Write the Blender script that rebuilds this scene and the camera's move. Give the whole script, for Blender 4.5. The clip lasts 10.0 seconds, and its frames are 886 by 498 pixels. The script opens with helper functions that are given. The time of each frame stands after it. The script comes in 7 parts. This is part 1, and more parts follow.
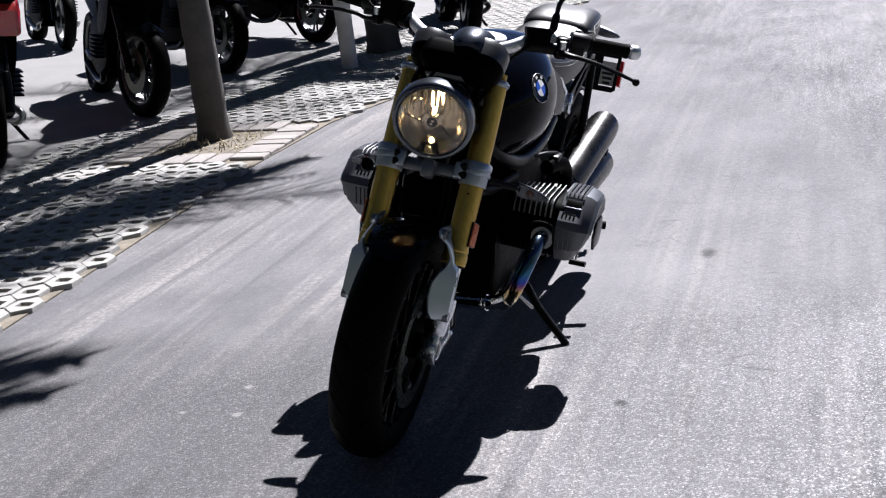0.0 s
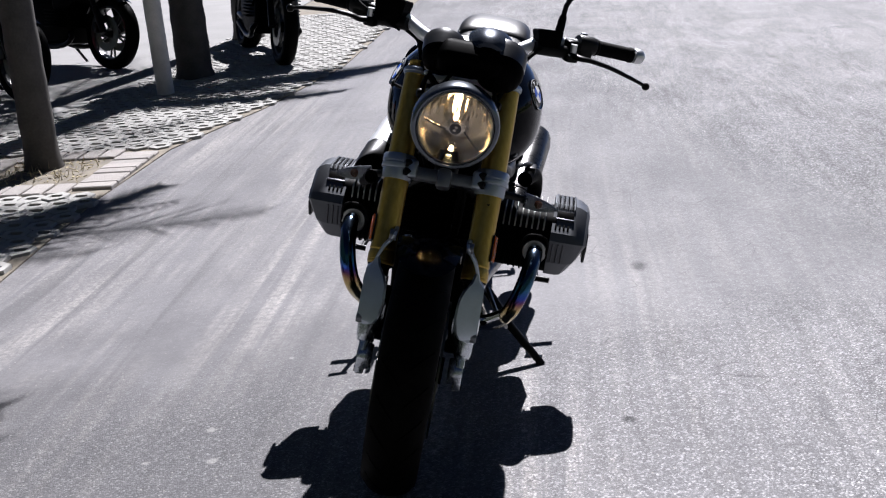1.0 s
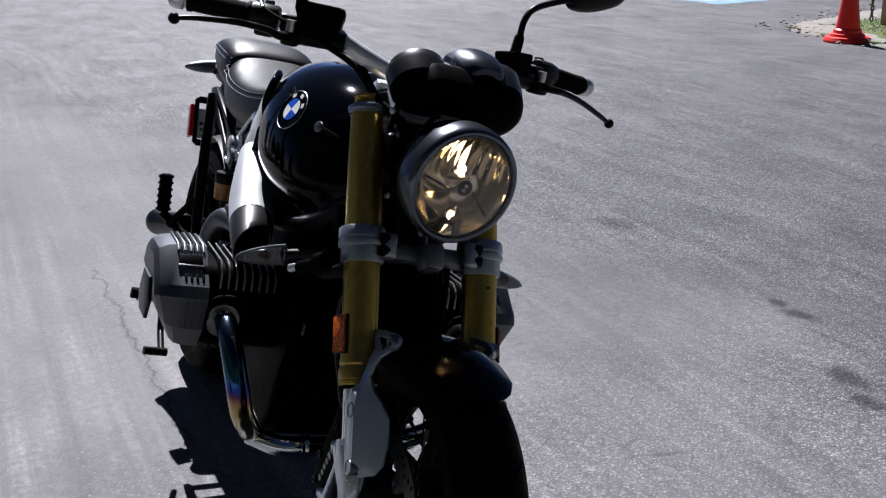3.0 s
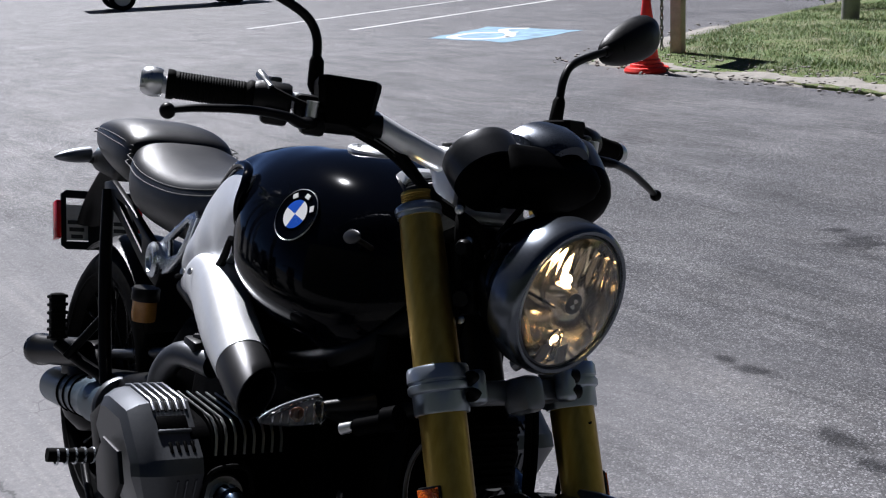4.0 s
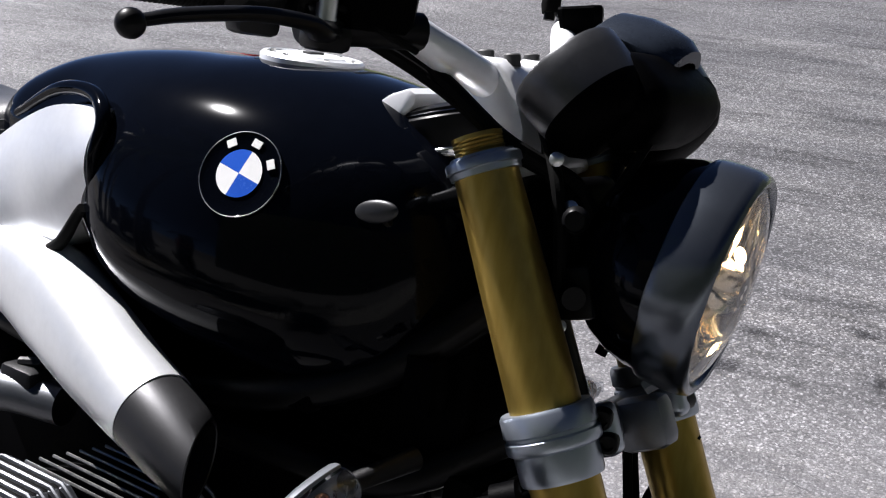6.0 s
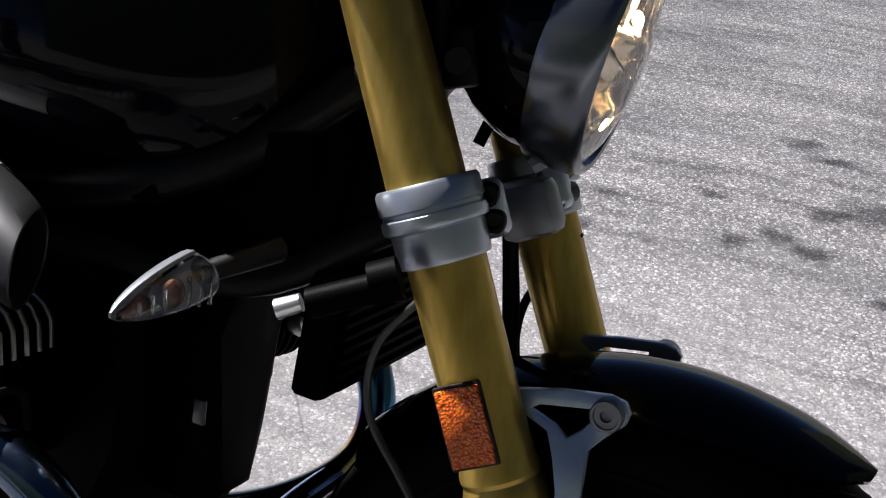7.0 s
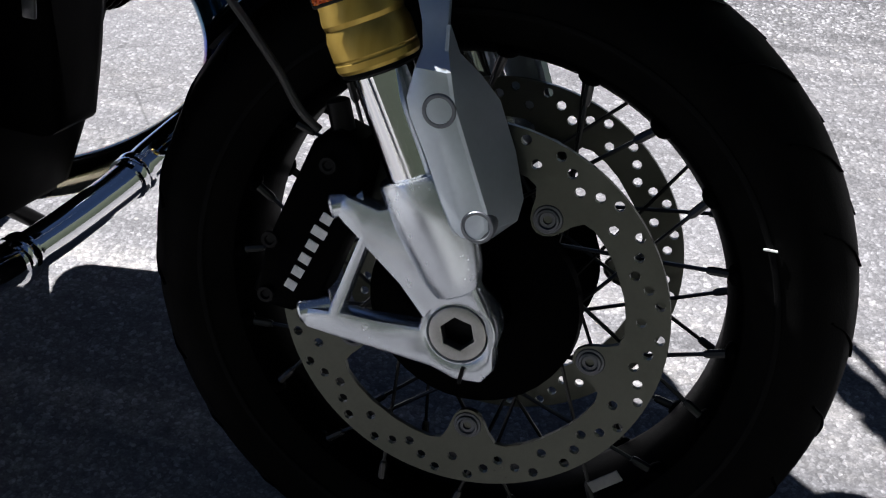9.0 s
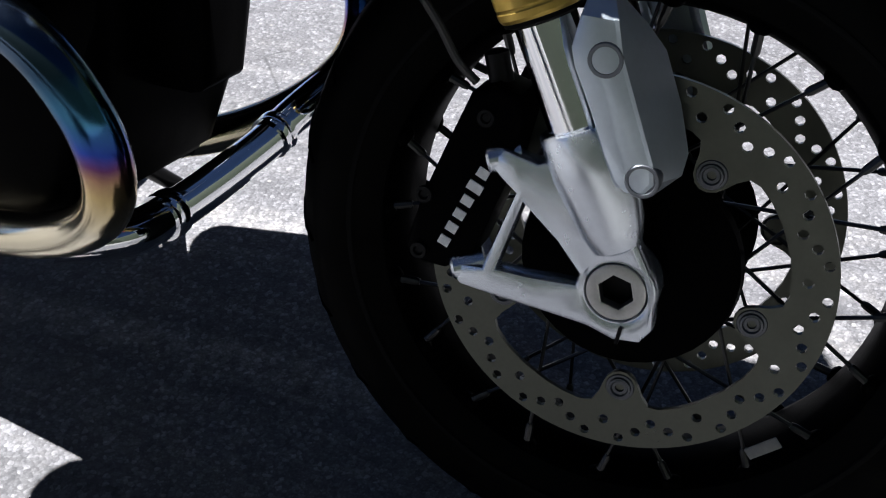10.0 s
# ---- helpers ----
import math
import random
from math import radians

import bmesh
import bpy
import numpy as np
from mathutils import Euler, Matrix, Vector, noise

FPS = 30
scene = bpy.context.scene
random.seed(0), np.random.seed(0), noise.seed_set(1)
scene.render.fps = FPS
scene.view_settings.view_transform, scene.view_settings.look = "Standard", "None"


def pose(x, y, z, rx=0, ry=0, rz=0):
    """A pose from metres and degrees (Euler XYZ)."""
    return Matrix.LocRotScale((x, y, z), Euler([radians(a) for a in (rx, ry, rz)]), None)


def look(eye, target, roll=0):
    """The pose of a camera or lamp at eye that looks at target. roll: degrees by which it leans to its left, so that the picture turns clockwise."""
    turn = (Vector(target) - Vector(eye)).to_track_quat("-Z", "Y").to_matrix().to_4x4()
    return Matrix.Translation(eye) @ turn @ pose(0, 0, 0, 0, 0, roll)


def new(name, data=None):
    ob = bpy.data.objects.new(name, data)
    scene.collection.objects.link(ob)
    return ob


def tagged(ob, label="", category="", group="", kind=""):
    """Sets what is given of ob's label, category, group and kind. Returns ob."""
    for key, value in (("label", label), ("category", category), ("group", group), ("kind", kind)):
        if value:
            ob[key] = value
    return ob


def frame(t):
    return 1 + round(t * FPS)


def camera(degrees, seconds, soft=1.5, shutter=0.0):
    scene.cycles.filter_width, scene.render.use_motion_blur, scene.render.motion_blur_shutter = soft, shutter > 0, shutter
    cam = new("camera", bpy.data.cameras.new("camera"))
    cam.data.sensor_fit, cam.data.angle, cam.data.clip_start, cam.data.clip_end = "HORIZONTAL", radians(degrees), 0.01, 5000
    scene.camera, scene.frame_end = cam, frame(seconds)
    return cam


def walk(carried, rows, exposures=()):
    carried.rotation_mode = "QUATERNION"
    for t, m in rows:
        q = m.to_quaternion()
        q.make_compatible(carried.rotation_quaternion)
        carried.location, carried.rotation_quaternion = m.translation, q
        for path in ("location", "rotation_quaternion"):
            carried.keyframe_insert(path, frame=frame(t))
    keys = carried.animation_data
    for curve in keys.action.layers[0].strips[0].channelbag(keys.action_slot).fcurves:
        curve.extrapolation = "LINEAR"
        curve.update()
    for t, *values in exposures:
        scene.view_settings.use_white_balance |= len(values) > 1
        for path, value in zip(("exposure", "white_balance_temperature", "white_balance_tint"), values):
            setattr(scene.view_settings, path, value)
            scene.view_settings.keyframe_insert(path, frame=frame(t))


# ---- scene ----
cam = camera(41.3, 10.0, 1.2)
PATH = [
    (0, (0.041, 0.222, 1.344), (0.037, 2.128, 0.739), -5.9),
    (0.5, (-0.287, 0.332, 1.336), (-0.08, 2.234, 0.753), -5.1),
    (1, (-0.567, 0.481, 1.3), (-0.14, 2.344, 0.713), -4.2),
    (1.5, (-0.817, 0.718, 1.273), (-0.195, 2.508, 0.636), -1.8),
    (2, (-1.032, 0.977, 1.282), (-0.177, 2.669, 0.645), -4.0),
    (2.2, (-1.084, 1.071, 1.263), (-0.142, 2.728, 0.657), -2.7),
    (3.3, (-1.178, 1.82, 1.221), (0.199, 3.148, 0.639), -0.3),
    (3.5, (-1.169, 1.945, 1.215), (0.268, 3.208, 0.631), -0.2),
    (4, (-1.133, 2.233, 1.227), (0.413, 3.396, 0.72), -2.9),
    (4.5, (-1.094, 2.476, 1.234), (0.532, 3.486, 0.657), -3.4),
    (5, (-1.038, 2.651, 1.235), (0.644, 3.481, 0.54), -3.0),
    (5.2, (-0.991, 2.709, 1.23), (0.7, 3.496, 0.509), -3.5),
    (6.3, (-0.84, 2.972, 1.164), (0.969, 3.309, 0.381), 0.9),
    (6.5, (-0.828, 2.984, 1.136), (0.98, 3.24, 0.321), 1.4),
    (7, (-0.823, 2.962, 1.059), (0.952, 3.155, 0.156), 3.0),
    (7.5, (-0.834, 2.959, 0.969), (0.903, 3.065, -0.015), 3.0),
    (8, (-0.851, 2.969, 0.92), (0.84, 2.968, -0.147), 3.1),
    (8.5, (-0.87, 2.973, 0.901), (0.779, 2.876, -0.226), 3.4),
    (9, (-0.881, 2.969, 0.884), (0.723, 2.877, -0.306), 2.0),
    (9.5, (-0.887, 2.968, 0.863), (0.669, 2.902, -0.391), 2.0),
    (10, (-0.875, 3.011, 0.861), (0.705, 3.087, -0.364), -1.1),
]
walk(cam, [(t, look(eye, target, roll)) for t, eye, target, roll in PATH], exposures=[(0, 1.48, 5900, 15), (1, 1.28, 5900, 15), (2.2, 0.95, 5900, 15), (3.3, 0.83, 5800, 14), (5.2, 1.15, 5900, 13), (6.3, 1.65, 6100, 14), (7.5, 1.9, 6200, 13), (10, 2.0, 5900, 11)])

# ---- world and sun ----
SUN_AZ, SUN_EL = 60.5, 50.0
world = bpy.data.worlds.new("sky")
scene.world = world
world.use_nodes = True
wn = world.node_tree.nodes
sky = wn.new("ShaderNodeTexSky")
sky.sky_type, sky.sun_disc = "NISHITA", False
sky.sun_elevation, sky.sun_rotation = radians(SUN_EL), radians(90 - SUN_AZ)
sky.air_density, sky.dust_density, sky.ozone_density = 0.10, 0.03, 1.0
wn["Background"].inputs["Strength"].default_value = 0.05
world.node_tree.links.new(sky.outputs["Color"], wn["Background"].inputs["Color"])
sun_data = bpy.data.lights.new("sun", "SUN")
sun_data.energy, sun_data.angle, sun_data.color = 5.0, radians(0.5), (1.0, 0.95, 0.88)
sun = new("sun", sun_data)
sun_dir = Vector((math.cos(radians(SUN_AZ)) * math.cos(radians(SUN_EL)), math.sin(radians(SUN_AZ)) * math.cos(radians(SUN_EL)), math.sin(radians(SUN_EL))))
sun.matrix_world = look(sun_dir * 40, (0, 0, 0))


# ---- materials ----
class Nodes:
    """Short hand for one node material."""

    def __init__(self, name):
        self.m = bpy.data.materials.new(name)
        self.m.use_nodes = True
        self.t = self.m.node_tree
        self.b = self.t.nodes["Principled BSDF"]
        self.co = self.t.nodes.new("ShaderNodeTexCoord").outputs["Object"]

    def put(self, sock, value):
        if hasattr(value, "is_output"):
            self.t.links.new(value, sock)
        else:
            sock.default_value = value

    def noise(self, scale, detail=3, rough=0.5, vec=None):
        n = self.t.nodes.new("ShaderNodeTexNoise")
        self.put(n.inputs["Vector"], vec or self.co)
        n.inputs["Scale"].default_value, n.inputs["Detail"].default_value, n.inputs["Roughness"].default_value = scale, detail, rough
        return n.outputs["Fac"]

    def cells(self, scale, feature="F1", out="Distance", vec=None):
        n = self.t.nodes.new("ShaderNodeTexVoronoi")
        n.feature = feature
        self.put(n.inputs["Vector"], vec or self.co)
        n.inputs["Scale"].default_value = scale
        return n.outputs[out]

    def math(self, op, a, b=0.0, clamp=False):
        n = self.t.nodes.new("ShaderNodeMath")
        n.operation, n.use_clamp = op, clamp
        self.put(n.inputs[0], a)
        self.put(n.inputs[1], b)
        return n.outputs[0]

    def ramp(self, fac, stops):
        n = self.t.nodes.new("ShaderNodeValToRGB")
        el = n.color_ramp.elements
        while len(el) < len(stops):
            el.new(0.5)
        for e, (p, c) in zip(el, stops):
            e.position = p
            e.color = (*c, 1) if hasattr(c, "__len__") else (c, c, c, 1)
        self.put(n.inputs["Fac"], fac)
        return n.outputs["Color"]

    def mix(self, fac, a, b, mode="MIX"):
        n = self.t.nodes.new("ShaderNodeMix")
        n.data_type, n.blend_type = "RGBA", mode
        self.put(n.inputs[0], fac)
        self.put(n.inputs[6], (*a, 1) if isinstance(a, tuple) else a)
        self.put(n.inputs[7], (*b, 1) if isinstance(b, tuple) else b)
        return n.outputs[2]

    def split(self, vec=None):
        n = self.t.nodes.new("ShaderNodeSeparateXYZ")
        self.put(n.inputs[0], vec or self.co)
        return n.outputs

    def mapped(self, rot=(0, 0, 0), scale=(1, 1, 1)):
        n = self.t.nodes.new("ShaderNodeMapping")
        self.put(n.inputs["Vector"], self.co)
        n.inputs["Rotation"].default_value, n.inputs["Scale"].default_value = [radians(a) for a in rot], scale
        return n.outputs[0]

    def bump(self, height, strength, dist=0.002):
        n = self.t.nodes.new("ShaderNodeBump")
        n.inputs["Strength"].default_value, n.inputs["Distance"].default_value = strength, dist
        self.put(n.inputs["Height"], height)
        self.put(self.b.inputs["Normal"], n.outputs["Normal"])

    def set(self, **kw):
        for k, v in kw.items():
            self.put(self.b.inputs[k.replace("_", " ")], (*v, 1) if isinstance(v, tuple) and len(v) == 3 else v)
        return self.m


def plain(name, col, rough=0.5, metal=0.0, vary=0.2, scale=30, bump=0.0, bscale=300, wear=0.35, **kw):
    """A surface with broad and fine variation in tone and gloss."""
    n = Nodes(name)
    broad, fine = n.noise(scale, 4), n.noise(scale * 9, 2)
    both = n.math("ADD", n.math("MULTIPLY", broad, 0.65), n.math("MULTIPLY", fine, 0.35))
    dark, light = tuple(c * (1 - vary) for c in col), tuple(min(1, c * (1 + vary)) for c in col)
    c = n.ramp(both, [(0.32, dark), (0.68, light)])
    r = n.math("ADD", n.math("MULTIPLY", n.math("SUBTRACT", both, 0.5), wear), rough, clamp=True)
    if bump:
        n.bump(n.noise(bscale, 3), bump, 0.001)
    n.set(Base_Color=c, Roughness=r, Metallic=metal)
    for k, v in kw.items():
        n.set(**{k: v})
    return n.m


black_gloss = plain("black_paint", (0.0012, 0.0016, 0.003), 0.055, 0, 0.2, 6, wear=0.05, Coat_Weight=0.03, Coat_Roughness=0.12, Specular_IOR_Level=0.055)
black_satin = plain("black_coated_metal", (0.004, 0.004, 0.0045), 0.36, 0, 0.25, 25, 0.1, Specular_IOR_Level=0.10)
black_plastic = plain("black_plastic", (0.005, 0.005, 0.0055), 0.42, 0, 0.2, 40, 0.25, 900, Specular_IOR_Level=0.2)
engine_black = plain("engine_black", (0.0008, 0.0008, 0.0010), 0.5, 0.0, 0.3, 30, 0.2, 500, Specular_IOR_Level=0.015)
rubber = plain("rubber", (0.004, 0.004, 0.004), 0.65, 0, 0.25, 30, 0.3, 600, Specular_IOR_Level=0.04)
leather = plain("black_leather", (0.007, 0.007, 0.008), 0.40, 0, 0.15, 20, 0.35, 420, wear=0.15)
silver = plain("silver_cast", (0.64, 0.68, 0.73), 0.27, 0.92, 0.04, 20, 0.02, 900, wear=0.03)
brushed = plain("brushed_aluminium", (0.66, 0.67, 0.68), 0.32, 0.95, 0.06, 12, 0.06, 700)
side_alu = plain("satin_aluminium_sheet", (0.80, 0.815, 0.84), 0.40, 0.62, 0.05, 14, 0.06, 700, wear=0.12)
forged_alu = plain("forged_aluminium", (0.80, 0.81, 0.83), 0.38, 0.45, 0.05, 14, 0.06, 700, wear=0.12)
titan_grey = plain("grey_lacquered_cast", (0.105, 0.110, 0.120), 0.42, 0.9, 0.08, 30, 0.08, 900, wear=0.10)
snout_grey = plain("dark_satin_aluminium", (0.035, 0.035, 0.037), 0.40, 0.7, 0.08, 20, 0.05, 800, wear=0.1)
clamp_grey = plain("anodised_grey", (0.38, 0.42, 0.48), 0.33, 0.85, 0.03, 40, 0.02, 800, wear=0.04)
bridge_grey = plain("dull_cast_grey", (0.17, 0.18, 0.20), 0.40, 0.8, 0.08, 30, 0.05, 700, wear=0.08)
guard_grey = plain("silver_lacquer", (0.54, 0.60, 0.66), 0.33, 0.75, 0.06, 25, 0.05, 900, wear=0.12)
chrome = plain("chrome", (0.85, 0.86, 0.88), 0.07, 1.0, 0.03, 20)
steel = plain("bare_steel", (0.42, 0.42, 0.41), 0.35, 1.0, 0.12, 50, 0.1, 900)
spoke_steel = plain("dark_spoke_steel", (0.045, 0.045, 0.045), 0.34, 0.9, 0.1, 60)
disc_steel = plain("disc_steel", (0.092, 0.096, 0.080), 0.34, 0.9, 0.1, 30, 0.1, 1200)
silencer_steel = plain("silencer_steel", (0.062, 0.061, 0.060), 0.30, 1.0, 0.1, 12, 0.05, 500)
red_plastic = plain("red_reflector", (0.50, 0.008, 0.012), 0.2, 0, 0.1, 200)
white_paint = plain("white_paint", (0.80, 0.80, 0.80), 0.35, 0, 0.04, 40)
blue_paint = plain("blue_enamel", (0.02, 0.09, 0.50), 0.25, 0, 0.05, 40)
letter_white = plain("white_marking", (0.75, 0.75, 0.74), 0.5, 0, 0.1, 300)
plate_card = plain("pale_card", (0.62, 0.61, 0.58), 0.6, 0, 0.1, 60)
text_black = plain("black_print", (0.03, 0.03, 0.03), 0.6, 0, 0.1, 60)
fluid = plain("brake_fluid", (0.42, 0.20, 0.05), 0.15, 0, 0.15, 60)


def gold_material():
    n = Nodes("gold_anodised")
    v = n.mapped((0, 0, 0), (40, 40, 3))
    c = n.ramp(n.noise(3, 4, vec=v), [(0.3, (0.40, 0.27, 0.055)), (0.7, (0.50, 0.35, 0.085))])
    r = n.ramp(n.noise(25, 3), [(0.3, 0.30), (0.7, 0.42)])
    n.bump(n.noise(30, 2, vec=v), 0.05, 0.0005)
    return n.set(Base_Color=c, Roughness=r, Metallic=0.85)


def heat_material():
    """Header steel that has run hot: straw near the joints, then violet and blue."""
    n = Nodes("heat_tinted_steel")
    z = n.split()[2]
    h = n.math("ADD", n.math("MULTIPLY", n.math("SUBTRACT", z, 0.275), 5.0), n.math("MULTIPLY", n.math("SUBTRACT", n.noise(9, 3), 0.5), 0.35))
    c = n.ramp(h, [(0.02, (0.62, 0.56, 0.40)), (0.26, (0.56, 0.42, 0.18)), (0.36, (0.30, 0.16, 0.11)), (0.42, (0.13, 0.05, 0.13)), (0.50, (0.03, 0.06, 0.32)), (0.62, (0.04, 0.13, 0.22)), (0.72, (0.03, 0.06, 0.10)), (0.95, (0.10, 0.14, 0.20))])
    return n.set(Base_Color=c, Roughness=n.ramp(n.noise(30, 3), [(0.3, 0.1), (0.7, 0.22)]), Metallic=1.0)


def amber_material():
    n = Nodes("amber_reflector")
    cell = n.cells(420)
    n.bump(cell, 0.9, 0.002)
    return n.set(Base_Color=n.ramp(cell, [(0.1, (0.95, 0.26, 0.02)), (0.7, (0.65, 0.08, 0.01))]), Roughness=0.12, Transmission_Weight=0.25)


def tyre_material():
    n = Nodes("tyre_rubber")
    c = n.ramp(n.noise(60, 4), [(0.3, (0.0013, 0.0013, 0.0013)), (0.7, (0.0028, 0.0028, 0.0026))])
    n.bump(n.noise(700, 3), 0.25, 0.001)
    return n.set(Base_Color=c, Roughness=n.ramp(n.noise(18, 3), [(0.3, 0.5), (0.7, 0.72)]), Specular_IOR_Level=0.03)


def glass_material(name, col=(1, 1, 1), rough=0.0):
    n = Nodes(name)
    return n.set(Base_Color=col, Roughness=rough, Transmission_Weight=1.0, IOR=1.45)


def glow(name, col, strength):
    n = Nodes(name)
    return n.set(Base_Color=col, Emission_Color=col, Emission_Strength=strength)


gold, heat, amber, tyre_rubber = gold_material(), heat_material(), amber_material(), tyre_material()
lens_glass = glass_material("lens_glass")
smoke_glass = glass_material("clear_lamp_glass", (0.9, 0.92, 0.95), 0.04)
bulb_glow = glow("lit_bulb", (1.0, 0.72, 0.38), 8.0)
mirror_glass = plain("mirror_glass", (0.9, 0.9, 0.9), 0.02, 1.0, 0.0, 20)
orange_bulb = plain("orange_bulb", (0.10, 0.045, 0.025), 0.2, 0, 0.1, 90)

STAINS = [(0.452, 2.99, 0.042, 0.015), (3.07, 3.235, 0.11, 0.05), (3.34, 3.195, 0.12, 0.055), (3.56, 3.74, 0.10, 0.05), (2.25, 2.95, 0.06, 0.03), (1.90, 3.42, 0.085, 0.06), (1.95, 3.53, 0.05, 0.03), (1.57, 3.07, 0.10, 0.06), (1.45, 2.945, 0.075, 0.05), (1.665, 2.625, 0.055, 0.035), (2.04, 2.37, 0.10, 0.05), (1.93, 2.31, 0.06, 0.04), (1.43, 2.61, 0.08, 0.03), (1.47, 2.50, 0.07, 0.03), (1.63, 2.25, 0.15, 0.07), (1.60, 2.39, 0.09, 0.03), (1.40, 2.44, 0.09, 0.035), (1.66, 2.12, 0.09, 0.05), (1.21, 2.34, 0.045, 0.03), (1.12, 2.245, 0.045, 0.03), (1.62, 2.865, 0.05, 0.03), (2.3, 4.5, 0.14, 0.1), (3.4, 3.6, 0.3, 0.08), (0.95, 4.1, 0.05, 0.04)]
GUM = [(-0.56, 3.34, 0.016), (-0.73, 3.21, 0.011), (-0.57, 3.16, 0.017), (0.66, 3.18, 0.013), (-0.3, 3.75, 0.010)]


def asphalt_material():
    """Worn chip asphalt: bright and dark stones, sweeps along the lane, dark patches, oil spots."""
    n = Nodes("asphalt")
    x, y, _ = n.split()

    def sweep(size, detail=5):
        m = n.t.nodes.new("ShaderNodeMapping")
        m.vector_type = "TEXTURE"
        n.put(m.inputs["Vector"], n.co)
        m.inputs["Rotation"].default_value, m.inputs["Scale"].default_value = (0, 0, radians(-19)), size
        return n.noise(1.0, detail, 0.62, m.outputs[0])

    patch, broad = n.noise(2.2, 5, 0.6), n.noise(0.35, 4, 0.55)
    base = n.ramp(n.math("ADD", n.math("MULTIPLY", patch, 0.45), n.math("MULTIPLY", broad, 0.55)), [(0.36, (0.105, 0.103, 0.109)), (0.64, (0.170, 0.167, 0.174))])
    # pale dust drawn out by tyres, strongest beside the paved strip
    side = n.ramp(n.math("ADD", x, n.math("MULTIPLY", n.math("SUBTRACT", patch, 0.5), 0.8)), [(-0.0, 1.0), (0.6, 0.42)])
    dust = n.math("MULTIPLY", n.ramp(sweep((0.055, 2.4, 1)), [(0.42, 0.0), (0.62, 1.0)]), n.ramp(sweep((0.4, 1.7, 1)), [(0.40, 0.0), (0.58, 1.0)]))
    dust = n.math("MULTIPLY", dust, n.ramp(n.noise(48, 4, 0.7), [(0.42, 0.30), (0.56, 1.15)]))
    base = n.mix(n.math("MULTIPLY", dust, n.math("MULTIPLY", side, 0.84)), base, (0.30, 0.286, 0.276))
    rut = n.ramp(sweep((0.075, 3.2, 1), 3), [(0.36, 0.48), (0.46, 0.0)])
    base = n.mix(n.math("MULTIPLY", rut, side), base, (0.085, 0.084, 0.087))
    # darker oval area out in the open, in drawn-out patches
    dx, dy = n.math("SUBTRACT", x, 3.9), n.math("SUBTRACT", y, 3.2)
    r = n.math("SQRT", n.math("ADD", n.math("MULTIPLY", dx, dx), n.math("MULTIPLY", n.math("MULTIPLY", dy, dy), 0.35)))
    lane = n.ramp(n.math("ADD", n.math("MULTIPLY", r, 0.25), n.math("MULTIPLY", n.math("SUBTRACT", broad, 0.5), 0.9)), [(0.42, 1.0), (0.80, 0.0)])
    far_side = n.ramp(n.math("MULTIPLY", x, 0.4), [(0.56, 0.0), (0.78, 1.0)])
    blot = n.ramp(sweep((0.34, 0.80, 1), 7), [(0.46, 0.0), (0.58, 1.0)])
    pale = n.ramp(sweep((0.14, 0.9, 1), 6), [(0.50, 0.0), (0.62, 1.0)])
    base = n.mix(n.math("MULTIPLY", lane, 0.42), base, (0.062, 0.062, 0.067))
    base = n.mix(n.math("MULTIPLY", n.math("MULTIPLY", blot, n.math("ADD", n.math("MAXIMUM", lane, far_side), 0.05, True)), 0.40), base, (0.048, 0.048, 0.052))
    base = n.mix(n.math("MULTIPLY", n.math("MULTIPLY", pale, lane), 0.24), base, (0.20, 0.198, 0.20))
    # smoother dark surface near the paved strip's front end
    worn = n.math("MULTIPLY", n.ramp(n.math("ADD", n.math("MULTIPLY", y, 0.2), n.math("MULTIPLY", n.math("SUBTRACT", patch, 0.5), 0.25)), [(0.68, 1.0), (0.86, 0.0)]), n.ramp(n.math("ADD", n.math("MULTIPLY", x, 0.5), 0.5), [(0.30, 1.0), (0.62, 0.0)]))
    base = n.mix(n.math("MULTIPLY", worn, 0.72), base, (0.085, 0.084, 0.088))
    # the stones themselves, two sizes
    big, small = n.split(n.cells(205, out="Color")), n.split(n.cells(480, out="Color"))
    chips = n.ramp(big[0], [(0.0, 0.42), (0.5, 0.80), (0.76, 1.12), (0.88, 1.70), (1.0, 2.5)])
    mottle = n.math("ADD", n.math("MULTIPLY", n.noise(34, 4, 0.7), 0.85), n.math("MULTIPLY", sweep((0.030, 0.10, 1), 4), 0.15))
    base = n.mix(n.math("ADD", n.math("MULTIPLY", lane, 0.5), 0.30, True), base, n.ramp(mottle, [(0.36, 0.66), (0.5, 0.98), (0.64, 1.36)]), "MULTIPLY")
    rough = n.ramp(n.math("ADD", n.math("MULTIPLY", x, 0.5), n.math("MULTIPLY", n.math("SUBTRACT", patch, 0.5), 1.2)), [(0.0, 0.36), (0.35, 0.64), (0.65, 1.0)])
    rough = n.math("MULTIPLY", rough, n.math("MAXIMUM", n.ramp(n.math("MULTIPLY", n.math("ADD", y, n.math("MULTIPLY", patch, 0.6)), 0.2), [(0.64, 1.0), (0.82, 0.14)]), n.ramp(n.math("MULTIPLY", x, 0.25), [(0.40, 0.0), (0.56, 0.8)])))
    grain = n.math("MULTIPLY", n.math("MAXIMUM", rough, n.ramp(n.math("MULTIPLY", y, 0.2), [(0.66, 0.62), (0.78, 0.0)])), 1.0, True)
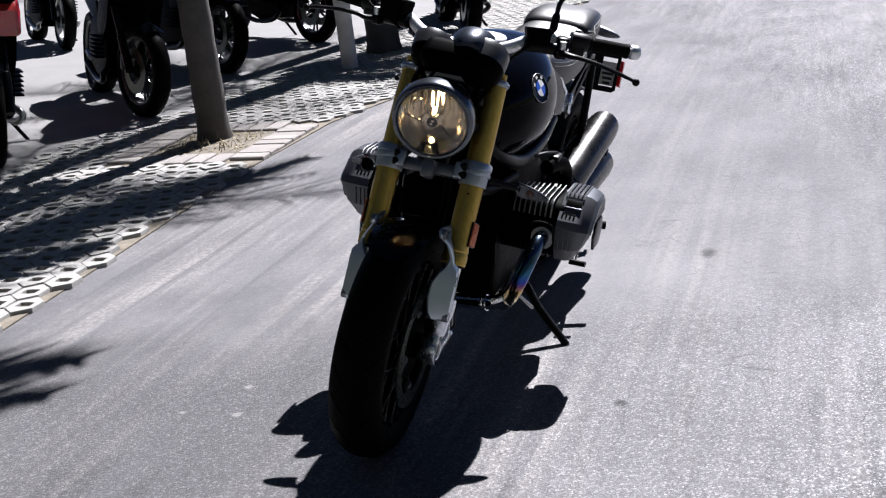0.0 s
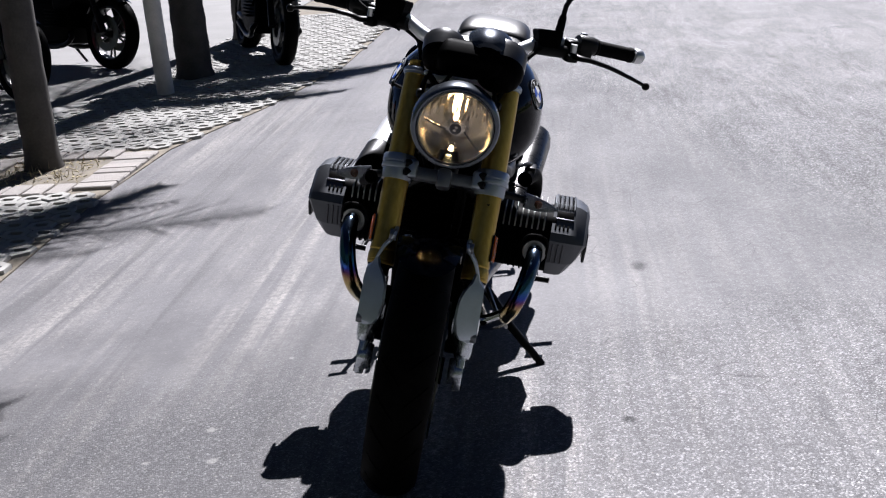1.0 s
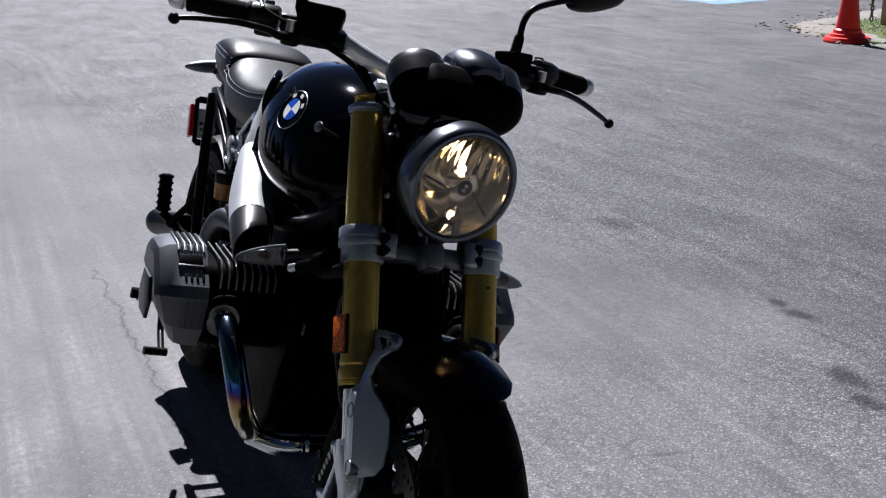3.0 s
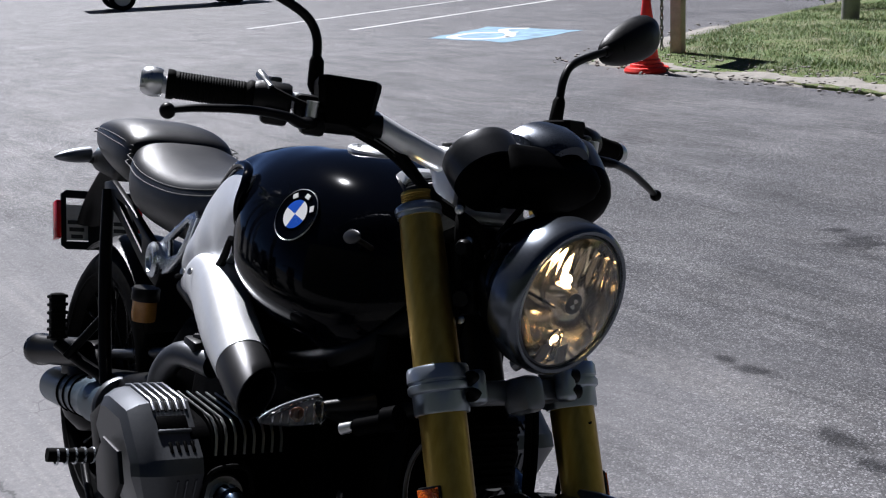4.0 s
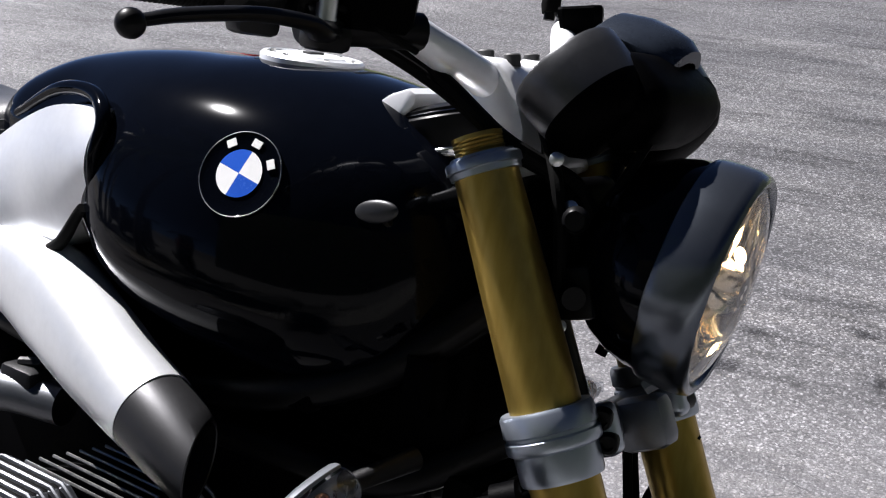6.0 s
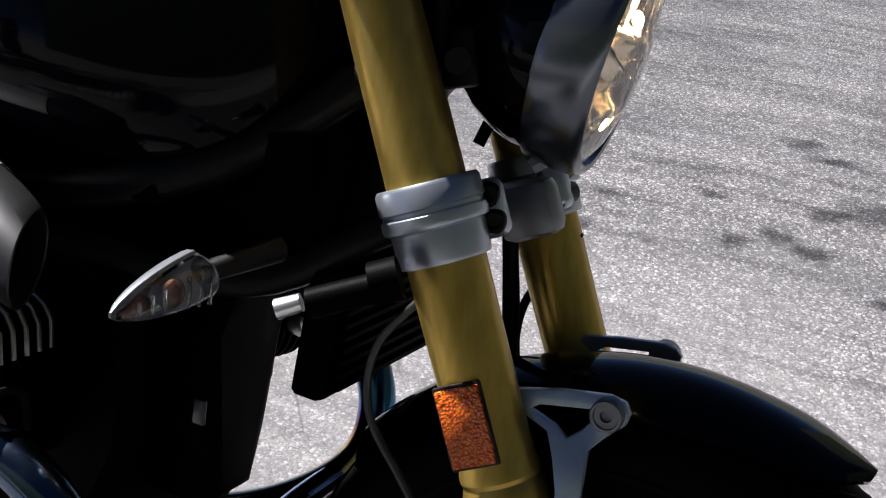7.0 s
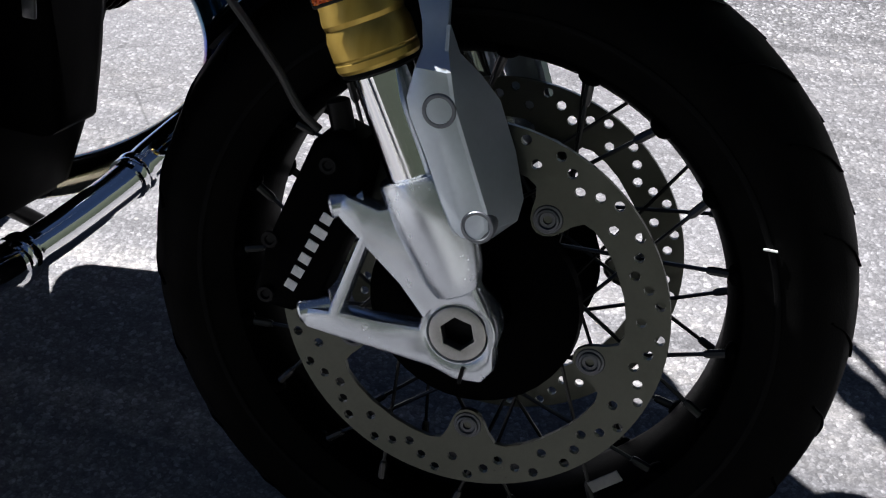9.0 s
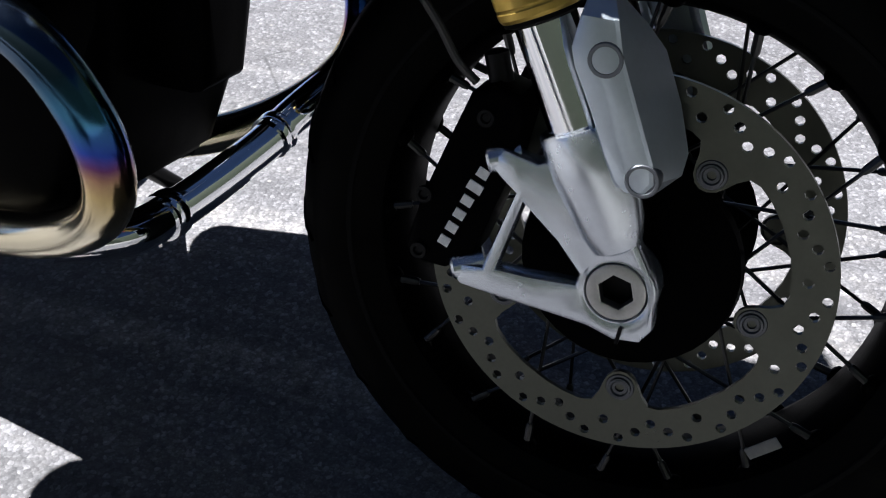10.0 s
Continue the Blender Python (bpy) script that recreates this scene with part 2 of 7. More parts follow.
    rough = n.math("MULTIPLY", rough, n.math("MAXIMUM", n.ramp(n.math("MULTIPLY", x, 0.4), [(0.36, 0.38), (0.60, 1.0)]), n.ramp(n.math("MULTIPLY", y, 0.2), [(0.47, 1.0), (0.58, 0.0)])))
    rough = n.math("MAXIMUM", rough, n.ramp(n.math("MULTIPLY", y, 0.2), [(0.69, 0.42), (0.79, 0.0)]))
    base = n.mix(n.math("MULTIPLY", rough, 0.9), base, chips, "MULTIPLY")
    base = n.mix(n.math("SUBTRACT", grain, n.math("MULTIPLY", rough, 0.55), True), base, n.ramp(small[1], [(0.0, 0.48), (0.6, 0.94), (0.86, 1.35), (1.0, 2.1)]), "MULTIPLY")
    pit = n.cells(205)
    base = n.mix(n.math("MULTIPLY", rough, n.ramp(pit, [(0.5, 0.0), (0.85, 0.55)])), base, (0.04, 0.04, 0.042))
    # drawn-out dark bands that follow the lane
    band = n.math("ADD", n.math("MULTIPLY", sweep((0.050, 0.42, 1), 4), 0.6), n.math("MULTIPLY", sweep((0.20, 1.3, 1), 3), 0.4))
    base = n.mix(n.math("MULTIPLY", rough, 0.85), base, n.ramp(band, [(0.38, 0.50), (0.46, 0.86), (0.52, 1.04), (0.62, 1.14)]), "MULTIPLY")
    grit = n.math("MULTIPLY", n.ramp(n.cells(55), [(0.12, 1.0), (0.17, 0.0)]), n.ramp(n.split(n.cells(55, out="Color"))[2], [(0.95, 0.0), (0.96, 0.7)]))
    base = n.mix(grit, base, (0.30, 0.29, 0.27))
    wob = n.math("MULTIPLY", n.math("SUBTRACT", n.noise(14, 3), 0.5), 1.6)
    # one long open crack beside the bike
    along = n.math("SUBTRACT", 5.45, y)
    off = n.math("ABSOLUTE", n.math("ADD", n.math("SUBTRACT", x, n.math("SUBTRACT", 0.55, n.math("MULTIPLY", along, 0.315))), n.math("MULTIPLY", n.math("SUBTRACT", n.noise(5.0, 5, 0.7), 0.5), 0.14)))
    ends = n.math("MULTIPLY", n.ramp(n.math("MULTIPLY", along, 0.5), [(0.02, 0.0), (0.06, 1.0)]), n.ramp(n.math("MULTIPLY", along, 0.5), [(0.74, 1.0), (0.80, 0.0)]))
    base = n.mix(n.math("MULTIPLY", ends, n.ramp(off, [(0.002, 0.75), (0.007, 0.0)])), base, (0.03, 0.03, 0.03))
    for sx, sy, rx, ry in STAINS:
        px, py = n.math("SUBTRACT", x, sx), n.math("SUBTRACT", y, sy)
        dx = n.math("DIVIDE", n.math("SUBTRACT", n.math("MULTIPLY", px, 0.946), n.math("MULTIPLY", py, 0.326)), rx * 0.62)
        dy = n.math("DIVIDE", n.math("ADD", n.math("MULTIPLY", px, 0.326), n.math("MULTIPLY", py, 0.946)), ry * 1.75)
        d = n.math("ADD", n.math("SQRT", n.math("ADD", n.math("MULTIPLY", dx, dx), n.math("MULTIPLY", dy, dy))), wob)
        base = n.mix(n.ramp(d, [(0.35, 0.95), (1.25, 0.0)]), base, (0.27, 0.27, 0.28), "MULTIPLY")
    for sx, sy, rr in GUM:
        dx, dy = n.math("SUBTRACT", x, sx), n.math("SUBTRACT", y, sy)
        d = n.math("ADD", n.math("DIVIDE", n.math("SQRT", n.math("ADD", n.math("MULTIPLY", dx, dx), n.math("MULTIPLY", dy, dy))), rr), n.math("MULTIPLY", n.math("SUBTRACT", n.noise(90, 3), 0.5), 2.2))
        base = n.mix(n.ramp(d, [(0.6, 0.7), (1.1, 0.0)]), base, (0.26, 0.255, 0.25))
    web = n.cells(8.5, "DISTANCE_TO_EDGE", vec=n.mapped((0, 0, 20), (1.0, 0.6, 1.0)))
    base = n.mix(n.math("MULTIPLY", n.ramp(web, [(0.0, 0.75), (0.018, 0.0)]), n.math("MULTIPLY", n.ramp(n.noise(2.6, 5, 0.7), [(0.50, 0.0), (0.58, 1.0)]), n.ramp(x, [(0.35, 0.0), (0.6, 1.0)]))), base, (0.045, 0.045, 0.046))
    relief = n.math("ADD", n.math("MULTIPLY", n.math("ADD", big[1], n.math("MULTIPLY", small[0], 0.5)), 0.55), n.math("MULTIPLY", pit, -1.3))
    n.bump(n.math("MULTIPLY", relief, rough), 0.5, 0.0028)
    return n.set(Base_Color=base, Roughness=n.ramp(big[0], [(0.0, 0.7), (0.75, 0.55), (1.0, 0.32)]), Specular_IOR_Level=n.math("MAXIMUM", n.math("MULTIPLY", n.ramp(big[0], [(0.0, 0.03), (0.7, 0.10), (1.0, 0.45)]), grain), 0.13))


def concrete_material(name, col, scale=6.0, vary=0.18):
    n = Nodes(name)
    info = n.t.nodes.new("ShaderNodeObjectInfo").outputs["Random"]
    f = n.math("ADD", n.math("MULTIPLY", n.noise(scale, 5, 0.6), 0.6), n.math("MULTIPLY", n.noise(scale * 30, 3), 0.4))
    c = n.ramp(f, [(0.3, tuple(v * (1 - vary) for v in col)), (0.7, tuple(min(1, v * (1 + vary)) for v in col))])
    c = n.mix(1.0, c, n.ramp(info, [(0.0, 0.86), (1.0, 1.1)]), "MULTIPLY")
    n.bump(n.noise(scale * 40, 3), 0.5, 0.003)
    return n.set(Base_Color=c, Roughness=0.85)


asphalt = asphalt_material()
concrete = concrete_material("pale_concrete", (0.165, 0.162, 0.16), 2.0)
paver_concrete = concrete_material("paver_concrete", (0.30, 0.295, 0.28), 8.0)
brick_clay = concrete_material("pale_brick", (0.27, 0.25, 0.235), 14.0)
soil = plain("dry_soil", (0.15, 0.13, 0.10), 0.9, 0, 0.5, 12, 0.8, 90)
sand = plain("sandy_kerb", (0.25, 0.232, 0.205), 0.9, 0, 0.3, 9, 0.8, 120)
bark = plain("palm_bark", (0.068, 0.063, 0.058), 0.9, 0, 0.35, 9, 0.9, 60)
leaf = plain("palm_leaf", (0.055, 0.10, 0.03), 0.5, 0, 0.35, 6)


def lawn_material():
    """Thin lawn: grass tones broken by bare sandy soil."""
    n = Nodes("lawn_soil")
    f = n.math("ADD", n.math("MULTIPLY", n.noise(1.6, 6, 0.65), 0.6), n.math("MULTIPLY", n.noise(22, 4, 0.6), 0.4))
    c = n.ramp(f, [(0.34, (0.26, 0.235, 0.19)), (0.43, (0.17, 0.17, 0.08)), (0.52, (0.10, 0.15, 0.035)), (0.66, (0.055, 0.095, 0.02))])
    n.bump(n.noise(30, 5, 0.7), 1.0, 0.03)
    return n.set(Base_Color=c, Roughness=0.95)


def blade_material():
    n = Nodes("grass_blade")
    isl = n.t.nodes.new("ShaderNodeNewGeometry").outputs["Random Per Island"]
    return n.set(Base_Color=n.ramp(isl, [(0.0, (0.05, 0.095, 0.016)), (0.5, (0.10, 0.175, 0.032)), (0.85, (0.18, 0.22, 0.057)), (1.0, (0.29, 0.265, 0.12))]), Roughness=0.6)


lawn_green, blade_green = lawn_material(), blade_material()
post_white = plain("weathered_white_paint", (0.56, 0.55, 0.53), 0.6, 0, 0.15, 12, 0.2, 200)
post_pink = plain("faded_pink_paint", (0.42, 0.33, 0.31), 0.7, 0, 0.2, 12, 0.2, 200)
cone_red = plain("red_cone_plastic", (0.85, 0.035, 0.02), 0.4, 0, 0.12, 12)
line_white = plain("road_marking_white", (0.62, 0.62, 0.61), 0.8, 0, 0.35, 9, 0.5, 200)
line_blue = plain("road_marking_blue", (0.17, 0.29, 0.39), 0.8, 0, 0.5, 5, 0.5, 200)
rust_steel = plain("galvanised_chain", (0.22, 0.21, 0.20), 0.5, 0.8, 0.25, 60)
red_paint = plain("red_paint", (0.45, 0.012, 0.012), 0.2, 0, 0.1, 8, Coat_Weight=1.0)
blue_car = plain("dark_car_paint", (0.02, 0.025, 0.035), 0.2, 0, 0.1, 5, Coat_Weight=1.0)


# ---- mesh tools ----
def axis(p, d):
    """Local z laid along d at p."""
    return Matrix.Translation(p) @ Vector(d).to_track_quat("Z", "Y").to_matrix().to_4x4()


def ring_faces(bm, a, b):
    n = len(a)
    for i in range(n):
        j = (i + 1) % n
        q = [a[i], a[j], b[j], b[i]]
        u = []
        for v in q:
            if v not in u:
                u.append(v)
        if len(u) > 2:
            bm.faces.new(u)


def lathe(bm, prof, m, seg=32, closed=False):
    """prof: (radius, height) along local z."""
    rings = []
    for r, z in prof:
        if r < 1e-5:
            v = bm.verts.new(m @ Vector((0, 0, z)))
            rings.append([v] * seg)
        else:
            rings.append([bm.verts.new(m @ Vector((r * math.cos(2 * math.pi * i / seg), r * math.sin(2 * math.pi * i / seg), z))) for i in range(seg)])
    for a, b in zip(rings, rings[1:] + ([rings[0]] if closed else [])):
        ring_faces(bm, a, b)
    return bm


def spline(pts, n=8):
    """Catmull-Rom through the points."""
    p = [Vector(q) for q in pts]
    p = [p[0] * 2 - p[1]] + p + [p[-1] * 2 - p[-2]]
    out = []
    for i in range(1, len(p) - 2):
        for k in range(n):
            t = k / n
            a, b, c, d = p[i - 1 : i + 3]
            out.append(0.5 * (2 * b + (c - a) * t + (2 * a - 5 * b + 4 * c - d) * t * t + (3 * b - a - 3 * c + d) * t**3))
    return out + [p[-2]]


def tube(bm, pts, r, seg=12, caps=True, flat=1.0):
    """A round bar along pts; r is one radius or one for each point. flat squeezes it across its second side."""
    pts = [Vector(p) for p in pts]
    rs = list(r) if hasattr(r, "__len__") else [r] * len(pts)
    if len(rs) != len(pts):
        rs = list(np.interp(np.linspace(0, 1, len(pts)), np.linspace(0, 1, len(rs)), rs))
    up, rings = None, []
    for i, p in enumerate(pts):
        d = (pts[min(i + 1, len(pts) - 1)] - pts[max(i - 1, 0)]).normalized()
        if up is None:
            up = d.orthogonal().normalized() if abs(d.z) > 0.9 else Vector((0, 0, 1))
        up = (up - d * up.dot(d)).normalized()
        side = d.cross(up)
        rings.append([bm.verts.new(p + float(rs[i]) * (math.cos(2 * math.pi * k / seg) * side + flat * math.sin(2 * math.pi * k / seg) * up)) for k in range(seg)])
    for a, b in zip(rings, rings[1:]):
        ring_faces(bm, a, b)
    if caps:
        bm.faces.new(rings[0][::-1])
        bm.faces.new(rings[-1])
    return bm


def box(bm, size, m, bev=0.004, seg=2):
    made = bmesh.ops.create_cube(bm, size=1, matrix=m @ Matrix.Diagonal((*size, 1)))["verts"]
    if bev:
        edges = {e for v in made for e in v.link_edges}
        bmesh.ops.bevel(bm, geom=list(edges), offset=bev, segments=seg, affect="EDGES", profile=0.5)
    return bm


def plate(bm, outline, thick, m, bev=0.002, seg=2):
    """An outline in local x, y with a thickness along local z, its edges rounded."""
    low = [bm.verts.new(m @ Vector((x, y, -thick / 2))) for x, y in outline]
    high = [bm.verts.new(m @ Vector((x, y, thick / 2))) for x, y in outline]
    faces = [bm.faces.new(low[::-1]), bm.faces.new(high)]
    ring_faces(bm, low, high)
    if bev:
        edges = {e for f in faces for e in f.edges}
        bmesh.ops.bevel(bm, geom=list(edges), offset=bev, segments=seg, affect="EDGES", profile=0.5)
    return bm


def blob(bm, r, m, u=24, v=14):
    bmesh.ops.create_uvsphere(bm, u_segments=u, v_segments=v, radius=1, matrix=m @ Matrix.Diagonal((*r, 1)))
    return bm


def loft(bm, rings, caps=True):
    rows = [[bm.verts.new(p) for p in ring] for ring in rings]
    for a, b in zip(rows, rows[1:]):
        ring_faces(bm, a, b)
    if caps:
        bm.faces.new(rows[0][::-1])
        bm.faces.new(rows[-1])
    return bm


def smoothed(bm, name, angle=38):
    bmesh.ops.recalc_face_normals(bm, faces=bm.faces)
    me = bpy.data.meshes.new(name)
    bm.to_mesh(me)
    bm.free()
    me.shade_smooth()
    me.set_sharp_from_angle(angle=radians(angle))
    return me


def part(name, bm, material, parent=None, label="", m=None, angle=38):
    """Links a bmesh as one mesh object under a thing or a part."""
    if m is not None:
        bm.transform(m)
    me = smoothed(bm, name, angle)
    me.materials.append(material)
    ob = new(name, me)
    # three levels at most: thing, part, sub-part
    while parent and parent.parent and parent.parent.parent:
        parent = parent.parent
    ob.parent = parent
    if label:
        tagged(ob, label)
    return ob


def B():
    return bmesh.new()


def thing(name, label, category, m=None, group="", kind=""):
    ob = new(name)
    ob.empty_display_size = 0.1
    if m is not None:
        ob.matrix_world = m
    return tagged(ob, label, category, group, kind)


# ---- ground and surroundings ----
PAVE = -17.5                     # heading of the paved strip's edge, degrees
EDGE = [(-5.2, -9.0), (-3.1, -1.6), (-1.47, 4.15), (-0.93, 6.13), (-0.56, 7.15), (0.08, 8.18), (0.85, 9.7), (2.2, 13.5), (4.4, 20.0)]


def edge_x(y):
    return float(np.interp(y, [p[1] for p in EDGE], [p[0] for p in EDGE]))


bm = B()
N = 160
box(bm, (2 * N, 2 * N, 0.4), Matrix.Translation((0, 0, -0.2)), 0)
ground = part("road", bm, asphalt)
tagged(ground, "sunlit grey asphalt lane with pale chips, tyre streaks and oil spots", "road", kind="structure")

# pale concrete parking apron beyond the lattice strip
bm = B()
outer = [(x - 1.55, y + 0.0) for x, y in EDGE]
far = [(-14.0, 20.0), (-14.0, -9.0)]
plate(bm, outer + far, 0.03, Matrix.Translation((0, 0, 0.0)), 0.004)
tagged(part("pavement", bm, concrete), "pale worn concrete parking apron in strong sun", "pavement", kind="structure")

# bed under the lattice pavers
bm = B()
plate(bm, EDGE + outer[::-1], 0.012, Matrix.Translation((0, 0, 0.0)), 0)
strip = tagged(part("ground_strip", bm, soil), "strip of pale lattice paving stones with soil in the holes", "paving", kind="structure")


def lattice_mesh():
    """One open paving stone: a hexagonal frame round a square hole, 0.16 by 0.2 m."""
    bm = B()
    w, l, t = 0.0585, 0.084, 0.045
    o = [(-w, -l * 0.45), (0, -l), (w, -l * 0.45), (w, l * 0.45), (0, l), (-w, l * 0.45)]
    h = [(-0.030, -0.020), (0.0, -0.025), (0.030, -0.020), (0.030, 0.020), (0.0, 0.025), (-0.030, 0.020)]
    ot = [bm.verts.new((x * 0.97, y * 0.97, t)) for x, y in o]
    om = [bm.verts.new((x, y, t - 0.006)) for x, y in o]
    ob = [bm.verts.new((x, y, 0)) for x, y in o]
    ht = [bm.verts.new((x, y, t)) for x, y in h]
    hb = [bm.verts.new((x * 0.9, y * 0.9, 0)) for x, y in h]
    ring_faces(bm, ob, om), ring_faces(bm, om, ot), ring_faces(bm, ot, ht), ring_faces(bm, ht, hb)
    me = smoothed(bm, "paving_stone", 25)
    me.materials.append(paver_concrete)
    return me


PIT = Matrix.Translation((-1.209, 6.833, 0)) @ Matrix.Rotation(radians(PAVE), 4, "Z")      # tree pit, its own axes
PIT_IN = PIT.inverted()


def in_pit(x, y, grow=0.0):
    q = PIT_IN @ Vector((x, y, 0))
    return abs(q.x) < 0.36 + grow and abs(q.y) < 0.36 + grow


# ---- palms ----
def palm(x, y, radius, lean, label, crown_z=4.3, seed=1, reach=1.0, bare=None, fronds=()):
    rnd = random.Random(seed)
    tree = thing("palm_tree", label, "palm tree", Matrix.Translation((x, y, 0)), group="palms beside the lane")
    bm = B()
    zs = np.linspace(-0.02, crown_z, 44)
    pts = [Vector((lean[0] * (max(z, 0) / crown_z) ** 2.2, lean[1] * (max(z, 0) / crown_z) ** 2.2, z)) for z in zs]
    rs = [radius * (1.25 if z < 0.05 else 1.0 - 0.25 * z / crown_z) * (1 + 0.035 * (i % 2) + 0.03 * rnd.random()) for i, z in enumerate(zs)]
    tube(bm, pts, rs, 18)
    part("trunk", bm, bark, tree)
    top = pts[-1]
    verts, faces = [], []
    spread = [(2 * math.pi * f / 18 + rnd.uniform(-0.15, 0.15), rnd.uniform(-0.15, 1.0), rnd.uniform(1.9, 2.5) * reach, True) for f in range(18)]
    spread += [(radians(deg), rise, length, False) for deg, rise, length in fronds]
    for a, rise, length, cut in spread:
        # random fronds left out on this side, to keep their shade off the ground
        if cut and bare and bare[0] < (math.degrees(a) + 180) % 360 - 180 < bare[1]:
            continue
        d = Vector((math.cos(a), math.sin(a), 0))
        side = Vector((-d.y, d.x, 0))
        spine = [top + d * (length * s) + Vector((0, 0, rise * length * s * 0.9 - 1.25 * length * 0.55 * s * s)) for s in np.linspace(0, 1, 15)]
        for i in range(14):
            p, q = spine[i], spine[i + 1]
            w = 0.02 * (1 - i / 15)
            k = len(verts)
            verts += [p - side * w, p + side * w, q + side * w, q - side * w]
            faces.append((k, k + 1, k + 2, k + 3))
            if i < 2:
                continue
            for s in (-1, 1):
                for h in ((0.0, 0.33, 0.67) if cut else (0.0, 0.2, 0.4, 0.6, 0.8)):
                    base = p.lerp(q, h)
                    ll = 0.55 * math.sin(math.pi * min(1, (i + h + 1.5) / 16.5)) * rnd.uniform(0.8, 1.1)
                    tip = base + side * s * ll * 0.75 + d * ll * 0.55 - Vector((0, 0, ll * rnd.uniform(0.25, 0.6)))
                    along = (q - p).normalized() * (0.018 if cut else 0.034)
                    k = len(verts)
                    verts += [base - along, base + along, tip]
                    faces.append((k, k + 1, k + 2))
    me = bpy.data.meshes.new("crown")
    me.from_pydata(verts, [], faces)
    me.materials.append(leaf)
    crown = new("crown", me)
    crown.parent = tree
    tagged(crown, "arching feathered green fronds")
    return tree


# crowns are out of view; bare sectors and listed fronds place their shadows
palm(-1.23, 7.00, 0.090, (-0.12, 0.05), "slim grey-barked palm standing in a brick-edged pit", 4.2, 3, 1.0, (-62, 62), ((36, 0.22, 2.45), (39, 0.30, 2.30), (-29, 0.45, 1.95), (-22, 0.42, 1.86), (22, 0.45, 1.65), (64, 0.3, 1.9)))
palm(-0.29, 9.90, 0.132, (-0.15, -0.55), "stout grey-barked palm beside the white post", 4.2, 5, 0.85, (-13, 26))
palm(0.34, 12.25, 0.14, (0.1, 0.1), "grey-barked palm behind the parked motorcycles", 4.3, 8, 1.0, (-50, 60), ((-5, 0.35, 2.4), (-14, 0.30, 2.1), (-38, 0.3, 2.1), (20, 0.4, 1.7)))

# ---- tree pit ----
bm = B()
box(bm, (0.57, 0.58, 0.04), PIT @ Matrix.Translation((0, 0, -0.008)), 0.004)
tagged(part("tree_pit", bm, soil), "bare soil and dry litter round the palm's foot", "planting bed", kind="structure")
bm = B()
rnd = random.Random(4)
for i in range(170):
    q = PIT @ Vector((rnd.uniform(-0.26, 0.26), rnd.uniform(-0.27, 0.27), 0.013))
    box(bm, (rnd.uniform(0.006, 0.03), rnd.uniform(0.004, 0.01), 0.004), Matrix.Translation(q) @ Euler((rnd.uniform(-0.4, 0.4), rnd.uniform(-0.4, 0.4), rnd.uniform(0, 6.3))).to_matrix().to_4x4(), 0)
for i in range(90):
    q = PIT @ Vector((rnd.uniform(-0.26, 0.26), rnd.uniform(-0.27, 0.27), 0.013))
    a = rnd.uniform(0, 6.3)
    v = [bm.verts.new(q + Vector(p)) for p in ((-0.003 * math.sin(a), 0.003 * math.cos(a), 0), (0.003 * math.sin(a), -0.003 * math.cos(a), 0), (0.03 * math.cos(a), 0.03 * math.sin(a), rnd.uniform(0.02, 0.06)))]
    bm.faces.new(v)
tagged(part("leaf_litter", bm, plain("dry_straw", (0.33, 0.28, 0.17), 0.8, 0, 0.3, 20)), "dry straw, twigs and sparse weeds in the pit", "litter", kind="stuff")

# ---- white post ----
bm = B()
tube(bm, [(0, 0, 0), (0, 0, 1.95)], 0.062, 20)
part_ob = part("post", bm, post_white)
part_ob.matrix_world = Matrix.Translation((-0.535, 9.16, 0)) @ Matrix.Rotation(radians(-1.0), 4, "Y")
tagged(part_ob, "weathered white round steel post set in the paving", "post")


# ---- lawn side ----
LAWN = [(6.57, -10.93), (6.9, 2.02), (7.27, 4.42), (8.15, 6.09), (8.65, 7.38), (9.07, 8.03), (9.81, 8.21), (27.66, 8.4), (27.66, -10.93)]
bm = B()
plate(bm, LAWN, 0.05, Matrix.Translation((0, 0, 0.0)), 0.008)
tagged(part("lawn", bm, lawn_green), "rough sunlit green lawn beside the asphalt", "lawn", kind="structure")
# verge: a low crumbling bank with an uneven edge on both sides
rnd = random.Random(31)
road_side = spline([(6.48, -10.93, 0), (6.8, 2.02, 0), (7.18, 4.24, 0), (7.59, 4.98, 0), (7.89, 5.67, 0), (8.1, 6.18, 0), (8.52, 7.06, 0), (8.93, 7.89, 0), (9.72, 8.26, 0), (12.86, 8.49, 0)], 14)
rows = []
for i, p in enumerate(road_side):
    d = (road_side[min(i + 1, len(road_side) - 1)] - road_side[max(i - 1, 0)]).normalized()
    out = Vector((d.y, -d.x, 0))
    wide = 0.30 + 0.30 * noise.noise(Vector((p.x * 2.1, p.y * 2.1, 0))) + 0.05 * rnd.random()
    near = 0.06 * noise.noise(p * 5.0) + 0.03 * rnd.uniform(-1, 1)
    rows.append([p + out * w + Vector((0, 0, z + 0.006 * noise.noise(p * 9 + Vector((w * 20, 0, 0))))) for w, z in ((near, -0.01), (near + 0.02, 0.012), (near + 0.09, 0.030), (wide * 0.6, 0.036), (wide, 0.034), (wide + 0.1, 0.015))])
bm = B()
vr = [[bm.verts.new(q) for q in r] for r in rows]
for r0, r1 in zip(vr, vr[1:]):
    for k in range(5):
        bm.faces.new((r0[k], r0[k + 1], r1[k + 1], r1[k]))
tagged(part("verge", bm, sand), "crumbling pale sandy verge along the lawn", "verge", kind="structure")
bm = B()
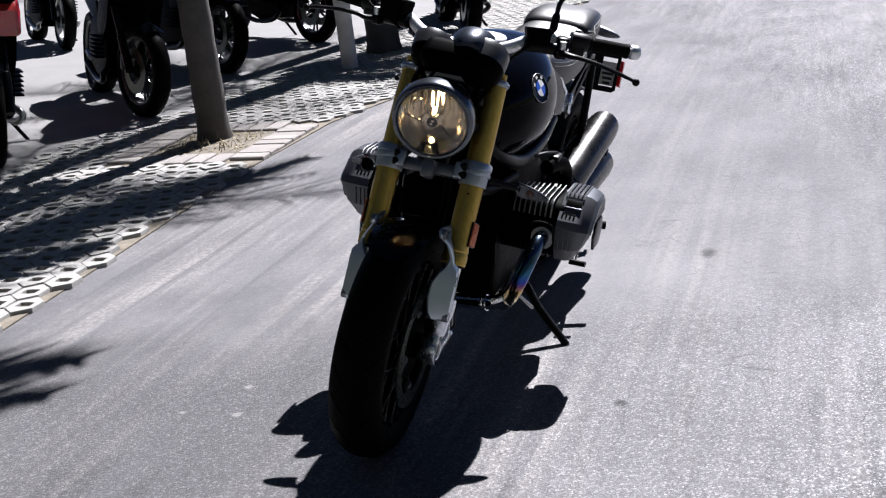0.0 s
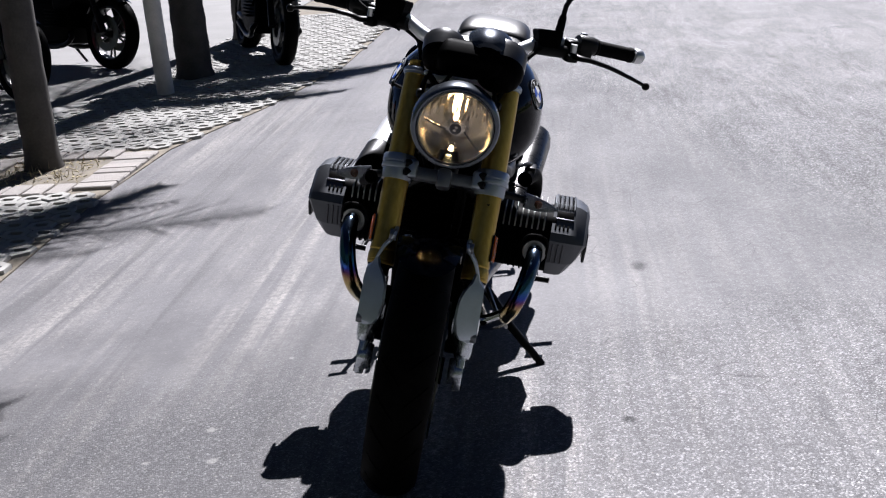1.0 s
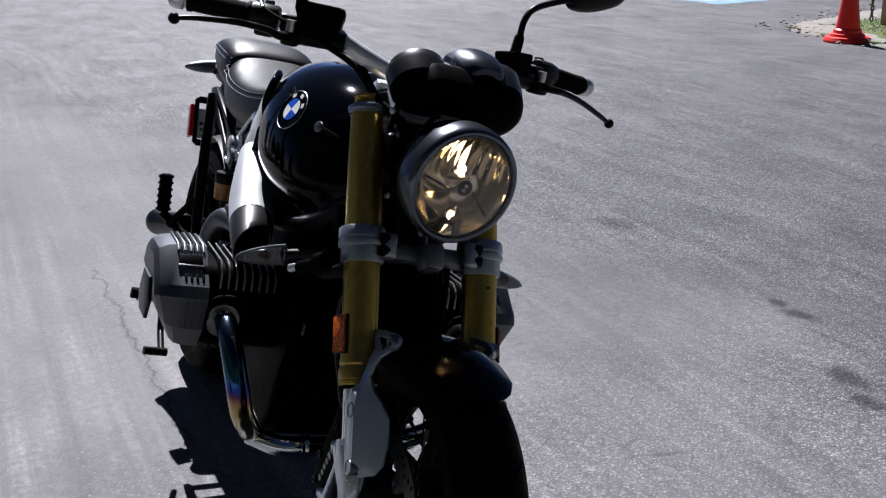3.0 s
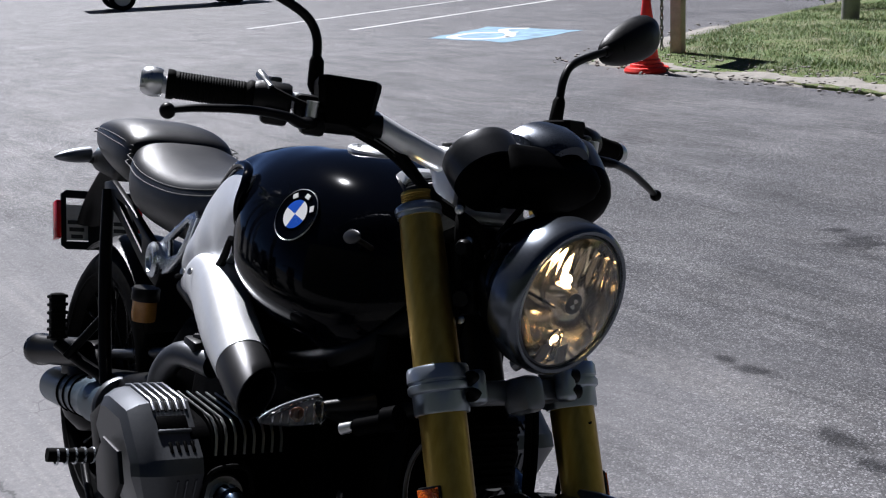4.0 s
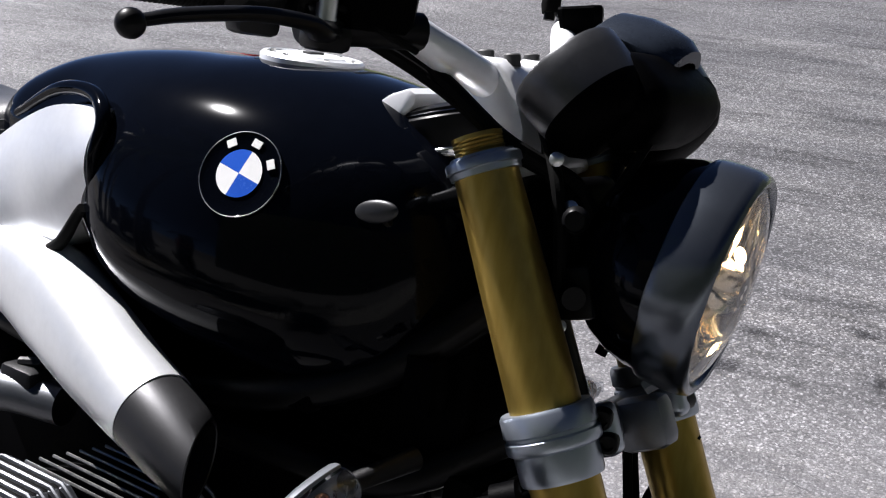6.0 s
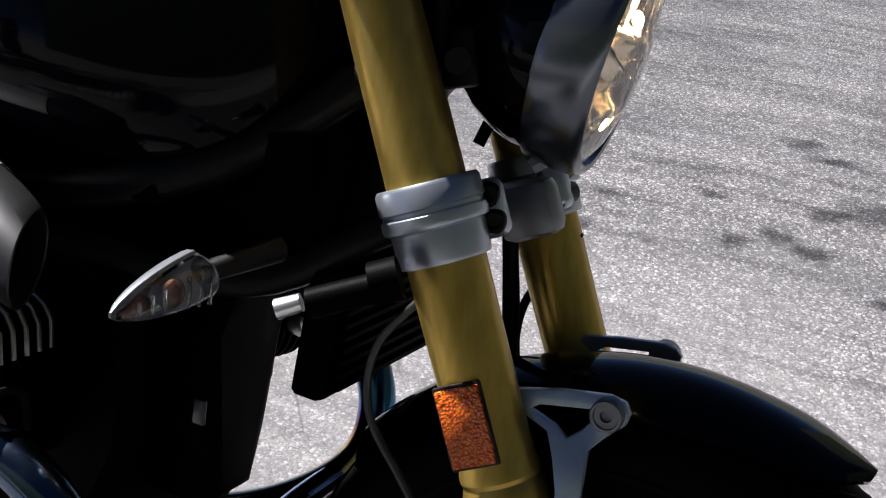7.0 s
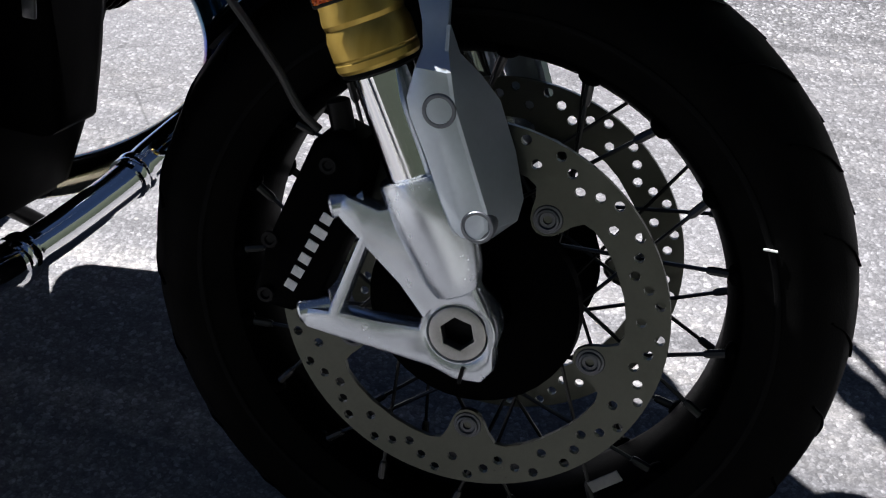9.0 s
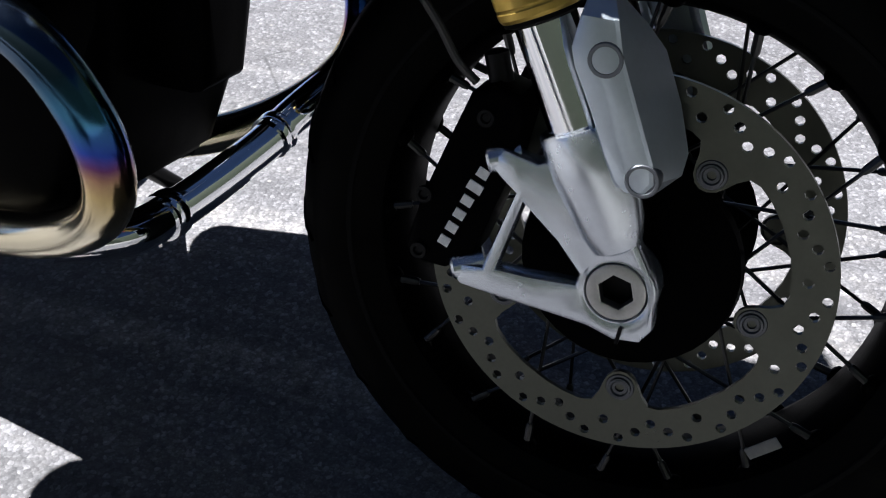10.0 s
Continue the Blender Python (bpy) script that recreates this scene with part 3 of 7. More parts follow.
for i in range(420):
    p = rnd.choice(road_side[20:]) + Vector((rnd.uniform(-0.25, 0.9), rnd.uniform(-0.3, 0.3), 0.03))
    blob(bm, (rnd.uniform(0.008, 0.03), rnd.uniform(0.008, 0.03), rnd.uniform(0.005, 0.012)), Matrix.Translation(p), 5, 3)
tagged(part("rubble", bm, sand), "small pale stones and crumbs on the verge", "gravel", kind="stuff")
rnd = random.Random(11)
verts, faces = [], []
while len(faces) < 110000:
    x, y = 7.0 + 10.2 * rnd.random() ** 1.5, rnd.uniform(0.6, 8.12)
    lim = float(np.interp(y, [2.02, 4.33, 5.9, 7.2, 7.75, 8.03], [7.13, 7.54, 8.29, 8.98, 9.44, 11.01]))
    if x < lim + 0.12 + 0.35 * abs(noise.noise(Vector((x * 1.9, y * 1.9, 3)))) * rnd.random() + 0.2 * rnd.random() ** 2:
        continue
    clump = noise.noise(Vector((x * 1.6, y * 1.6, 0))) + 0.6 * noise.noise(Vector((x * 6, y * 6, 5)))
    if rnd.random() > 0.5 + 0.8 * clump + 0.25 * min(1, max(0, x - lim - 0.5)):
        continue
    a, h = rnd.uniform(0, 6.3), rnd.uniform(0.012, 0.045) * (1 + 0.7 * clump)
    w = rnd.uniform(0.002, 0.005)
    lie = rnd.uniform(0.4, 1.3)
    k = len(verts)
    verts += [(x - w * math.sin(a), y + w * math.cos(a), 0.022), (x + w * math.sin(a), y - w * math.cos(a), 0.022), (x + h * lie * math.cos(a), y + h * lie * math.sin(a), 0.022 + h)]
    faces.append((k, k + 1, k + 2))
me = bpy.data.meshes.new("grass")
me.from_pydata(verts, [], faces)
me.materials.append(blade_green)
tagged(new("grass", me), "short uneven tufts of sunlit lawn grass", "grass", kind="stuff")


def traffic_cone(x, y):
    cone = thing("traffic_cone", "bright red plastic traffic cone at the lawn's corner", "traffic cone", Matrix.Translation((x, y, 0)))
    bm = B()
    lathe(bm, [(0.155, 0.05), (0.145, 0.075), (0.125, 0.08), (0.12, 0.11), (0.105, 0.12), (0.045, 0.56), (0.03, 0.70), (0.022, 0.71), (0, 0.705)], Matrix(), 28)
    part("cone_body", bm, cone_red, cone)
    bm = B()
    lathe(bm, [(0, 0.0), (0.20, 0.0), (0.205, 0.02), (0.19, 0.045), (0.15, 0.052), (0, 0.052)], Matrix(), 28)
    part("base", bm, cone_red, cone)


traffic_cone(8.47, 7.07)


def gate_post(x, y):
    post = thing("gate_post", "faded pink timber post with a steel chain hung on it", "post", Matrix.Translation((x, y, 0)))
    bm = B()
    box(bm, (0.12, 0.12, 1.75), Matrix.Translation((0, 0, 0.875)), 0.010)
    part("post_body", bm, post_pink, post)
    bm = B()
    box(bm, (0.62, 0.03, 0.50), Matrix.Translation((-0.36, -0.02, 1.45)), 0.01)
    part("board", bm, post_white, post, "plain pale board above the chain")
    bm = B()
    for i in range(22):
        p = Vector((-0.16, 0.10, 1.1 - i * 0.048))
        m = Matrix.Translation(p) @ Matrix.Rotation(radians(90 * (i % 2)), 4, "Z")
        loop = [m @ Vector((0.014 * math.cos(a), 0, 0.034 * math.sin(a))) for a in np.linspace(0, 2 * math.pi, 13)]
        tube(bm, loop, 0.0075, 6, False)
    tube(bm, [(-0.16, 0.10, 1.12), (0, 0.02, 1.14)], 0.008, 8)
    part("chain", bm, rust_steel, post, "galvanised steel chain")


gate_post(9.85, 7.42)
bm = B()
tube(bm, [(0, 0, 0), (0, 0, 2.6)], 0.11, 18)
pole = part("pole", bm, plain("grey_timber", (0.25, 0.24, 0.23), 0.8, 0, 0.2, 8, 0.4, 60))
pole.matrix_world = Matrix.Translation((13.97, 7.02, 0))
tagged(pole, "grey round timber pole standing in the lawn", "pole")

# dark walls added unseen behind the camera, to cut the sky's fill light
for name, c, size in (("wall_west", (-9.5, -4.0, 3.2), (0.8, 34.0, 6.4)), ("wall_south", (6.0, -9.0, 3.2), (32.0, 0.8, 6.4))):
    bm = B()
    box(bm, size, Matrix.Translation(c), 0.05)
    tagged(part(name, bm, plain("dark_sky_screen", (0.012, 0.018, 0.008), 0.9, 0, 0.5, 3, 0.8, 20)), "added tall dark wall, out of view, that cuts the sky's light", "hedge", kind="structure")

# low shrub shade behind the lawn
def shrub(x, y, s, seed):
    rnd = random.Random(seed)
    bush = thing("shrub", "dense dark green shrub at the lawn's far edge", "shrub", Matrix.Translation((x, y, 0)), group="shrubs behind the lawn")
    bm = B()
    for i in range(7):
        a = rnd.uniform(0, 6.3)
        tube(bm, spline([(0, 0, 0), (0.15 * s * math.cos(a), 0.15 * s * math.sin(a), 0.4 * s), (0.4 * s * math.cos(a), 0.4 * s * math.sin(a), 0.9 * s)], 4), [0.03 * s, 0.008 * s], 6)
    part("branches", bm, bark, bush)
    verts, faces = [], []
    for i in range(1800):
        v = Vector((rnd.gauss(0, 1), rnd.gauss(0, 1), rnd.gauss(0, 1))).normalized() * rnd.uniform(0.6, 1.0) * s * 0.8
        v.z = abs(v.z) * 0.85 + 0.15
        d = Vector((rnd.gauss(0, 1), rnd.gauss(0, 1), rnd.gauss(0, 1))).normalized() * 0.055
        e = d.orthogonal().normalized() * 0.022
        k = len(verts)
        verts += [v - d, v + e, v + d, v - e]
        faces.append((k, k + 1, k + 2, k + 3))
    me = bpy.data.meshes.new("foliage")
    me.from_pydata(verts, [], faces)
    me.materials.append(leaf)
    new("foliage", me).parent = bush


shrub(16.19, 7.75, 1.1, 3)
shrub(17.12, 6.64, 1.3, 4)

# ---- road markings ----
def stripe(name, a, b, w, mat, label, z=0.004):
    a, b = Vector((*a, z)), Vector((*b, z))
    bm = B()
    d = (b - a).normalized()
    s = Vector((-d.y, d.x, 0)) * w / 2
    n = max(2, int((b - a).length / 0.4))
    rnd = random.Random(int(a.x * 100))
    ring = [a.lerp(b, i / n) + s * rnd.uniform(0.8, 1.1) for i in range(n + 1)] + [a.lerp(b, i / n) - s * rnd.uniform(0.8, 1.1) for i in range(n, -1, -1)]
    bm.faces.new([bm.verts.new(p) for p in ring])
    return tagged(part(name, bm, mat), label, "road marking", kind="structure")


stripe("road_marking", (12.5, 16.2), (19.6, 16.8), 0.11, line_white, "worn white parking line on the asphalt")
stripe("road_marking", (12.4, 13.92), (20.8, 14.49), 0.12, line_white, "worn white parking line on the asphalt")
bm = B()
corners = [Vector((11.25, 11.65, 0.004)), Vector((13.0, 11.85, 0.004)), Vector((12.5, 10.05, 0.004)), Vector((10.85, 10.1, 0.004))]
blue = []
for i, p in enumerate(corners):
    for k in range(9):
        blue.append(p.lerp(corners[(i + 1) % 4], k / 9) + Vector((rnd.uniform(-0.05, 0.05), rnd.uniform(-0.05, 0.05), 0)))
bm.faces.new([bm.verts.new(p) for p in blue])
tagged(part("road_marking", bm, line_blue), "worn pale blue parking bay patch on the asphalt", "road marking", kind="structure")
bm = B()
for pts in ([(12.17, 10.81), (12.09, 11.14), (12.0, 11.42), (11.66, 11.45), (11.38, 11.33), (11.21, 10.95), (11.31, 10.62), (11.66, 10.57)], [(11.48, 10.54), (11.91, 10.76), (12.26, 11.09), (12.6, 11.3), (12.77, 11.02)]):
    tube(bm, [(p[0], p[1], 0.006) for p in spline([(x, y, 0) for x, y in pts], 4)], 0.07, 6, True, 0.05)
tagged(part("road_marking", bm, line_white), "worn white symbol strokes on the blue patch", "road marking", kind="structure")


# ---- parked car far across the lane ----
def parked_car(m):
    car = thing("car", "dark parked car across the asphalt", "car", m)
    bm = B()
    side = [(-2.1, 0.30), (-2.15, 0.62), (-1.95, 0.86), (-1.2, 0.95), (-0.6, 1.38), (0.7, 1.42), (1.35, 0.98), (2.0, 0.88), (2.15, 0.6), (2.1, 0.28)]
    plate(bm, side, 1.72, Matrix(((1, 0, 0, 0), (0, 0, 1, 0), (0, 1, 0, 0), (0, 0, 0, 1))), 0.08, 3)
    part("body", bm, blue_car, car)
    bm = B()
    plate(bm, [(-1.1, 0.97), (-0.58, 1.32), (0.66, 1.35), (1.2, 0.99)], 1.74, Matrix(((1, 0, 0, 0), (0, 0, 1, 0), (0, 1, 0, 0), (0, 0, 0, 1))), 0.02)
    part("window", bm, plain("tinted_glass", (0.02, 0.022, 0.025), 0.05), car)
    for sx in (-1.32, 1.32):
        for sy in (-0.78, 0.78):
            bm = B()
            lathe(bm, [(0.20, -0.1), (0.29, -0.1), (0.315, -0.06), (0.315, 0.06), (0.29, 0.1), (0.20, 0.1)], axis((sx, sy, 0.315), (0, 1, 0)), 28, True)
            w = part("wheel", bm, rubber, car)
            bm = B()
            lathe(bm, [(0, -0.07), (0.2, -0.09), (0.2, 0.09), (0, 0.07)], axis((sx, sy, 0.315), (0, 1, 0)), 20)
            part("rim", bm, steel, w)


parked_car(Matrix.Translation((18.6, 24.9, 0)) @ Matrix.Rotation(radians(-32), 4, "Z"))

# ---- the motorcycle ----
# Its own axes: x to its left, y to its rear, z up, from the ground under the front axle.
HEAD, LEAN, STEER = -20.7, 12.5, 3.0
bike_pose = Matrix.Translation((-0.172, 2.908, 0.001)) @ Matrix.Rotation(radians(HEAD), 4, "Z") @ Matrix.Rotation(radians(LEAN), 4, "Y")
RAKE = Vector((0, math.sin(radians(25.5)), math.cos(radians(25.5))))
PIVOT = Vector((0, 0.0406, 0.3))
FRONT = Matrix.Translation(PIVOT) @ Matrix.Rotation(radians(STEER), 4, RAKE) @ Matrix.Translation(-PIVOT)
bike = thing("motorcycle", "black roadster motorcycle with gold forks leaning on its side stand", "motorcycle", bike_pose)
YZ = Matrix(((0, 0, 1, 0), (1, 0, 0, 0), (0, 1, 0, 0), (0, 0, 0, 1)))      # outline x, y -> y, z; thickness -> x
XZ = Matrix(((1, 0, 0, 0), (0, 0, 1, 0), (0, 1, 0, 0), (0, 0, 0, 1)))      # outline x, y -> x, z; thickness -> y


def at_x(x):
    return Matrix.Translation((x, 0, 0)) @ YZ


def fork(x, d, off=0.0):
    """A point d along the fork leg at x, off metres ahead of its line."""
    p = Vector((x, -0.010, 0.3)) + RAKE * d
    return p + Vector((0, -RAKE.z, RAKE.y)) * off


def on_fork(x, d):
    return axis(fork(x, d), RAKE)


def holed(bm, outer, holes, thick, m, bev=0.0):
    """A flat piece with openings."""
    edges = []
    for loop in [outer] + holes:
        vs = [bm.verts.new((*p, 0)) for p in loop]
        edges += [bm.edges.new((vs[i], vs[(i + 1) % len(vs)])) for i in range(len(vs))]
    faces = [g for g in bmesh.ops.triangle_fill(bm, edges=edges, use_beauty=True, use_dissolve=False)["geom"] if isinstance(g, bmesh.types.BMFace)]
    rim = [e for e in edges if e.is_valid]
    up = bmesh.ops.extrude_face_region(bm, geom=faces)["geom"]
    bmesh.ops.translate(bm, verts=[g for g in up if isinstance(g, bmesh.types.BMVert)], vec=(0, 0, thick))
    bmesh.ops.translate(bm, verts=bm.verts, vec=(0, 0, -thick / 2))
    bmesh.ops.recalc_face_normals(bm, faces=bm.faces)
    if bev:
        sharp = [e for e in bm.edges if len(e.link_faces) == 2 and e.calc_face_angle(0) > 1.0 and abs(e.verts[0].co.z - e.verts[1].co.z) < 1e-6]
        bmesh.ops.bevel(bm, geom=sharp, offset=bev, segments=2, affect="EDGES", profile=0.5)
    bm.transform(m)
    return bm


def polar(r, a, c):
    """A point of the wheel at radius r, a degrees up from straight ahead: y, z."""
    return (c[1] - r * math.cos(radians(a)), c[2] + r * math.sin(radians(a)))


def brake_disc(parent, c, x, phase, name="brake_disc", r_out=0.1555, r_in=0.122, m=None):
    f = r_out / 0.160
    outer = [polar(r_out, a, c) for a in np.linspace(0, 360, 120, endpoint=False)]
    inner = []
    for k in range(5):
        a0 = phase + 72 * k
        for da, r in ((-30, r_in), (-22, r_in), (-15, r_in - 0.0005), (-11, r_in - 0.0035), (-9, 0.113 * f), (-8, 0.104 * f), (-6.5, 0.0965 * f), (-3.5, 0.0915 * f), (0, 0.0900 * f), (3.5, 0.0915 * f), (6.5, 0.0965 * f), (8, 0.104 * f), (9, 0.113 * f), (11, r_in - 0.0035), (15, r_in - 0.0005), (22, r_in), (30, r_in)):
            inner.append(polar(r, a0 + da, c))
    holes = []
    for i in range(66):
        a = phase + 360 * i / 66
        r = f * (0.1525, 0.1455, 0.1375, 0.1455, 0.1525, 0.1375)[i % 6]
        p = polar(r, a, c)
        holes.append([(p[0] + 0.0042 * math.cos(t), p[1] + 0.0042 * math.sin(t)) for t in np.linspace(0, 2 * math.pi, 9)[:-1]])
    bm = holed(B(), outer, [inner] + holes, 0.0045, at_x(x))
    disc = part(name, bm, disc_steel, parent, "drilled steel brake disc", m, 30)
    for k in range(5):
        bm = B()
        y, z = polar(0.1045 * f, phase + 72 * k, c)
        s = 1 if x > 0 else -1
        lathe(bm, [(0.0118, -0.006), (0.0118, 0.0020), (0.0110, 0.0032), (0.0092, 0.0034), (0.0086, 0.0052), (0.0070, 0.0056), (0.0060, 0.0040), (0.0035, 0.0040), (0.003, 0.0005), (0, 0.0005)], axis((x, y, z), (s, 0, 0)), 20)
        part("bolt", bm, titan_grey, disc, "", m)


def wheel(name, c, r, half, rim_r, m, spokes=20, label=""):
    """A wire-spoked wheel; returns its tyre-bearing part."""
    c = Vector(c)
    ax = axis(c, (1, 0, 0))
    k = half / 0.060
    bm = B()
    prof = [(rim_r - 0.004, 0.046 * k), (rim_r + 0.012, 0.056 * k), (rim_r + 0.034, 0.0615 * k), (rim_r + 0.052, 0.060 * k), (r - 0.022, 0.0515 * k), (r - 0.010, 0.040 * k), (r - 0.0035, 0.024 * k), (r, 0.006 * k)]
    prof = prof + [(a, -b) for a, b in prof[::-1]]
    lathe(bm, prof, ax, 112)
    tyre = part(name, bm, tyre_rubber, bike, label, m, 60)
    # moulded ridge and cuts of the tread, as strips a little proud of the sidewall
    bm = B()
    for s in (-1, 1):
        lathe(bm, [(rim_r + 0.020, s * 0.0590 * k), (rim_r + 0.021, s * 0.0604 * k), (rim_r + 0.0235, s * 0.0608 * k), (rim_r + 0.025, s * 0.0603 * k)], ax, 96)
    part("bead_ridge", bm, rubber, tyre, "", m)
    for i in range(24):
        for s in (-1, 1):
            bm = B()
            path = []
            for t in np.linspace(0, 1, 6):
                a = math.radians(i * 15 + (7 if s > 0 else 0)) + t * 0.16
                w = (0.008 + 0.043 * t) * k
                rr = float(np.interp(w, [0.006 * k, 0.024 * k, 0.040 * k, 0.0515 * k], [r, r - 0.0035, r - 0.010, r - 0.022])) + 0.0003
                path.append(c + Vector((s * w, -rr * math.cos(a), rr * math.sin(a))))
            tube(bm, path, 0.0021, 5, True, 0.35)
            part("tread_groove", bm, engine_black, tyre, "", m)
    bm = B()
    rp = [(rim_r - 0.002, 0.048 * k), (rim_r + 0.008, 0.0475 * k), (rim_r + 0.008, 0.044 * k), (rim_r - 0.006, 0.040 * k), (rim_r - 0.010, 0.018 * k), (rim_r - 0.010, -0.018 * k), (rim_r - 0.006, -0.040 * k), (rim_r + 0.008, -0.044 * k), (rim_r + 0.008, -0.0475 * k), (rim_r - 0.002, -0.048 * k), (rim_r - 0.007, -0.043 * k), (rim_r - 0.015, -0.020 * k), (rim_r - 0.015, 0.020 * k), (rim_r - 0.007, 0.043 * k)]
    lathe(bm, rp, ax, 96, True)
    # cast boss under each spoke end
    for s in (-1, 1):
        for i in range(spokes):
            a0 = 2 * math.pi * i / spokes + (0.08 if s > 0 else 0.0)
            foot = c + Vector((s * 0.043 * k, -(rim_r - 0.007) * math.cos(a0), (rim_r - 0.007) * math.sin(a0)))
            blob(bm, (0.0080, 0.0095, 0.0058), axis(foot, (0, -math.cos(a0), math.sin(a0))), 10, 6)
    rim = part("rim", bm, engine_black, tyre, "black spoked rim", m)
    for s in (-1, 1):
        for i in range(spokes):
            bm = B()
            a0 = 2 * math.pi * i / spokes + (0.08 if s > 0 else 0.0)
            cross = 0.85 if i % 2 else -0.85
            a1 = a0
            hub = c + Vector((s * 0.040, -0.062 * math.cos(a0 + cross), 0.062 * math.sin(a0 + cross)))
            edge = c + Vector((s * 0.044 * k, -(rim_r - 0.004) * math.cos(a1), (rim_r - 0.004) * math.sin(a1)))
            near = hub.lerp(edge, 0.86)
            tube(bm, [hub, near], 0.0017, 6, False)
            tube(bm, [near, hub.lerp(edge, 0.88), edge], [0.0026, 0.0036, 0.0036], 8)
            part("spoke", bm, spoke_steel, tyre, "", m)
    bm = B()
    lathe(bm, [(0.012, -0.075), (0.03, -0.075), (0.032, -0.058), (0.085, -0.056), (0.087, -0.048), (0.07, -0.042), (0.045, -0.03), (0.042, 0.03), (0.07, 0.042), (0.087, 0.048), (0.085, 0.056), (0.032, 0.058), (0.03, 0.075), (0.012, 0.075)], ax, 40)
    part("hub", bm, engine_black, tyre, "black wheel hub", m)
    return tyre


CF = (0, 0.001, 0.2895)
front_tyre = wheel("front_wheel", CF, 0.2915, 0.060, 0.2095, FRONT, 20, "black sport tyre on a wire-spoked black rim")
brake_disc(front_tyre, CF, -0.066, -84, m=FRONT)
brake_disc(front_tyre, CF, 0.066, -70, m=FRONT)
# a white fitting mark and size bar on the sidewall
bm = B()
box(bm, (0.0016, 0.010, 0.0013), Matrix.Translation((-0.0618, -0.211, 0.384)), 0)
part("sidewall_mark", bm, letter_white, front_tyre, "white bar", FRONT)
bm = B()
yv, zv = -0.126, 0.1615
box(bm, (0.0016, 0.028, 0.010), Matrix.Translation((-0.0618, yv, zv)) @ Matrix.Rotation(radians(-40), 4, "X"), 0.0005)
part("sidewall_mark", bm, plain("grey_mark", (0.16, 0.16, 0.15), 0.6), front_tyre, "grey stamped bar", FRONT)

# -- fork legs --
X = 0.107
for s in (-1, 1):
    x = s * X
    bm = B()
    lathe(bm, [(0.0225, 0.202), (0.0290, 0.2045), (0.0305, 0.207), (0.0310, 0.2115), (0.0304, 0.2125), (0.0304, 0.2138), (0.0310, 0.2148), (0.0310, 0.2285), (0.0298, 0.2325), (0.0288, 0.2360), (0.0300, 0.2395), (0.0300, 0.2430), (0.0287, 0.2490), (0.0287, 0.30), (0.0295, 0.40), (0.0295, 0.46), (0.0285, 0.56), (0.0266, 0.650), (0.0266, 0.660), (0.0205, 0.662)] + [(0.0203 + 0.0012 * (i % 2), 0.664 + 0.0015 * i) for i in range(10)] + [(0.0212, 0.681), (0.012, 0.681), (0.011, 0.678), (0, 0.678)], on_fork(x, 0), 40)
    leg = part("fork_leg", bm, gold, bike, "gold anodised fork tube", FRONT, 18)
    bm = B()
    lathe(bm, [(0.0285, 0.206), (0.0285, 0.2015), (0.0228, 0.199)], on_fork(x, 0), 36)
    part("dust_seal", bm, rubber, leg, "black rubber seal", FRONT)
    bm = B()
    lathe(bm, [(0.0225, 0.05), (0.0225, 0.21)], on_fork(x, 0), 36)
    part("stanchion", bm, chrome, leg, "polished steel stanchion", FRONT)
    # cast fork foot with the caliper arms
    foot_out = [(0.066, 0.380), (0.020, 0.398), (0.002, 0.358), (-0.010, 0.338), (-0.023, 0.316), (-0.030, 0.296), (-0.0325, 0.270), (-0.024, 0.2575), (-0.004, 0.2555), (0.016, 0.262), (0.050, 0.2655), (0.089, 0.269), (0.116, 0.2725), (0.121, 0.279), (0.118, 0.290), (0.100, 0.291), (0.0805, 0.354), (0.092, 0.363), (0.098, 0.369), (0.098, 0.378), (0.092, 0.386), (0.080, 0.383)]
    foot_hole = [(0.0735, 0.347), (0.0885, 0.2915), (0.060, 0.2915), (0.029, 0.2935), (0.0255, 0.301), (0.046, 0.324)]
    bm = holed(B(), foot_out, [foot_hole, [(-0.002 + 0.0235 * math.cos(a), 0.294 + 0.0235 * math.sin(a)) for a in np.linspace(0, 2 * math.pi, 29)[:-1]]], 0.020, at_x(s * 0.110), 0.004)
    foot = part("fork_foot", bm, silver, bike, "silver cast fork foot with caliper arms", FRONT)
    bm = B()
    rings = []
    for d, ry_, rx_, sh in ((0.122, 0.0232, 0.0232, 0), (0.122, 0.0295, 0.0295, 0), (0.119, 0.0305, 0.0305, 0), (0.088, 0.0305, 0.0300, 0), (0.064, 0.0275, 0.0225, 0.002), (0.044, 0.0240, 0.0205, 0.003), (0.030, 0.0185, 0.0165, 0.004), (0.024, 0.010, 0.006, 0.004)):
        m4 = on_fork(s * (0.107 + sh), d)
        rings.append([m4 @ (m4.to_3x3().inverted() @ Vector((rx_ * math.cos(a), 0, 0)) + m4.to_3x3().inverted() @ (Vector((0, -RAKE.z, RAKE.y)) * ry_ * math.sin(a))) for a in np.linspace(0, 2 * math.pi, 33)[:-1]])
    loft(bm, rings, False)
    part("socket", bm, silver, foot, "", FRONT)
    for (y, z), r in (((0.093, 0.377), 0.0105), ((0.112, 0.286), 0.0105)):
        bm = B()
        lathe(bm, [(0, -0.012), (r, -0.012), (r, 0.012), (r * 0.8, 0.014), (0, 0.014)], axis((s * 0.108, y, z), (s * 0.3, 0.85, -0.3)), 18)
        part("lug", bm, silver, foot, "", FRONT)
    bm = B()
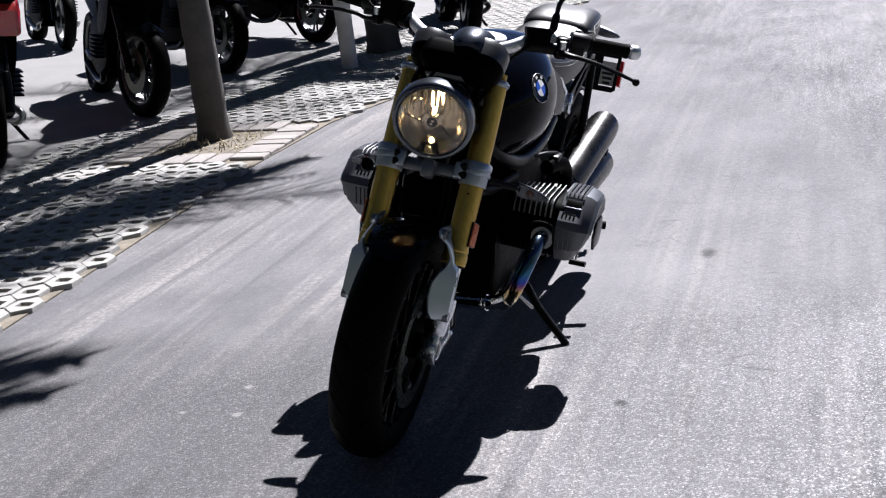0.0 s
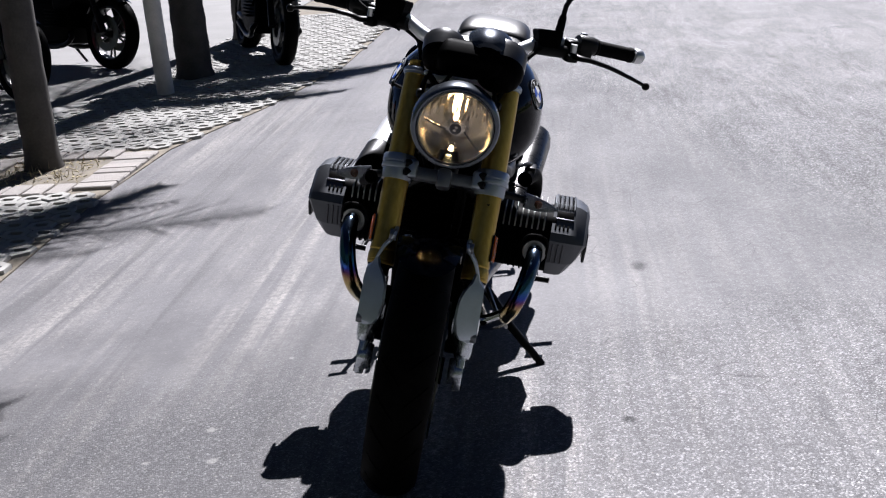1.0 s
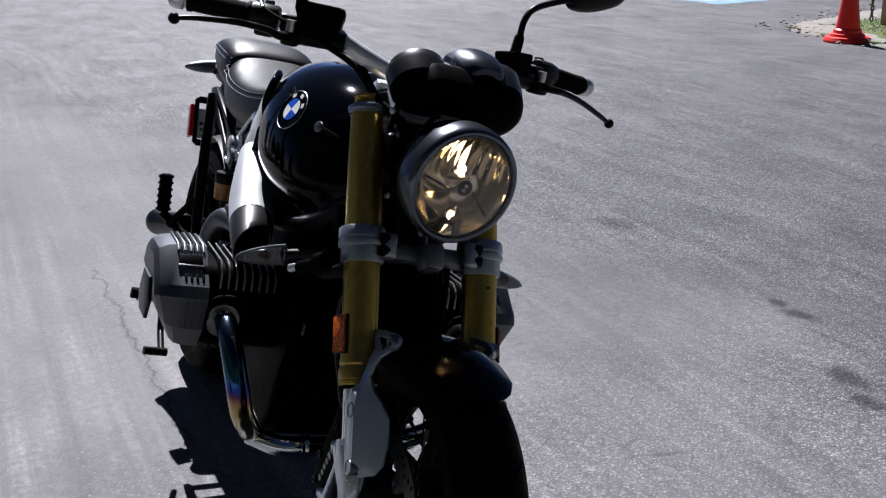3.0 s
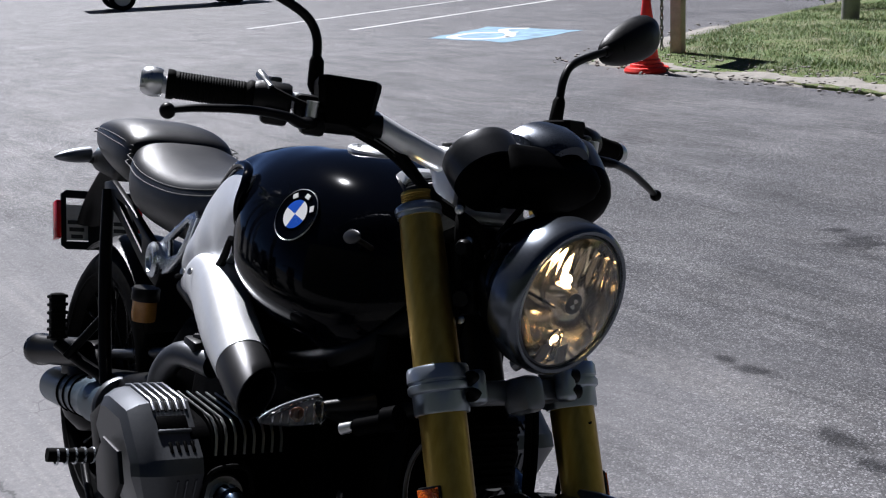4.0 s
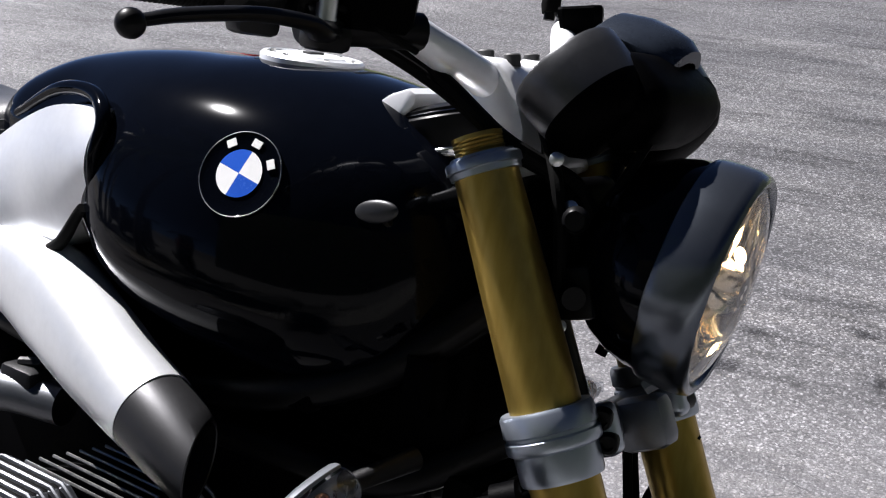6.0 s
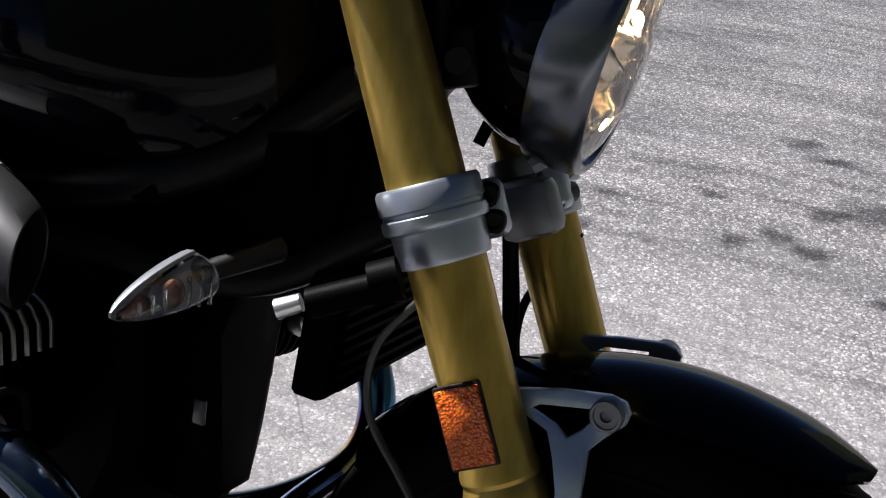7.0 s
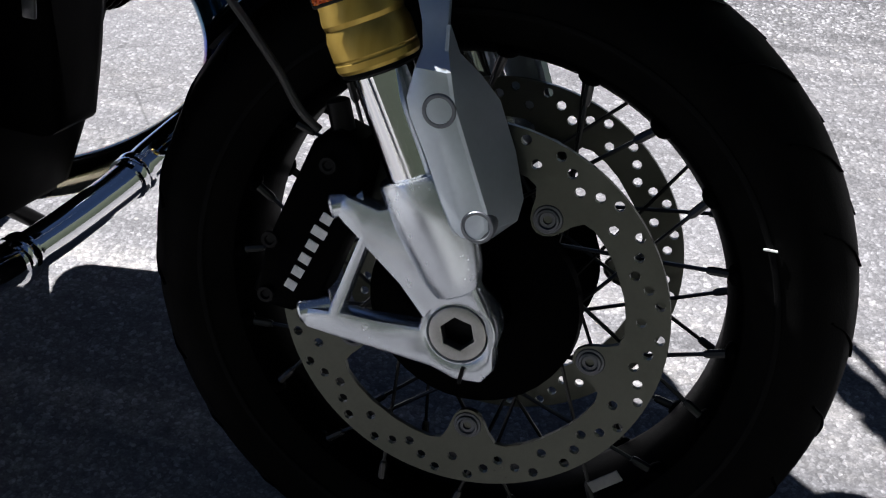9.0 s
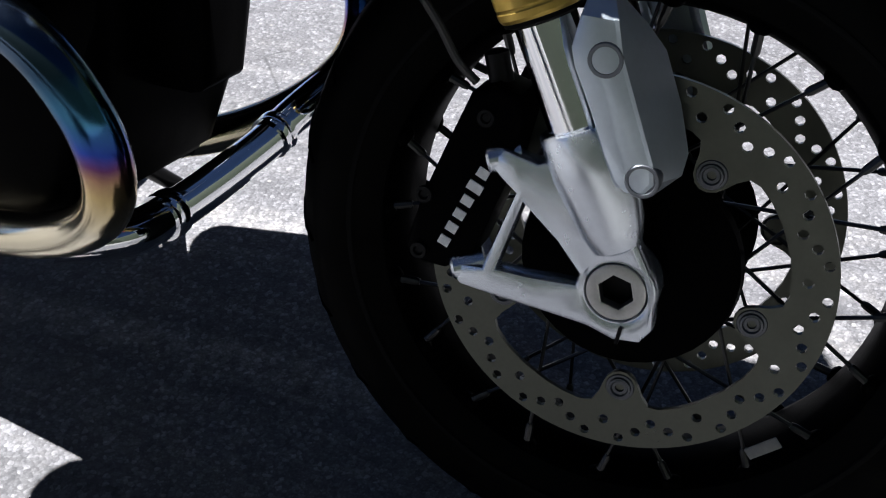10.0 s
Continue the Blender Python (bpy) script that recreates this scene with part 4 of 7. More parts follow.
    lathe(bm, [(0.0165, -0.022), (0.027, -0.022), (0.0295, -0.018), (0.0300, 0.006), (0.0285, 0.010), (0.0238, 0.011), (0.0225, 0.009), (0.0225, 0.004), (0.0165, 0.004)], axis((s * 0.108, -0.002, 0.294), (s, 0, 0)), 36, True)
    part("axle_clamp", bm, silver, foot, "", FRONT)
    bm = B()
    hexa = [(0.0135 * math.cos(a), 0.0135 * math.sin(a)) for a in np.linspace(0.25, 0.25 + 2 * math.pi, 7)[:-1]]
    ring = [(0.0222 * math.cos(a), 0.0222 * math.sin(a)) for a in np.linspace(0, 2 * math.pi, 29)[:-1]]
    bm = holed(bm, ring, [hexa], 0.010, Matrix.Translation((s * 0.114, -0.002, 0.294)) @ YZ, 0.001)
    axle = part("axle", bm, steel, foot, "hollow steel axle with a hex recess", FRONT)
    bm = B()
    lathe(bm, [(0, 0), (0.0165, 0), (0.0165, 0.004), (0, 0.004)], axis((s * 0.100, -0.002, 0.294), (s, 0, 0)), 20)
    part("recess", bm, black_satin, axle, "", FRONT)
    # thin black box draws the shaded notch in the foot
    bm = B()
    box(bm, (0.004, 0.003, 0.014), Matrix.Translation((s * 0.1205, -0.009, 0.262)) @ Matrix.Rotation(radians(8), 4, "X"), 0)
    part("slot_shade", bm, black_satin, foot, "", FRONT)
    # radial caliper
    cal = [(0.122, 0.420), (0.134, 0.385), (0.152, 0.335), (0.164, 0.292), (0.150, 0.281), (0.130, 0.280), (0.108, 0.296), (0.098, 0.330), (0.088, 0.362), (0.080, 0.405), (0.086, 0.424), (0.104, 0.430)]
    bm = B()
    plate(bm, cal, 0.046, at_x(s * 0.092), 0.006, 3)
    caliper = part("brake_caliper", bm, engine_black, bike, "black radial brake caliper", FRONT)
    for k in range(6):
        bm = B()
        y, z = 0.1315 - 0.0128 * k * 0.39, 0.304 + 0.0128 * k * 0.92
        box(bm, (0.0012, (0.0088, 0.0088, 0.0088, 0.0088, 0.0118, 0.0088)[k], 0.0076), Matrix.Translation((s * 0.1155, y, z)) @ Matrix.Rotation(radians(23), 4, "X"), 0)
        part("marking", bm, letter_white, caliper, "white printed bar", FRONT)
    for y, z in ((0.150, 0.338), (0.108, 0.405), (0.151, 0.292)):
        bm = B()
        lathe(bm, [(0.0065, 0), (0.0065, 0.003), (0.004, 0.003), (0.003, 0.001), (0, 0.001)], axis((s * 0.115, y, z), (s, 0, 0)), 14)
        part("bolt", bm, black_satin, caliper, "", FRONT)
    bm = B()
    lathe(bm, [(0, -0.01), (0.009, -0.01), (0.009, 0.012), (0.006, 0.014), (0, 0.014)], axis((s * 0.094, 0.108, 0.436), (0, 0.3, 1)), 16)
    part("banjo", bm, black_satin, caliper, "", FRONT)
    # fender stay: open upper arm, neck and leg guard in one bent pressing
    def stay_x(z, inset=0.0):
        return s * (float(np.interp(z, [0.36, 0.40, 0.470, 0.492, 0.503, 0.520, 0.540, 0.560, 0.590], [0.1300, 0.1300, 0.1300, 0.1285, 0.1165, 0.1120, 0.1035, 0.0890, 0.0780])) - inset)

    side_face = [(0.106, 0.566), (0.098, 0.575), (0.066, 0.583), (0.031, 0.5885), (0.019, 0.5865), (0.0135, 0.580), (0.0150, 0.572), (0.0270, 0.560), (0.0350, 0.5500), (0.0330, 0.540), (0.0300, 0.520), (0.0285, 0.503), (0.0225, 0.492), (0.0165, 0.470), (0.0000, 0.432), (-0.0140, 0.400), (-0.0165, 0.386), (-0.0095, 0.3765), (0.0010, 0.3765), (0.0085, 0.383), (0.0180, 0.400), (0.0330, 0.432), (0.0465, 0.458), (0.0500, 0.470), (0.0465, 0.492), (0.0455, 0.503), (0.0490, 0.520), (0.0580, 0.540), (0.0680, 0.5540), (0.086, 0.559)]
    arm_hole = [(0.0850, 0.5645), (0.0790, 0.5690), (0.0420, 0.5760), (0.0370, 0.5720), (0.0450, 0.5600), (0.0530, 0.5530), (0.0640, 0.5590)]
    bm = holed(B(), side_face, [arm_hole], 0.007, YZ, 0.0015)
    for v in bm.verts:
        v.co.x += stay_x(v.co.z)
    stay = part("fender_stay", bm, guard_grey, bike, "silver lacquered fender stay and leg guard", FRONT, 32)
    bm = B()
    rows = []
    for (ry_, rz_), (fy, fz, fx) in zip(((0.0300, 0.520), (0.0285, 0.503), (0.0225, 0.492), (0.0165, 0.470), (0.0000, 0.432), (-0.0140, 0.400), (-0.0165, 0.386), (-0.0095, 0.3765)), ((0.0290, 0.519, 0.1115), (0.0220, 0.500, 0.1060), (0.0080, 0.484, 0.0930), (-0.0060, 0.466, 0.0850), (-0.0215, 0.430, 0.0830), (-0.0330, 0.398, 0.0900), (-0.0320, 0.384, 0.0990), (-0.0190, 0.3745, 0.1160))):
        x0 = float(stay_x(rz_)) + s * 0.0035
        rows.append([(x0, ry_ + 0.0015, rz_), (x0, ry_ - 0.0015, rz_), (s * fx, fy, fz), (s * (fx - 0.005), fy + 0.004, fz), (x0 - s * 0.007, ry_ + 0.0015, rz_)])
    loft(bm, rows)
    part("bevelled_face", bm, guard_grey, stay, "", FRONT, 30)
    for (y, z, xx) in ((0.029, 0.576, 0.0885), (0.026, 0.465, 0.130), (-0.010, 0.387, 0.130)):
        bm = B()
        lathe(bm, [(0.0125, -0.010), (0.0125, 0.003), (0.0115, 0.0045), (0.0095, 0.0045), (0.0090, 0.003), (0.0045, 0.003), (0.004, 0.0), (0, 0)], axis((s * xx, y, z), (s, 0, 0)), 22)
        part("bolt", bm, bridge_grey, stay, "", FRONT)
    # amber side reflector on its black backing
    bm = B()
    ry = RAKE.cross(Vector((1, 0, 0)))
    mr = Matrix(((1, ry.x, RAKE.x, 0), (0, ry.y, RAKE.y, 0), (0, ry.z, RAKE.z, 0), (0, 0, 0, 1)))
    mr.translation = fork(s * 0.1375, 0.285, -0.002)
    mr = mr @ Matrix.Rotation(radians(-s * 10), 4, "Z")
    box(bm, (0.004, 0.036, 0.062), mr, 0.0015)
    refl = part("side_reflector", bm, black_plastic, bike, "amber reflector on the fork tube", FRONT)
    bm = B()
    box(bm, (0.005, 0.032, 0.057), mr @ Matrix.Translation((s * 0.003, 0, 0)), 0.001)
    part("reflector_lens", bm, amber, refl, "amber prismatic plastic", FRONT)
    # lower and upper clamps
    bm = B()
    lathe(bm, [(0.029, 0.4000), (0.0335, 0.4000), (0.0345, 0.4030), (0.0348, 0.4245), (0.0385, 0.4265), (0.0395, 0.4295), (0.0392, 0.4355), (0.0372, 0.4370), (0.0372, 0.4395), (0.0390, 0.4410), (0.0385, 0.4550), (0.0365, 0.4580), (0.029, 0.4580)], on_fork(x, 0), 40)
    cl = part("fork_clamp", bm, clamp_grey, bike, "grey anodised lower fork clamp", FRONT)
    for dz in (0.438, 0.418):
        bm = B()
        lathe(bm, [(0, -0.02), (0.009, -0.02), (0.009, 0.004), (0.0075, 0.006), (0.005, 0.006), (0.0045, 0.002), (0, 0.002)], axis(fork(s * 0.086, dz, 0.035), (s, -0.35, 0)), 18)
        part("pinch_bolt", bm, black_satin, cl, "", FRONT)
    bm = B()
    box(bm, (0.024, 0.024, 0.044), axis(fork(s * 0.074, 0.4275, 0.029), RAKE), 0.008, 3)
    part("pinch_lug", bm, clamp_grey, cl, "", FRONT)
    bm = B()
    lathe(bm, [(0.0260, 0.648), (0.0292, 0.6485), (0.0296, 0.653), (0.0315, 0.6542), (0.0317, 0.660), (0.0304, 0.662), (0.0270, 0.663), (0.0262, 0.665), (0.0202, 0.6655)], on_fork(x, 0), 36)
    part("top_clamp_ring", bm, clamp_grey, bike, "grey anodised upper fork clamp", FRONT)

# lower triple bridge and its middle bracket
bm = B()
box(bm, (0.17, 0.036, 0.030), axis(fork(0, 0.424, 0.000), RAKE), 0.008)
box(bm, (0.034, 0.05, 0.046), axis(fork(0, 0.416, 0.030), RAKE), 0.010)
part("lower_bridge", bm, bridge_grey, bike, "grey cast lower fork bridge", FRONT)
bm = B()
tube(bm, spline([fork(-0.028, 0.45, 0.05), fork(-0.018, 0.46, 0.075), fork(-0.012, 0.48, 0.085)], 4), 0.008, 8)
tube(bm, spline([fork(0.028, 0.45, 0.05), fork(0.018, 0.46, 0.075), fork(0.012, 0.48, 0.085)], 4), 0.008, 8)
part("lamp_bracket", bm, bridge_grey, bike, "", FRONT)
bm = B()
plate(bm, [(-0.094, -0.020), (-0.085, -0.034), (-0.03, -0.036), (0.03, -0.036), (0.085, -0.034), (0.094, -0.020), (0.088, 0.004), (0.04, 0.020), (-0.04, 0.020), (-0.088, 0.004)], 0.016, axis(fork(0, 0.652, -0.004), RAKE), 0.005)
part("top_bridge", bm, forged_alu, bike, "bright forged upper fork bridge", FRONT)
bm = B()
lathe(bm, [(0.028, 0.40), (0.028, 0.63), (0.034, 0.635)], axis(PIVOT, RAKE), 28)
part("steering_head", bm, black_satin, bike)

# -- front fender --
bm = B()
rings = []
for a in np.linspace(60.5, 142, 40):
    t = (a - 60.5) / 81.5
    wide = float(np.interp(t, [0, 0.04, 0.12, 0.3, 1], [0.012, 0.040, 0.060, 0.071, 0.073]))
    drop = float(np.interp(t, [0, 0.1, 0.3, 1], [0.006, 0.012, 0.020, 0.024]))
    lift = float(np.interp(t, [0, 0.05, 0.2, 0.6, 1], [0.0105, 0.007, 0.003, 0.0, 0.004]))
    sec = []
    for u in np.linspace(-1, 1, 13):
        sec.append((u, 0.3035 + lift - drop * abs(u) ** 2.2))
    sec += [(u * 0.96, r - 0.0035) for u, r in sec[::-1]]
    rings.append([(u * wide, *polar(r, a, CF)) for u, r in sec])
loft(bm, rings)
fender = part("front_fender", bm, black_gloss, bike, "gloss black front fender", FRONT)

# -- headlamp --
HL = axis((0.006, 0.093, 0.819), (0.092, -0.984, -0.154))
bm = B()
lathe(bm, [(0, -0.126), (0.018, -0.125), (0.036, -0.121), (0.052, -0.114), (0.066, -0.104), (0.078, -0.090), (0.087, -0.072), (0.0918, -0.054), (0.0928, -0.040)], HL, 56)
lamp = part("headlamp", bm, black_gloss, bike, "round headlamp with a lit warm bulb", FRONT)
bm = B()
lathe(bm, [(0.0925, -0.044), (0.0962, -0.042), (0.0978, -0.036), (0.0985, -0.020), (0.0978, -0.006), (0.0955, 0.001), (0.0915, 0.004), (0.0875, 0.003), (0.0855, -0.001), (0.0845, -0.010)], HL, 72)
part("rim_ring", bm, plain("dark_grey_satin", (0.115, 0.128, 0.150), 0.24, 0.9, 0.04, 30, wear=0.05), lamp, "dark grey satin rim", FRONT)
bm = B()
lathe(bm, [(0.0835, -0.004), (0.0845, -0.0015), (0.082, 0.001), (0.081, -0.003)], HL, 64, True)
part("inner_ring", bm, brushed, lamp, "thin bright inner ring", FRONT)
bm = B()
lathe(bm, [(0.0850, 0.000), (0.070, 0.0065), (0.050, 0.0115), (0.025, 0.0145), (0, 0.0155), (0, 0.0135), (0.025, 0.0125), (0.050, 0.0095), (0.070, 0.0045), (0.0850, -0.002)], HL, 64)
glass = part("lens", bm, lens_glass, lamp, "clear domed glass", FRONT)
glass.visible_shadow = False
# bowl: smooth below, fluted upright above
bm = B()
rings = []
for r in np.linspace(0.0835, 0.016, 22):
    ring = []
    for a in np.linspace(0, 2 * math.pi, 97)[:-1]:
        px, py = r * math.cos(a), r * math.sin(a)
        flute = 0.0011 * math.sin(px * 420) * min(1, max(0, (py - 0.004) / 0.02)) * min(1, (0.0835 - r) / 0.012)
        ring.append(HL @ Vector((px, py, -0.068 + 0.065 * (r / 0.0835) ** 2 + flute)))
    rings.append(ring)
loft(bm, rings, False)
# the bulb's warm glow is put into the bowl's base colour
part("reflector_bowl", bm, plain("glow_tinted_reflector", (0.92, 0.83, 0.68), 0.10, 1.0, 0.02, 60, wear=0.06), lamp, "fluted reflector, tinted with the bulb's warm glow", FRONT, 60)
bm = B()
lathe(bm, [(0.016, -0.066), (0.017, -0.045), (0.0145, -0.016), (0.0135, -0.012), (0.0125, -0.012)], HL, 28)
shield = part("bulb_shield", bm, plain("polished_shield", (0.70, 0.66, 0.60), 0.18, 1.0, 0.05, 60), lamp, "", FRONT)
bm = B()
lathe(bm, [(0.0125, -0.013), (0.0125, -0.010), (0, -0.0095)], HL, 28)
part("badge", bm, text_black, shield, "small black disc", FRONT)
bm = B()
for q in (0, 2):
    vs = [bm.verts.new(HL @ Vector((0.0062 * math.cos(a), 0.0062 * math.sin(a), -0.0088))) for a in np.linspace(q * math.pi / 2 + 0.4, (q + 1) * math.pi / 2 + 0.4, 7)]
    bm.faces.new(vs + [bm.verts.new(HL @ Vector((0, 0, -0.0088)))])
part("badge_quarters", bm, letter_white, shield, "", FRONT)
bm = B()
blob(bm, (0.0050, 0.0050, 0.008), HL @ Matrix.Translation((0, 0.021, -0.052)), 14, 8)
part("bulb", bm, bulb_glow, lamp, "glowing warm bulb", FRONT)
bm = B()
blob(bm, (0.0042, 0.0042, 0.0042), HL @ Matrix.Translation((0, -0.044, -0.038)), 12, 8)
part("parking_bulb", bm, bulb_glow, lamp, "small glowing bulb", FRONT)
bm = B()
lathe(bm, [(0.0105, -0.052), (0.0115, -0.036), (0.009, -0.034)], HL @ Matrix.Translation((0, -0.044, 0)), 18)
part("parking_cup", bm, chrome, lamp, "", FRONT)
bm = B()
for a0, a1, r0, r1 in ((200, 172, 0.02, 0.066), (-20, -38, 0.02, 0.07)):
    tube(bm, [HL @ Vector((r0 * math.cos(radians(a0)), r0 * math.sin(radians(a0)), -0.03)), HL @ Vector((r1 * math.cos(radians(a1)), r1 * math.sin(radians(a1)), -0.018))], 0.0021, 8)
part("reflector_rib", bm, chrome, lamp, "", FRONT)
for s in (-1, 1):
    bm = B()
    box(bm, (0.014, 0.04, 0.045), Matrix.Translation((s * 0.070, 0.196, 0.800)) @ Matrix.Rotation(radians(-15), 4, "X"), 0.006)
    tube(bm, [(s * 0.090, 0.185, 0.80), (s * 0.070, 0.200, 0.80)], 0.010, 12)
    part("lamp_ear", bm, black_satin, lamp, "", FRONT)
for s in (-1, 1):
    bm = B()
    lathe(bm, [(0.011, 0), (0.011, 0.006), (0.008, 0.010), (0, 0.010)], axis((s * 0.086, 0.195, 0.862), (s, -0.3, 0)), 16)
    part("screw", bm, black_satin, lamp, "", FRONT)

# -- instruments --
pod_metal = plain("dark_satin_metal", (0.075, 0.076, 0.08), 0.34, 0.8, 0.1, 30, 0.04, 900, wear=0.1)
for s, dz in ((-1, 0.0), (1, -0.004)):
    bm = B()
    mi = axis((0.011 + s * 0.068, 0.224, 0.962 + dz), (0, 0.76, 0.65))
    if s < 0:
        mi = Matrix.Translation((0.004, 0.004, 0.003)) @ mi @ Matrix.Diagonal((0.86, 0.86, 0.86, 1))
    lathe(bm, [(0, -0.066), (0.022, -0.065), (0.038, -0.060), (0.048, -0.050), (0.0535, -0.036), (0.0555, -0.016), (0.0555, 0.016), (0.0535, 0.020), (0.050, 0.020), (0.048, 0.012), (0, 0.012)], mi, 56)
    pod = part("instrument", bm, engine_black, bike, "round black instrument pod", FRONT, 50)
    bm = B()
    lathe(bm, [(0.0540, -0.030), (0.0562, -0.012), (0.0568, 0.004), (0.0568, 0.018), (0.0545, 0.022), (0.051, 0.021)], mi, 56)
    part("bezel", bm, pod_metal, pod, "dark satin metal bezel", FRONT)
    bm = B()
    lathe(bm, [(0.050, 0.017), (0, 0.0175)], mi, 32)
    part("dial", bm, plain("dial_glass", (0.02, 0.02, 0.022), 0.05), pod, "", FRONT)
bm = B()
box(bm, (0.160, 0.075, 0.070), Matrix.Translation((0.014, 0.190, 0.956)) @ Matrix.Rotation(radians(38), 4, "X"), 0.026, 4)
part("instrument_cowl", bm, engine_black, bike, "black plastic instrument housing", FRONT, 60)
# visor bridging the two pods: arched top, chamfered front
bm = B()
rings = []
for y, z, k in ((0.168, 1.003, 0.62), (0.176, 1.012, 0.72), (0.190, 1.019, 0.80), (0.212, 1.026, 0.86), (0.236, 1.028, 0.86), (0.244, 1.022, 0.84)):
    arch = [(0.046 + 0.056 * k * u, y + 0.010 * u * u, z - 0.020 * abs(u) ** 2.4) for u in np.linspace(-1, 1, 21)]
    rings.append(arch + [(px * 0.98, py + 0.003, pz - 0.010) for px, py, pz in arch[::-1]])
loft(bm, rings)
part("warning_lamp_panel", bm, plain("satin_black_visor", (0.030, 0.038, 0.055), 0.28, 0.55, 0.1, 30, 0.03, 900, wear=0.1), bike, "satin black visor between the pods", FRONT, 40)

# -- handlebar --
for s in (-1, 1):
    bm = B()
    tube(bm, spline([(0, 0.315, 0.955), (s * 0.055, 0.312, 0.957), (s * 0.110, 0.322, 0.975), (s * 0.160, 0.352, 1.000), (s * 0.21, 0.378, 1.006), (s * 0.30, 0.410, 1.004), (s * 0.402, 0.457, 0.998 + (0.004 if s < 0 else -0.006))], 6), [0.016, 0.016, 0.016, 0.0135, 0.011, 0.011, 0.011], 18)
    bar = part("handlebar", bm, forged_alu, bike, "silver tapered handlebar", FRONT)
    bm = B()
    g0, g1 = Vector((s * 0.290, 0.405, 1.004)), Vector((s * 0.392, 0.4525, 1.004 if s < 0 else 0.994))
    lathe(bm, [(0.0, 0.0), (0.0195, 0.0), (0.0205, 0.004), (0.0195, 0.007), (0.0165, 0.010)] + [(0.0165 + 0.0009 * (i % 2), 0.012 + 0.0017 * i) for i in range(48)] + [(0.0165, 0.096), (0.0185, 0.099), (0.0185, 0.106), (0, 0.106)], axis(g0, g1 - g0), 24)
    part("grip", bm, rubber, bar, "ribbed black rubber grip", FRONT)
    bm = B()
    lathe(bm, [(0, 0), (0.0165, 0), (0.0180, 0.004), (0.0185, 0.014), (0.0165, 0.022), (0.012, 0.026), (0, 0.026)], axis(g1 + (g1 - g0).normalized() * -0.001, g1 - g0), 24)
    part("bar_end", bm, brushed, bar, "bright metal bar end", FRONT)
    # switch block
    bm = B()
    lathe(bm, [(0, -0.046), (0.020, -0.046), (0.0225, -0.042), (0.0225, -0.006), (0.0205, 0), (0, 0)], axis(g0, g1 - g0), 28)
    box(bm, (0.034, 0.030, 0.030), Matrix.Translation((s * 0.268, 0.388, 0.988)) @ Matrix.Rotation(radians(s * 24), 4, "Z"), 0.006)
    sw = part("switch_block", bm, black_plastic, bar, "black switch block", FRONT)
    bm = B()
    box(bm, (0.016, 0.012, 0.014), Matrix.Translation((s * 0.262, 0.408, 1.026)), 0.003)
    part("button", bm, titan_grey, sw, "", FRONT)
    if s < 0:
        bm = B()
        tube(bm, [(-0.280, 0.415, 1.033), (-0.280, 0.402, 1.027), (-0.280, 0.398, 1.025), (-0.280, 0.381, 1.018)], [0.0062, 0.0062, 0.0046, 0.0046], 12)
        adj = part("cable_adjuster", bm, brushed, sw, "bright cable adjuster", FRONT)
        bm = B()
        tube(bm, spline([(-0.280, 0.383, 1.019), (-0.262, 0.360, 1.010), (-0.225, 0.335, 0.998), (-0.165, 0.312, 0.975)], 5), 0.0028, 8)
        part("cable", bm, rubber, adj, "", FRONT)
    # master cylinder with its reservoir
    bm = B()
    tube(bm, [(s * 0.150, 0.322, 0.990), (s * 0.245, 0.362, 0.986)], 0.015, 14)
    box(bm, (0.030, 0.042, 0.030), Matrix.Translation((s * 0.232, 0.374, 1.002)) @ Matrix.Rotation(radians(s * 23), 4, "Z"), 0.006)
    box(bm, (0.030, 0.034, 0.020), Matrix.Translation((s * 0.236, 0.346, 0.978)) @ Matrix.Rotation(radians(s * 23), 4, "Z"), 0.006)
    mcyl = part("master_cylinder", bm, black_satin, bar, "black hydraulic master cylinder", FRONT)
    bm = B()
    rr = Matrix.Translation((-0.192, 0.346, 1.013) if s < 0 else (0.176, 0.342, 1.010)) @ Matrix.Rotation(radians(s * 23), 4, "Z") @ Matrix.Rotation(radians(-10), 4, "X")
    rs = 1.0 if s < 0 else 0.80
    rings = [[rr @ Vector((u * k * rs, v * k * rs, z * rs)) for u, v in ((-0.034, -0.030), (0.034, -0.030), (0.042, -0.020), (0.042, 0.022), (0.036, 0.028), (-0.036, 0.028), (-0.042, 0.022), (-0.042, -0.020))] for k, z in ((0.66, -0.030), (0.80, -0.022), (0.93, 0.014), (0.95, 0.016), (0.95, 0.025), (0.90, 0.028))]
    loft(bm, rings)
    part("reservoir", bm, engine_black, mcyl, "angular black fluid reservoir", FRONT, 25)
    bm = B()
    lathe(bm, [(0, -0.012), (0.008, -0.012), (0.008, 0.012), (0, 0.012)], axis((s * 0.240, 0.344, 0.998), (0, 0, 1)), 14)
    part("pivot_bolt", bm, brushed, mcyl, "", FRONT)
    # lever
    bm = B()
    ex, ey, ez = (0.007, -0.022, 0.019) if s < 0 else (0.006, 0.016, -0.019)
    tube(bm, spline([(s * 0.235, 0.345, 0.984), (s * 0.262, 0.330, 0.982), (s * 0.285, 0.330 + ey * 0.2, 0.984 + ez * 0.2), (s * (0.330 + ex * 0.4), 0.340 + ey * 0.5, 0.980 + ez * 0.5), (s * (0.385 + ex * 0.8), 0.354 + ey * 0.85, 0.968 + ez * 0.85), (s * (0.416 + ex), 0.362 + ey, 0.959 + ez)], 6), [0.013, 0.0115, 0.0095, 0.0085, 0.0078, 0.0065], 12, True, 0.62)
